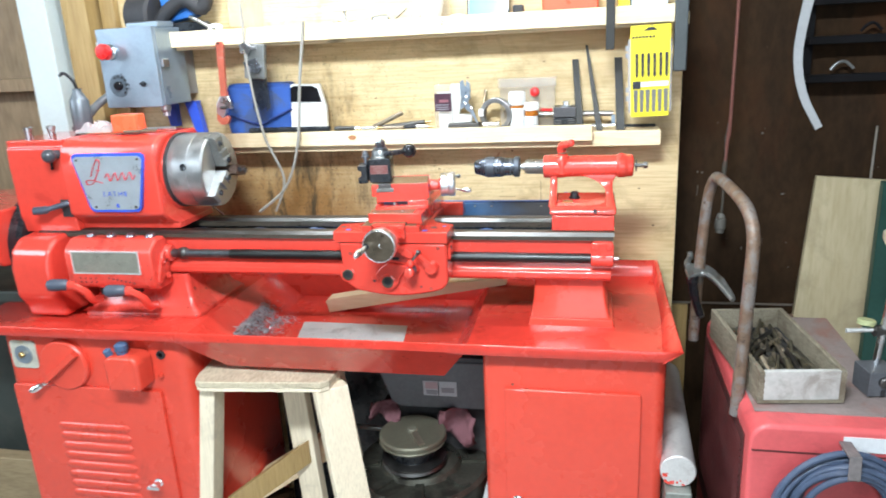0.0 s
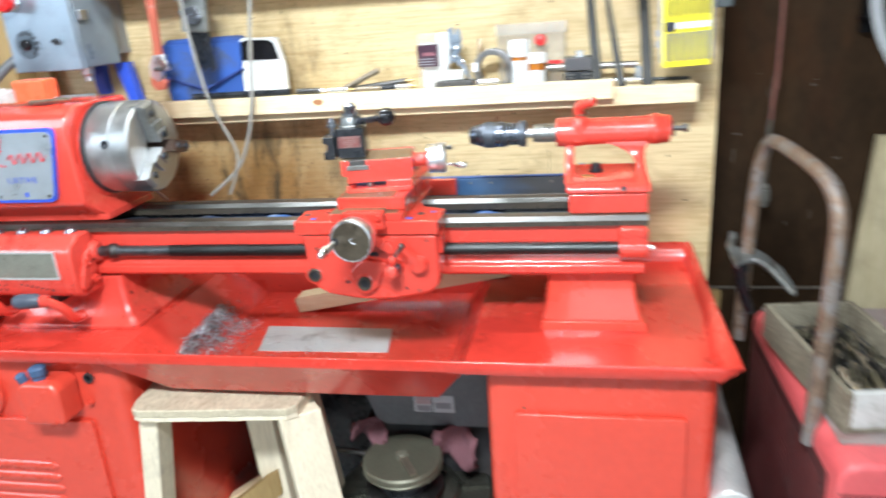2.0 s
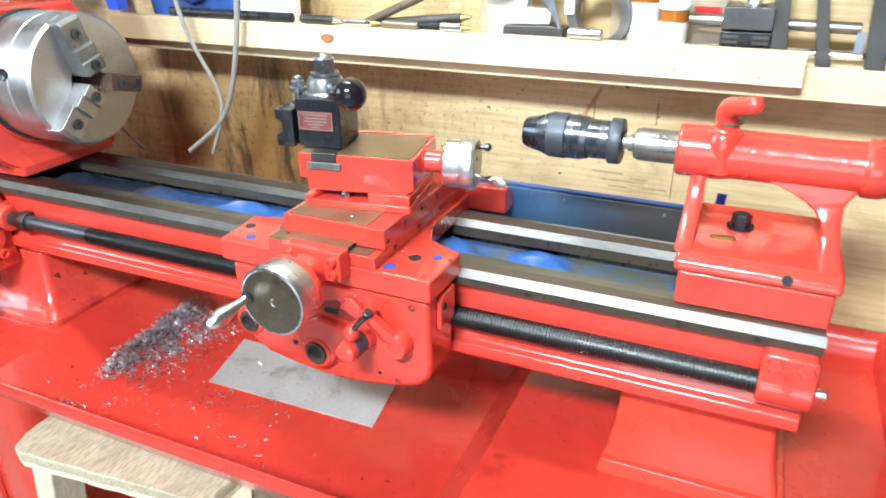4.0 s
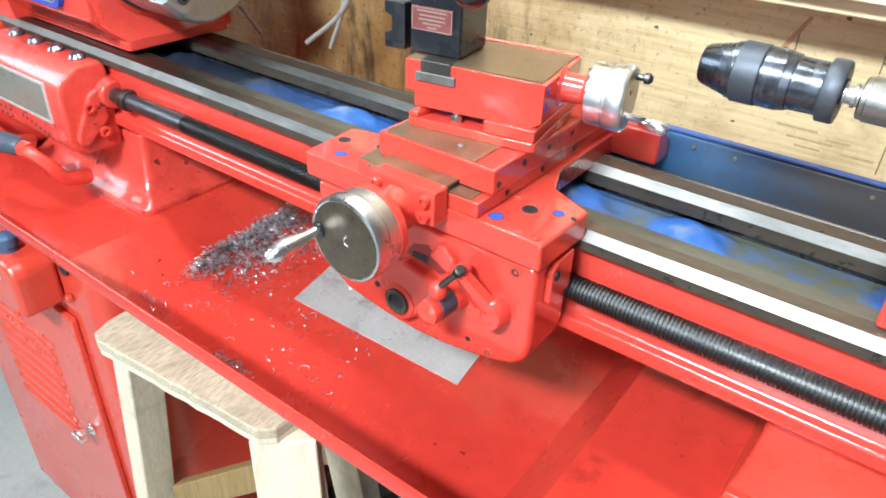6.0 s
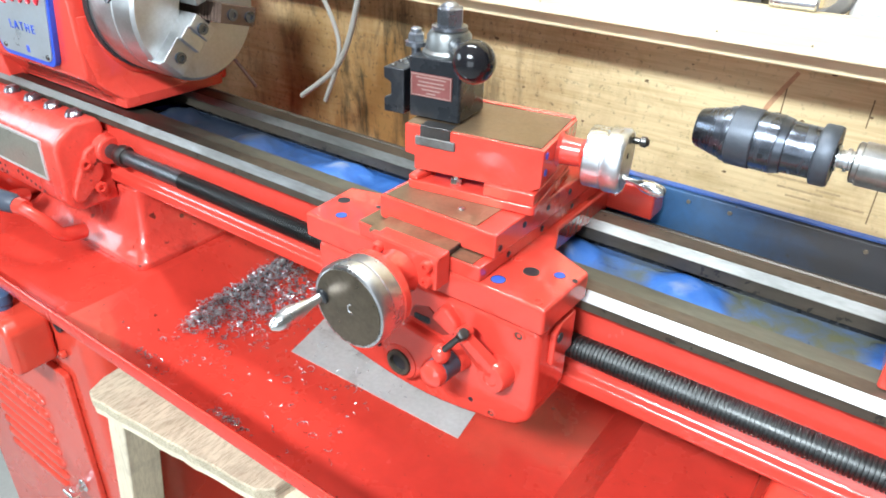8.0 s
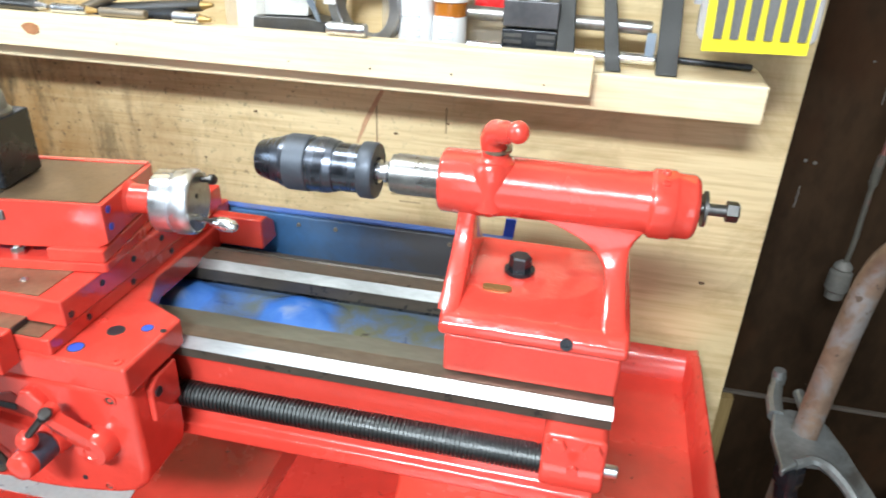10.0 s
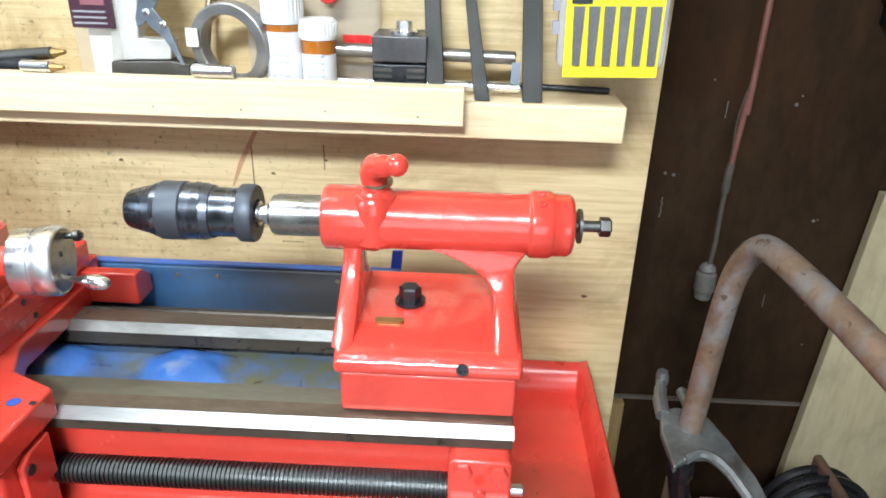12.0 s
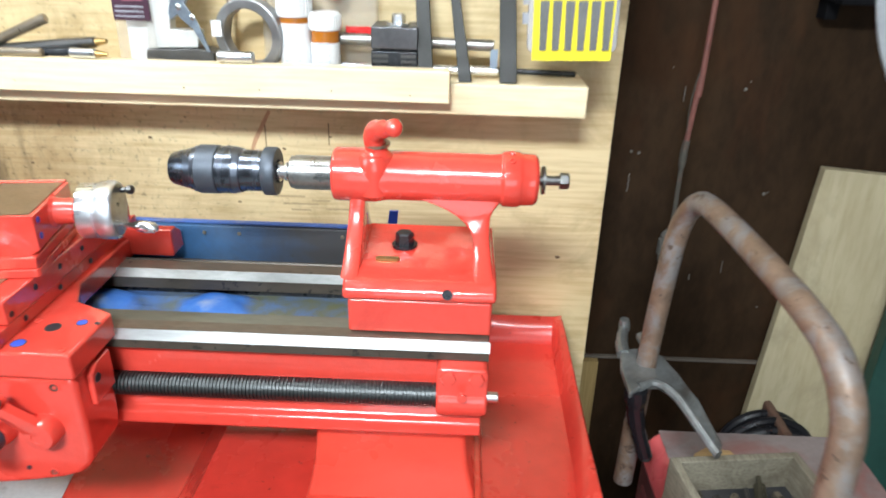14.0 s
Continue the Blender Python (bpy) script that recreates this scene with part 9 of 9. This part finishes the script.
gun = thing("oil_gun", "dark grey oil can with a hooked spout on the headstock", "oil can", -1.205, 0.02, 1.2145)
part("can", spin(B(), (-1.208, 0.02, 1.2145), (0, 0, 1), [(0, 0.020), (0.004, 0.022), (0.070, 0.021), (0.078, 0.017), (0.090, 0.010), (0.098, 0.010)], 26), surface("grey_enamel_can", (0.14, 0.16, 0.18), 0.35, 0.4, 0.2, 20, 120), gun)
part("spout", sweep(B(), bend([(-1.208, 0.02, 1.308), (-1.212, 0.018, 1.330), (-1.226, 0.01, 1.348), (-1.236, 0.005, 1.342)], 5), 0.0035, 8), BLACK_OX, gun, "black hooked spout")
part("orange_block", box(B(), -1.083, -1.022, -0.050, -0.010, 1.2165, 1.2555), ORANGE, None, "translucent orange plastic block on the headstock", 0.004, category="plastic block")
# crumpled clear bag on the headstock
bm = B()
rng = random.Random(31)
g = []
for i in range(15):
    row = []
    for j in range(9):
        u, v = i / 14, j / 8
        edge = min(u, 1 - u, v, 1 - v) * 4
        row.append(bm.verts.new((-1.180 + 0.095 * u + rng.uniform(-0.003, 0.003), -0.055 + 0.06 * v + rng.uniform(-0.003, 0.003), 1.2185 + min(1, edge) * (0.010 + rng.uniform(0, 0.016)))))
    g.append(row)
for i in range(14):
    for j in range(8):
        bm.faces.new((g[i][j], g[i + 1][j], g[i + 1][j + 1], g[i][j + 1]))
part("plastic_bag", bm, glass("clear_bag_film", (0.80, 0.80, 0.82), 0.08, 0.35), None, "crumpled clear plastic bag on the headstock", category="bag")
lying("steel_rule", "bright round steel rod lying on the headstock", "rod", (-1.020, -0.030, 1.2205), (-0.945, -0.020, 1.2205), 0.004, STEEL)
lying("scribe", "brown pencil lying on the headstock edge", "pencil", (-1.045, -0.064, 1.2195), (-0.972, -0.050, 1.2195), 0.0035, IRON_OILY)
part("wall_note", box(B(), -1.565, -1.520, 0.2965, 0.2995, 1.19, 1.255), surface("faded_paper_note", (0.45, 0.44, 0.34), 0.7, 0, 0.3, 40, 200), None, "faded paper note pinned on the old plywood", category="note")
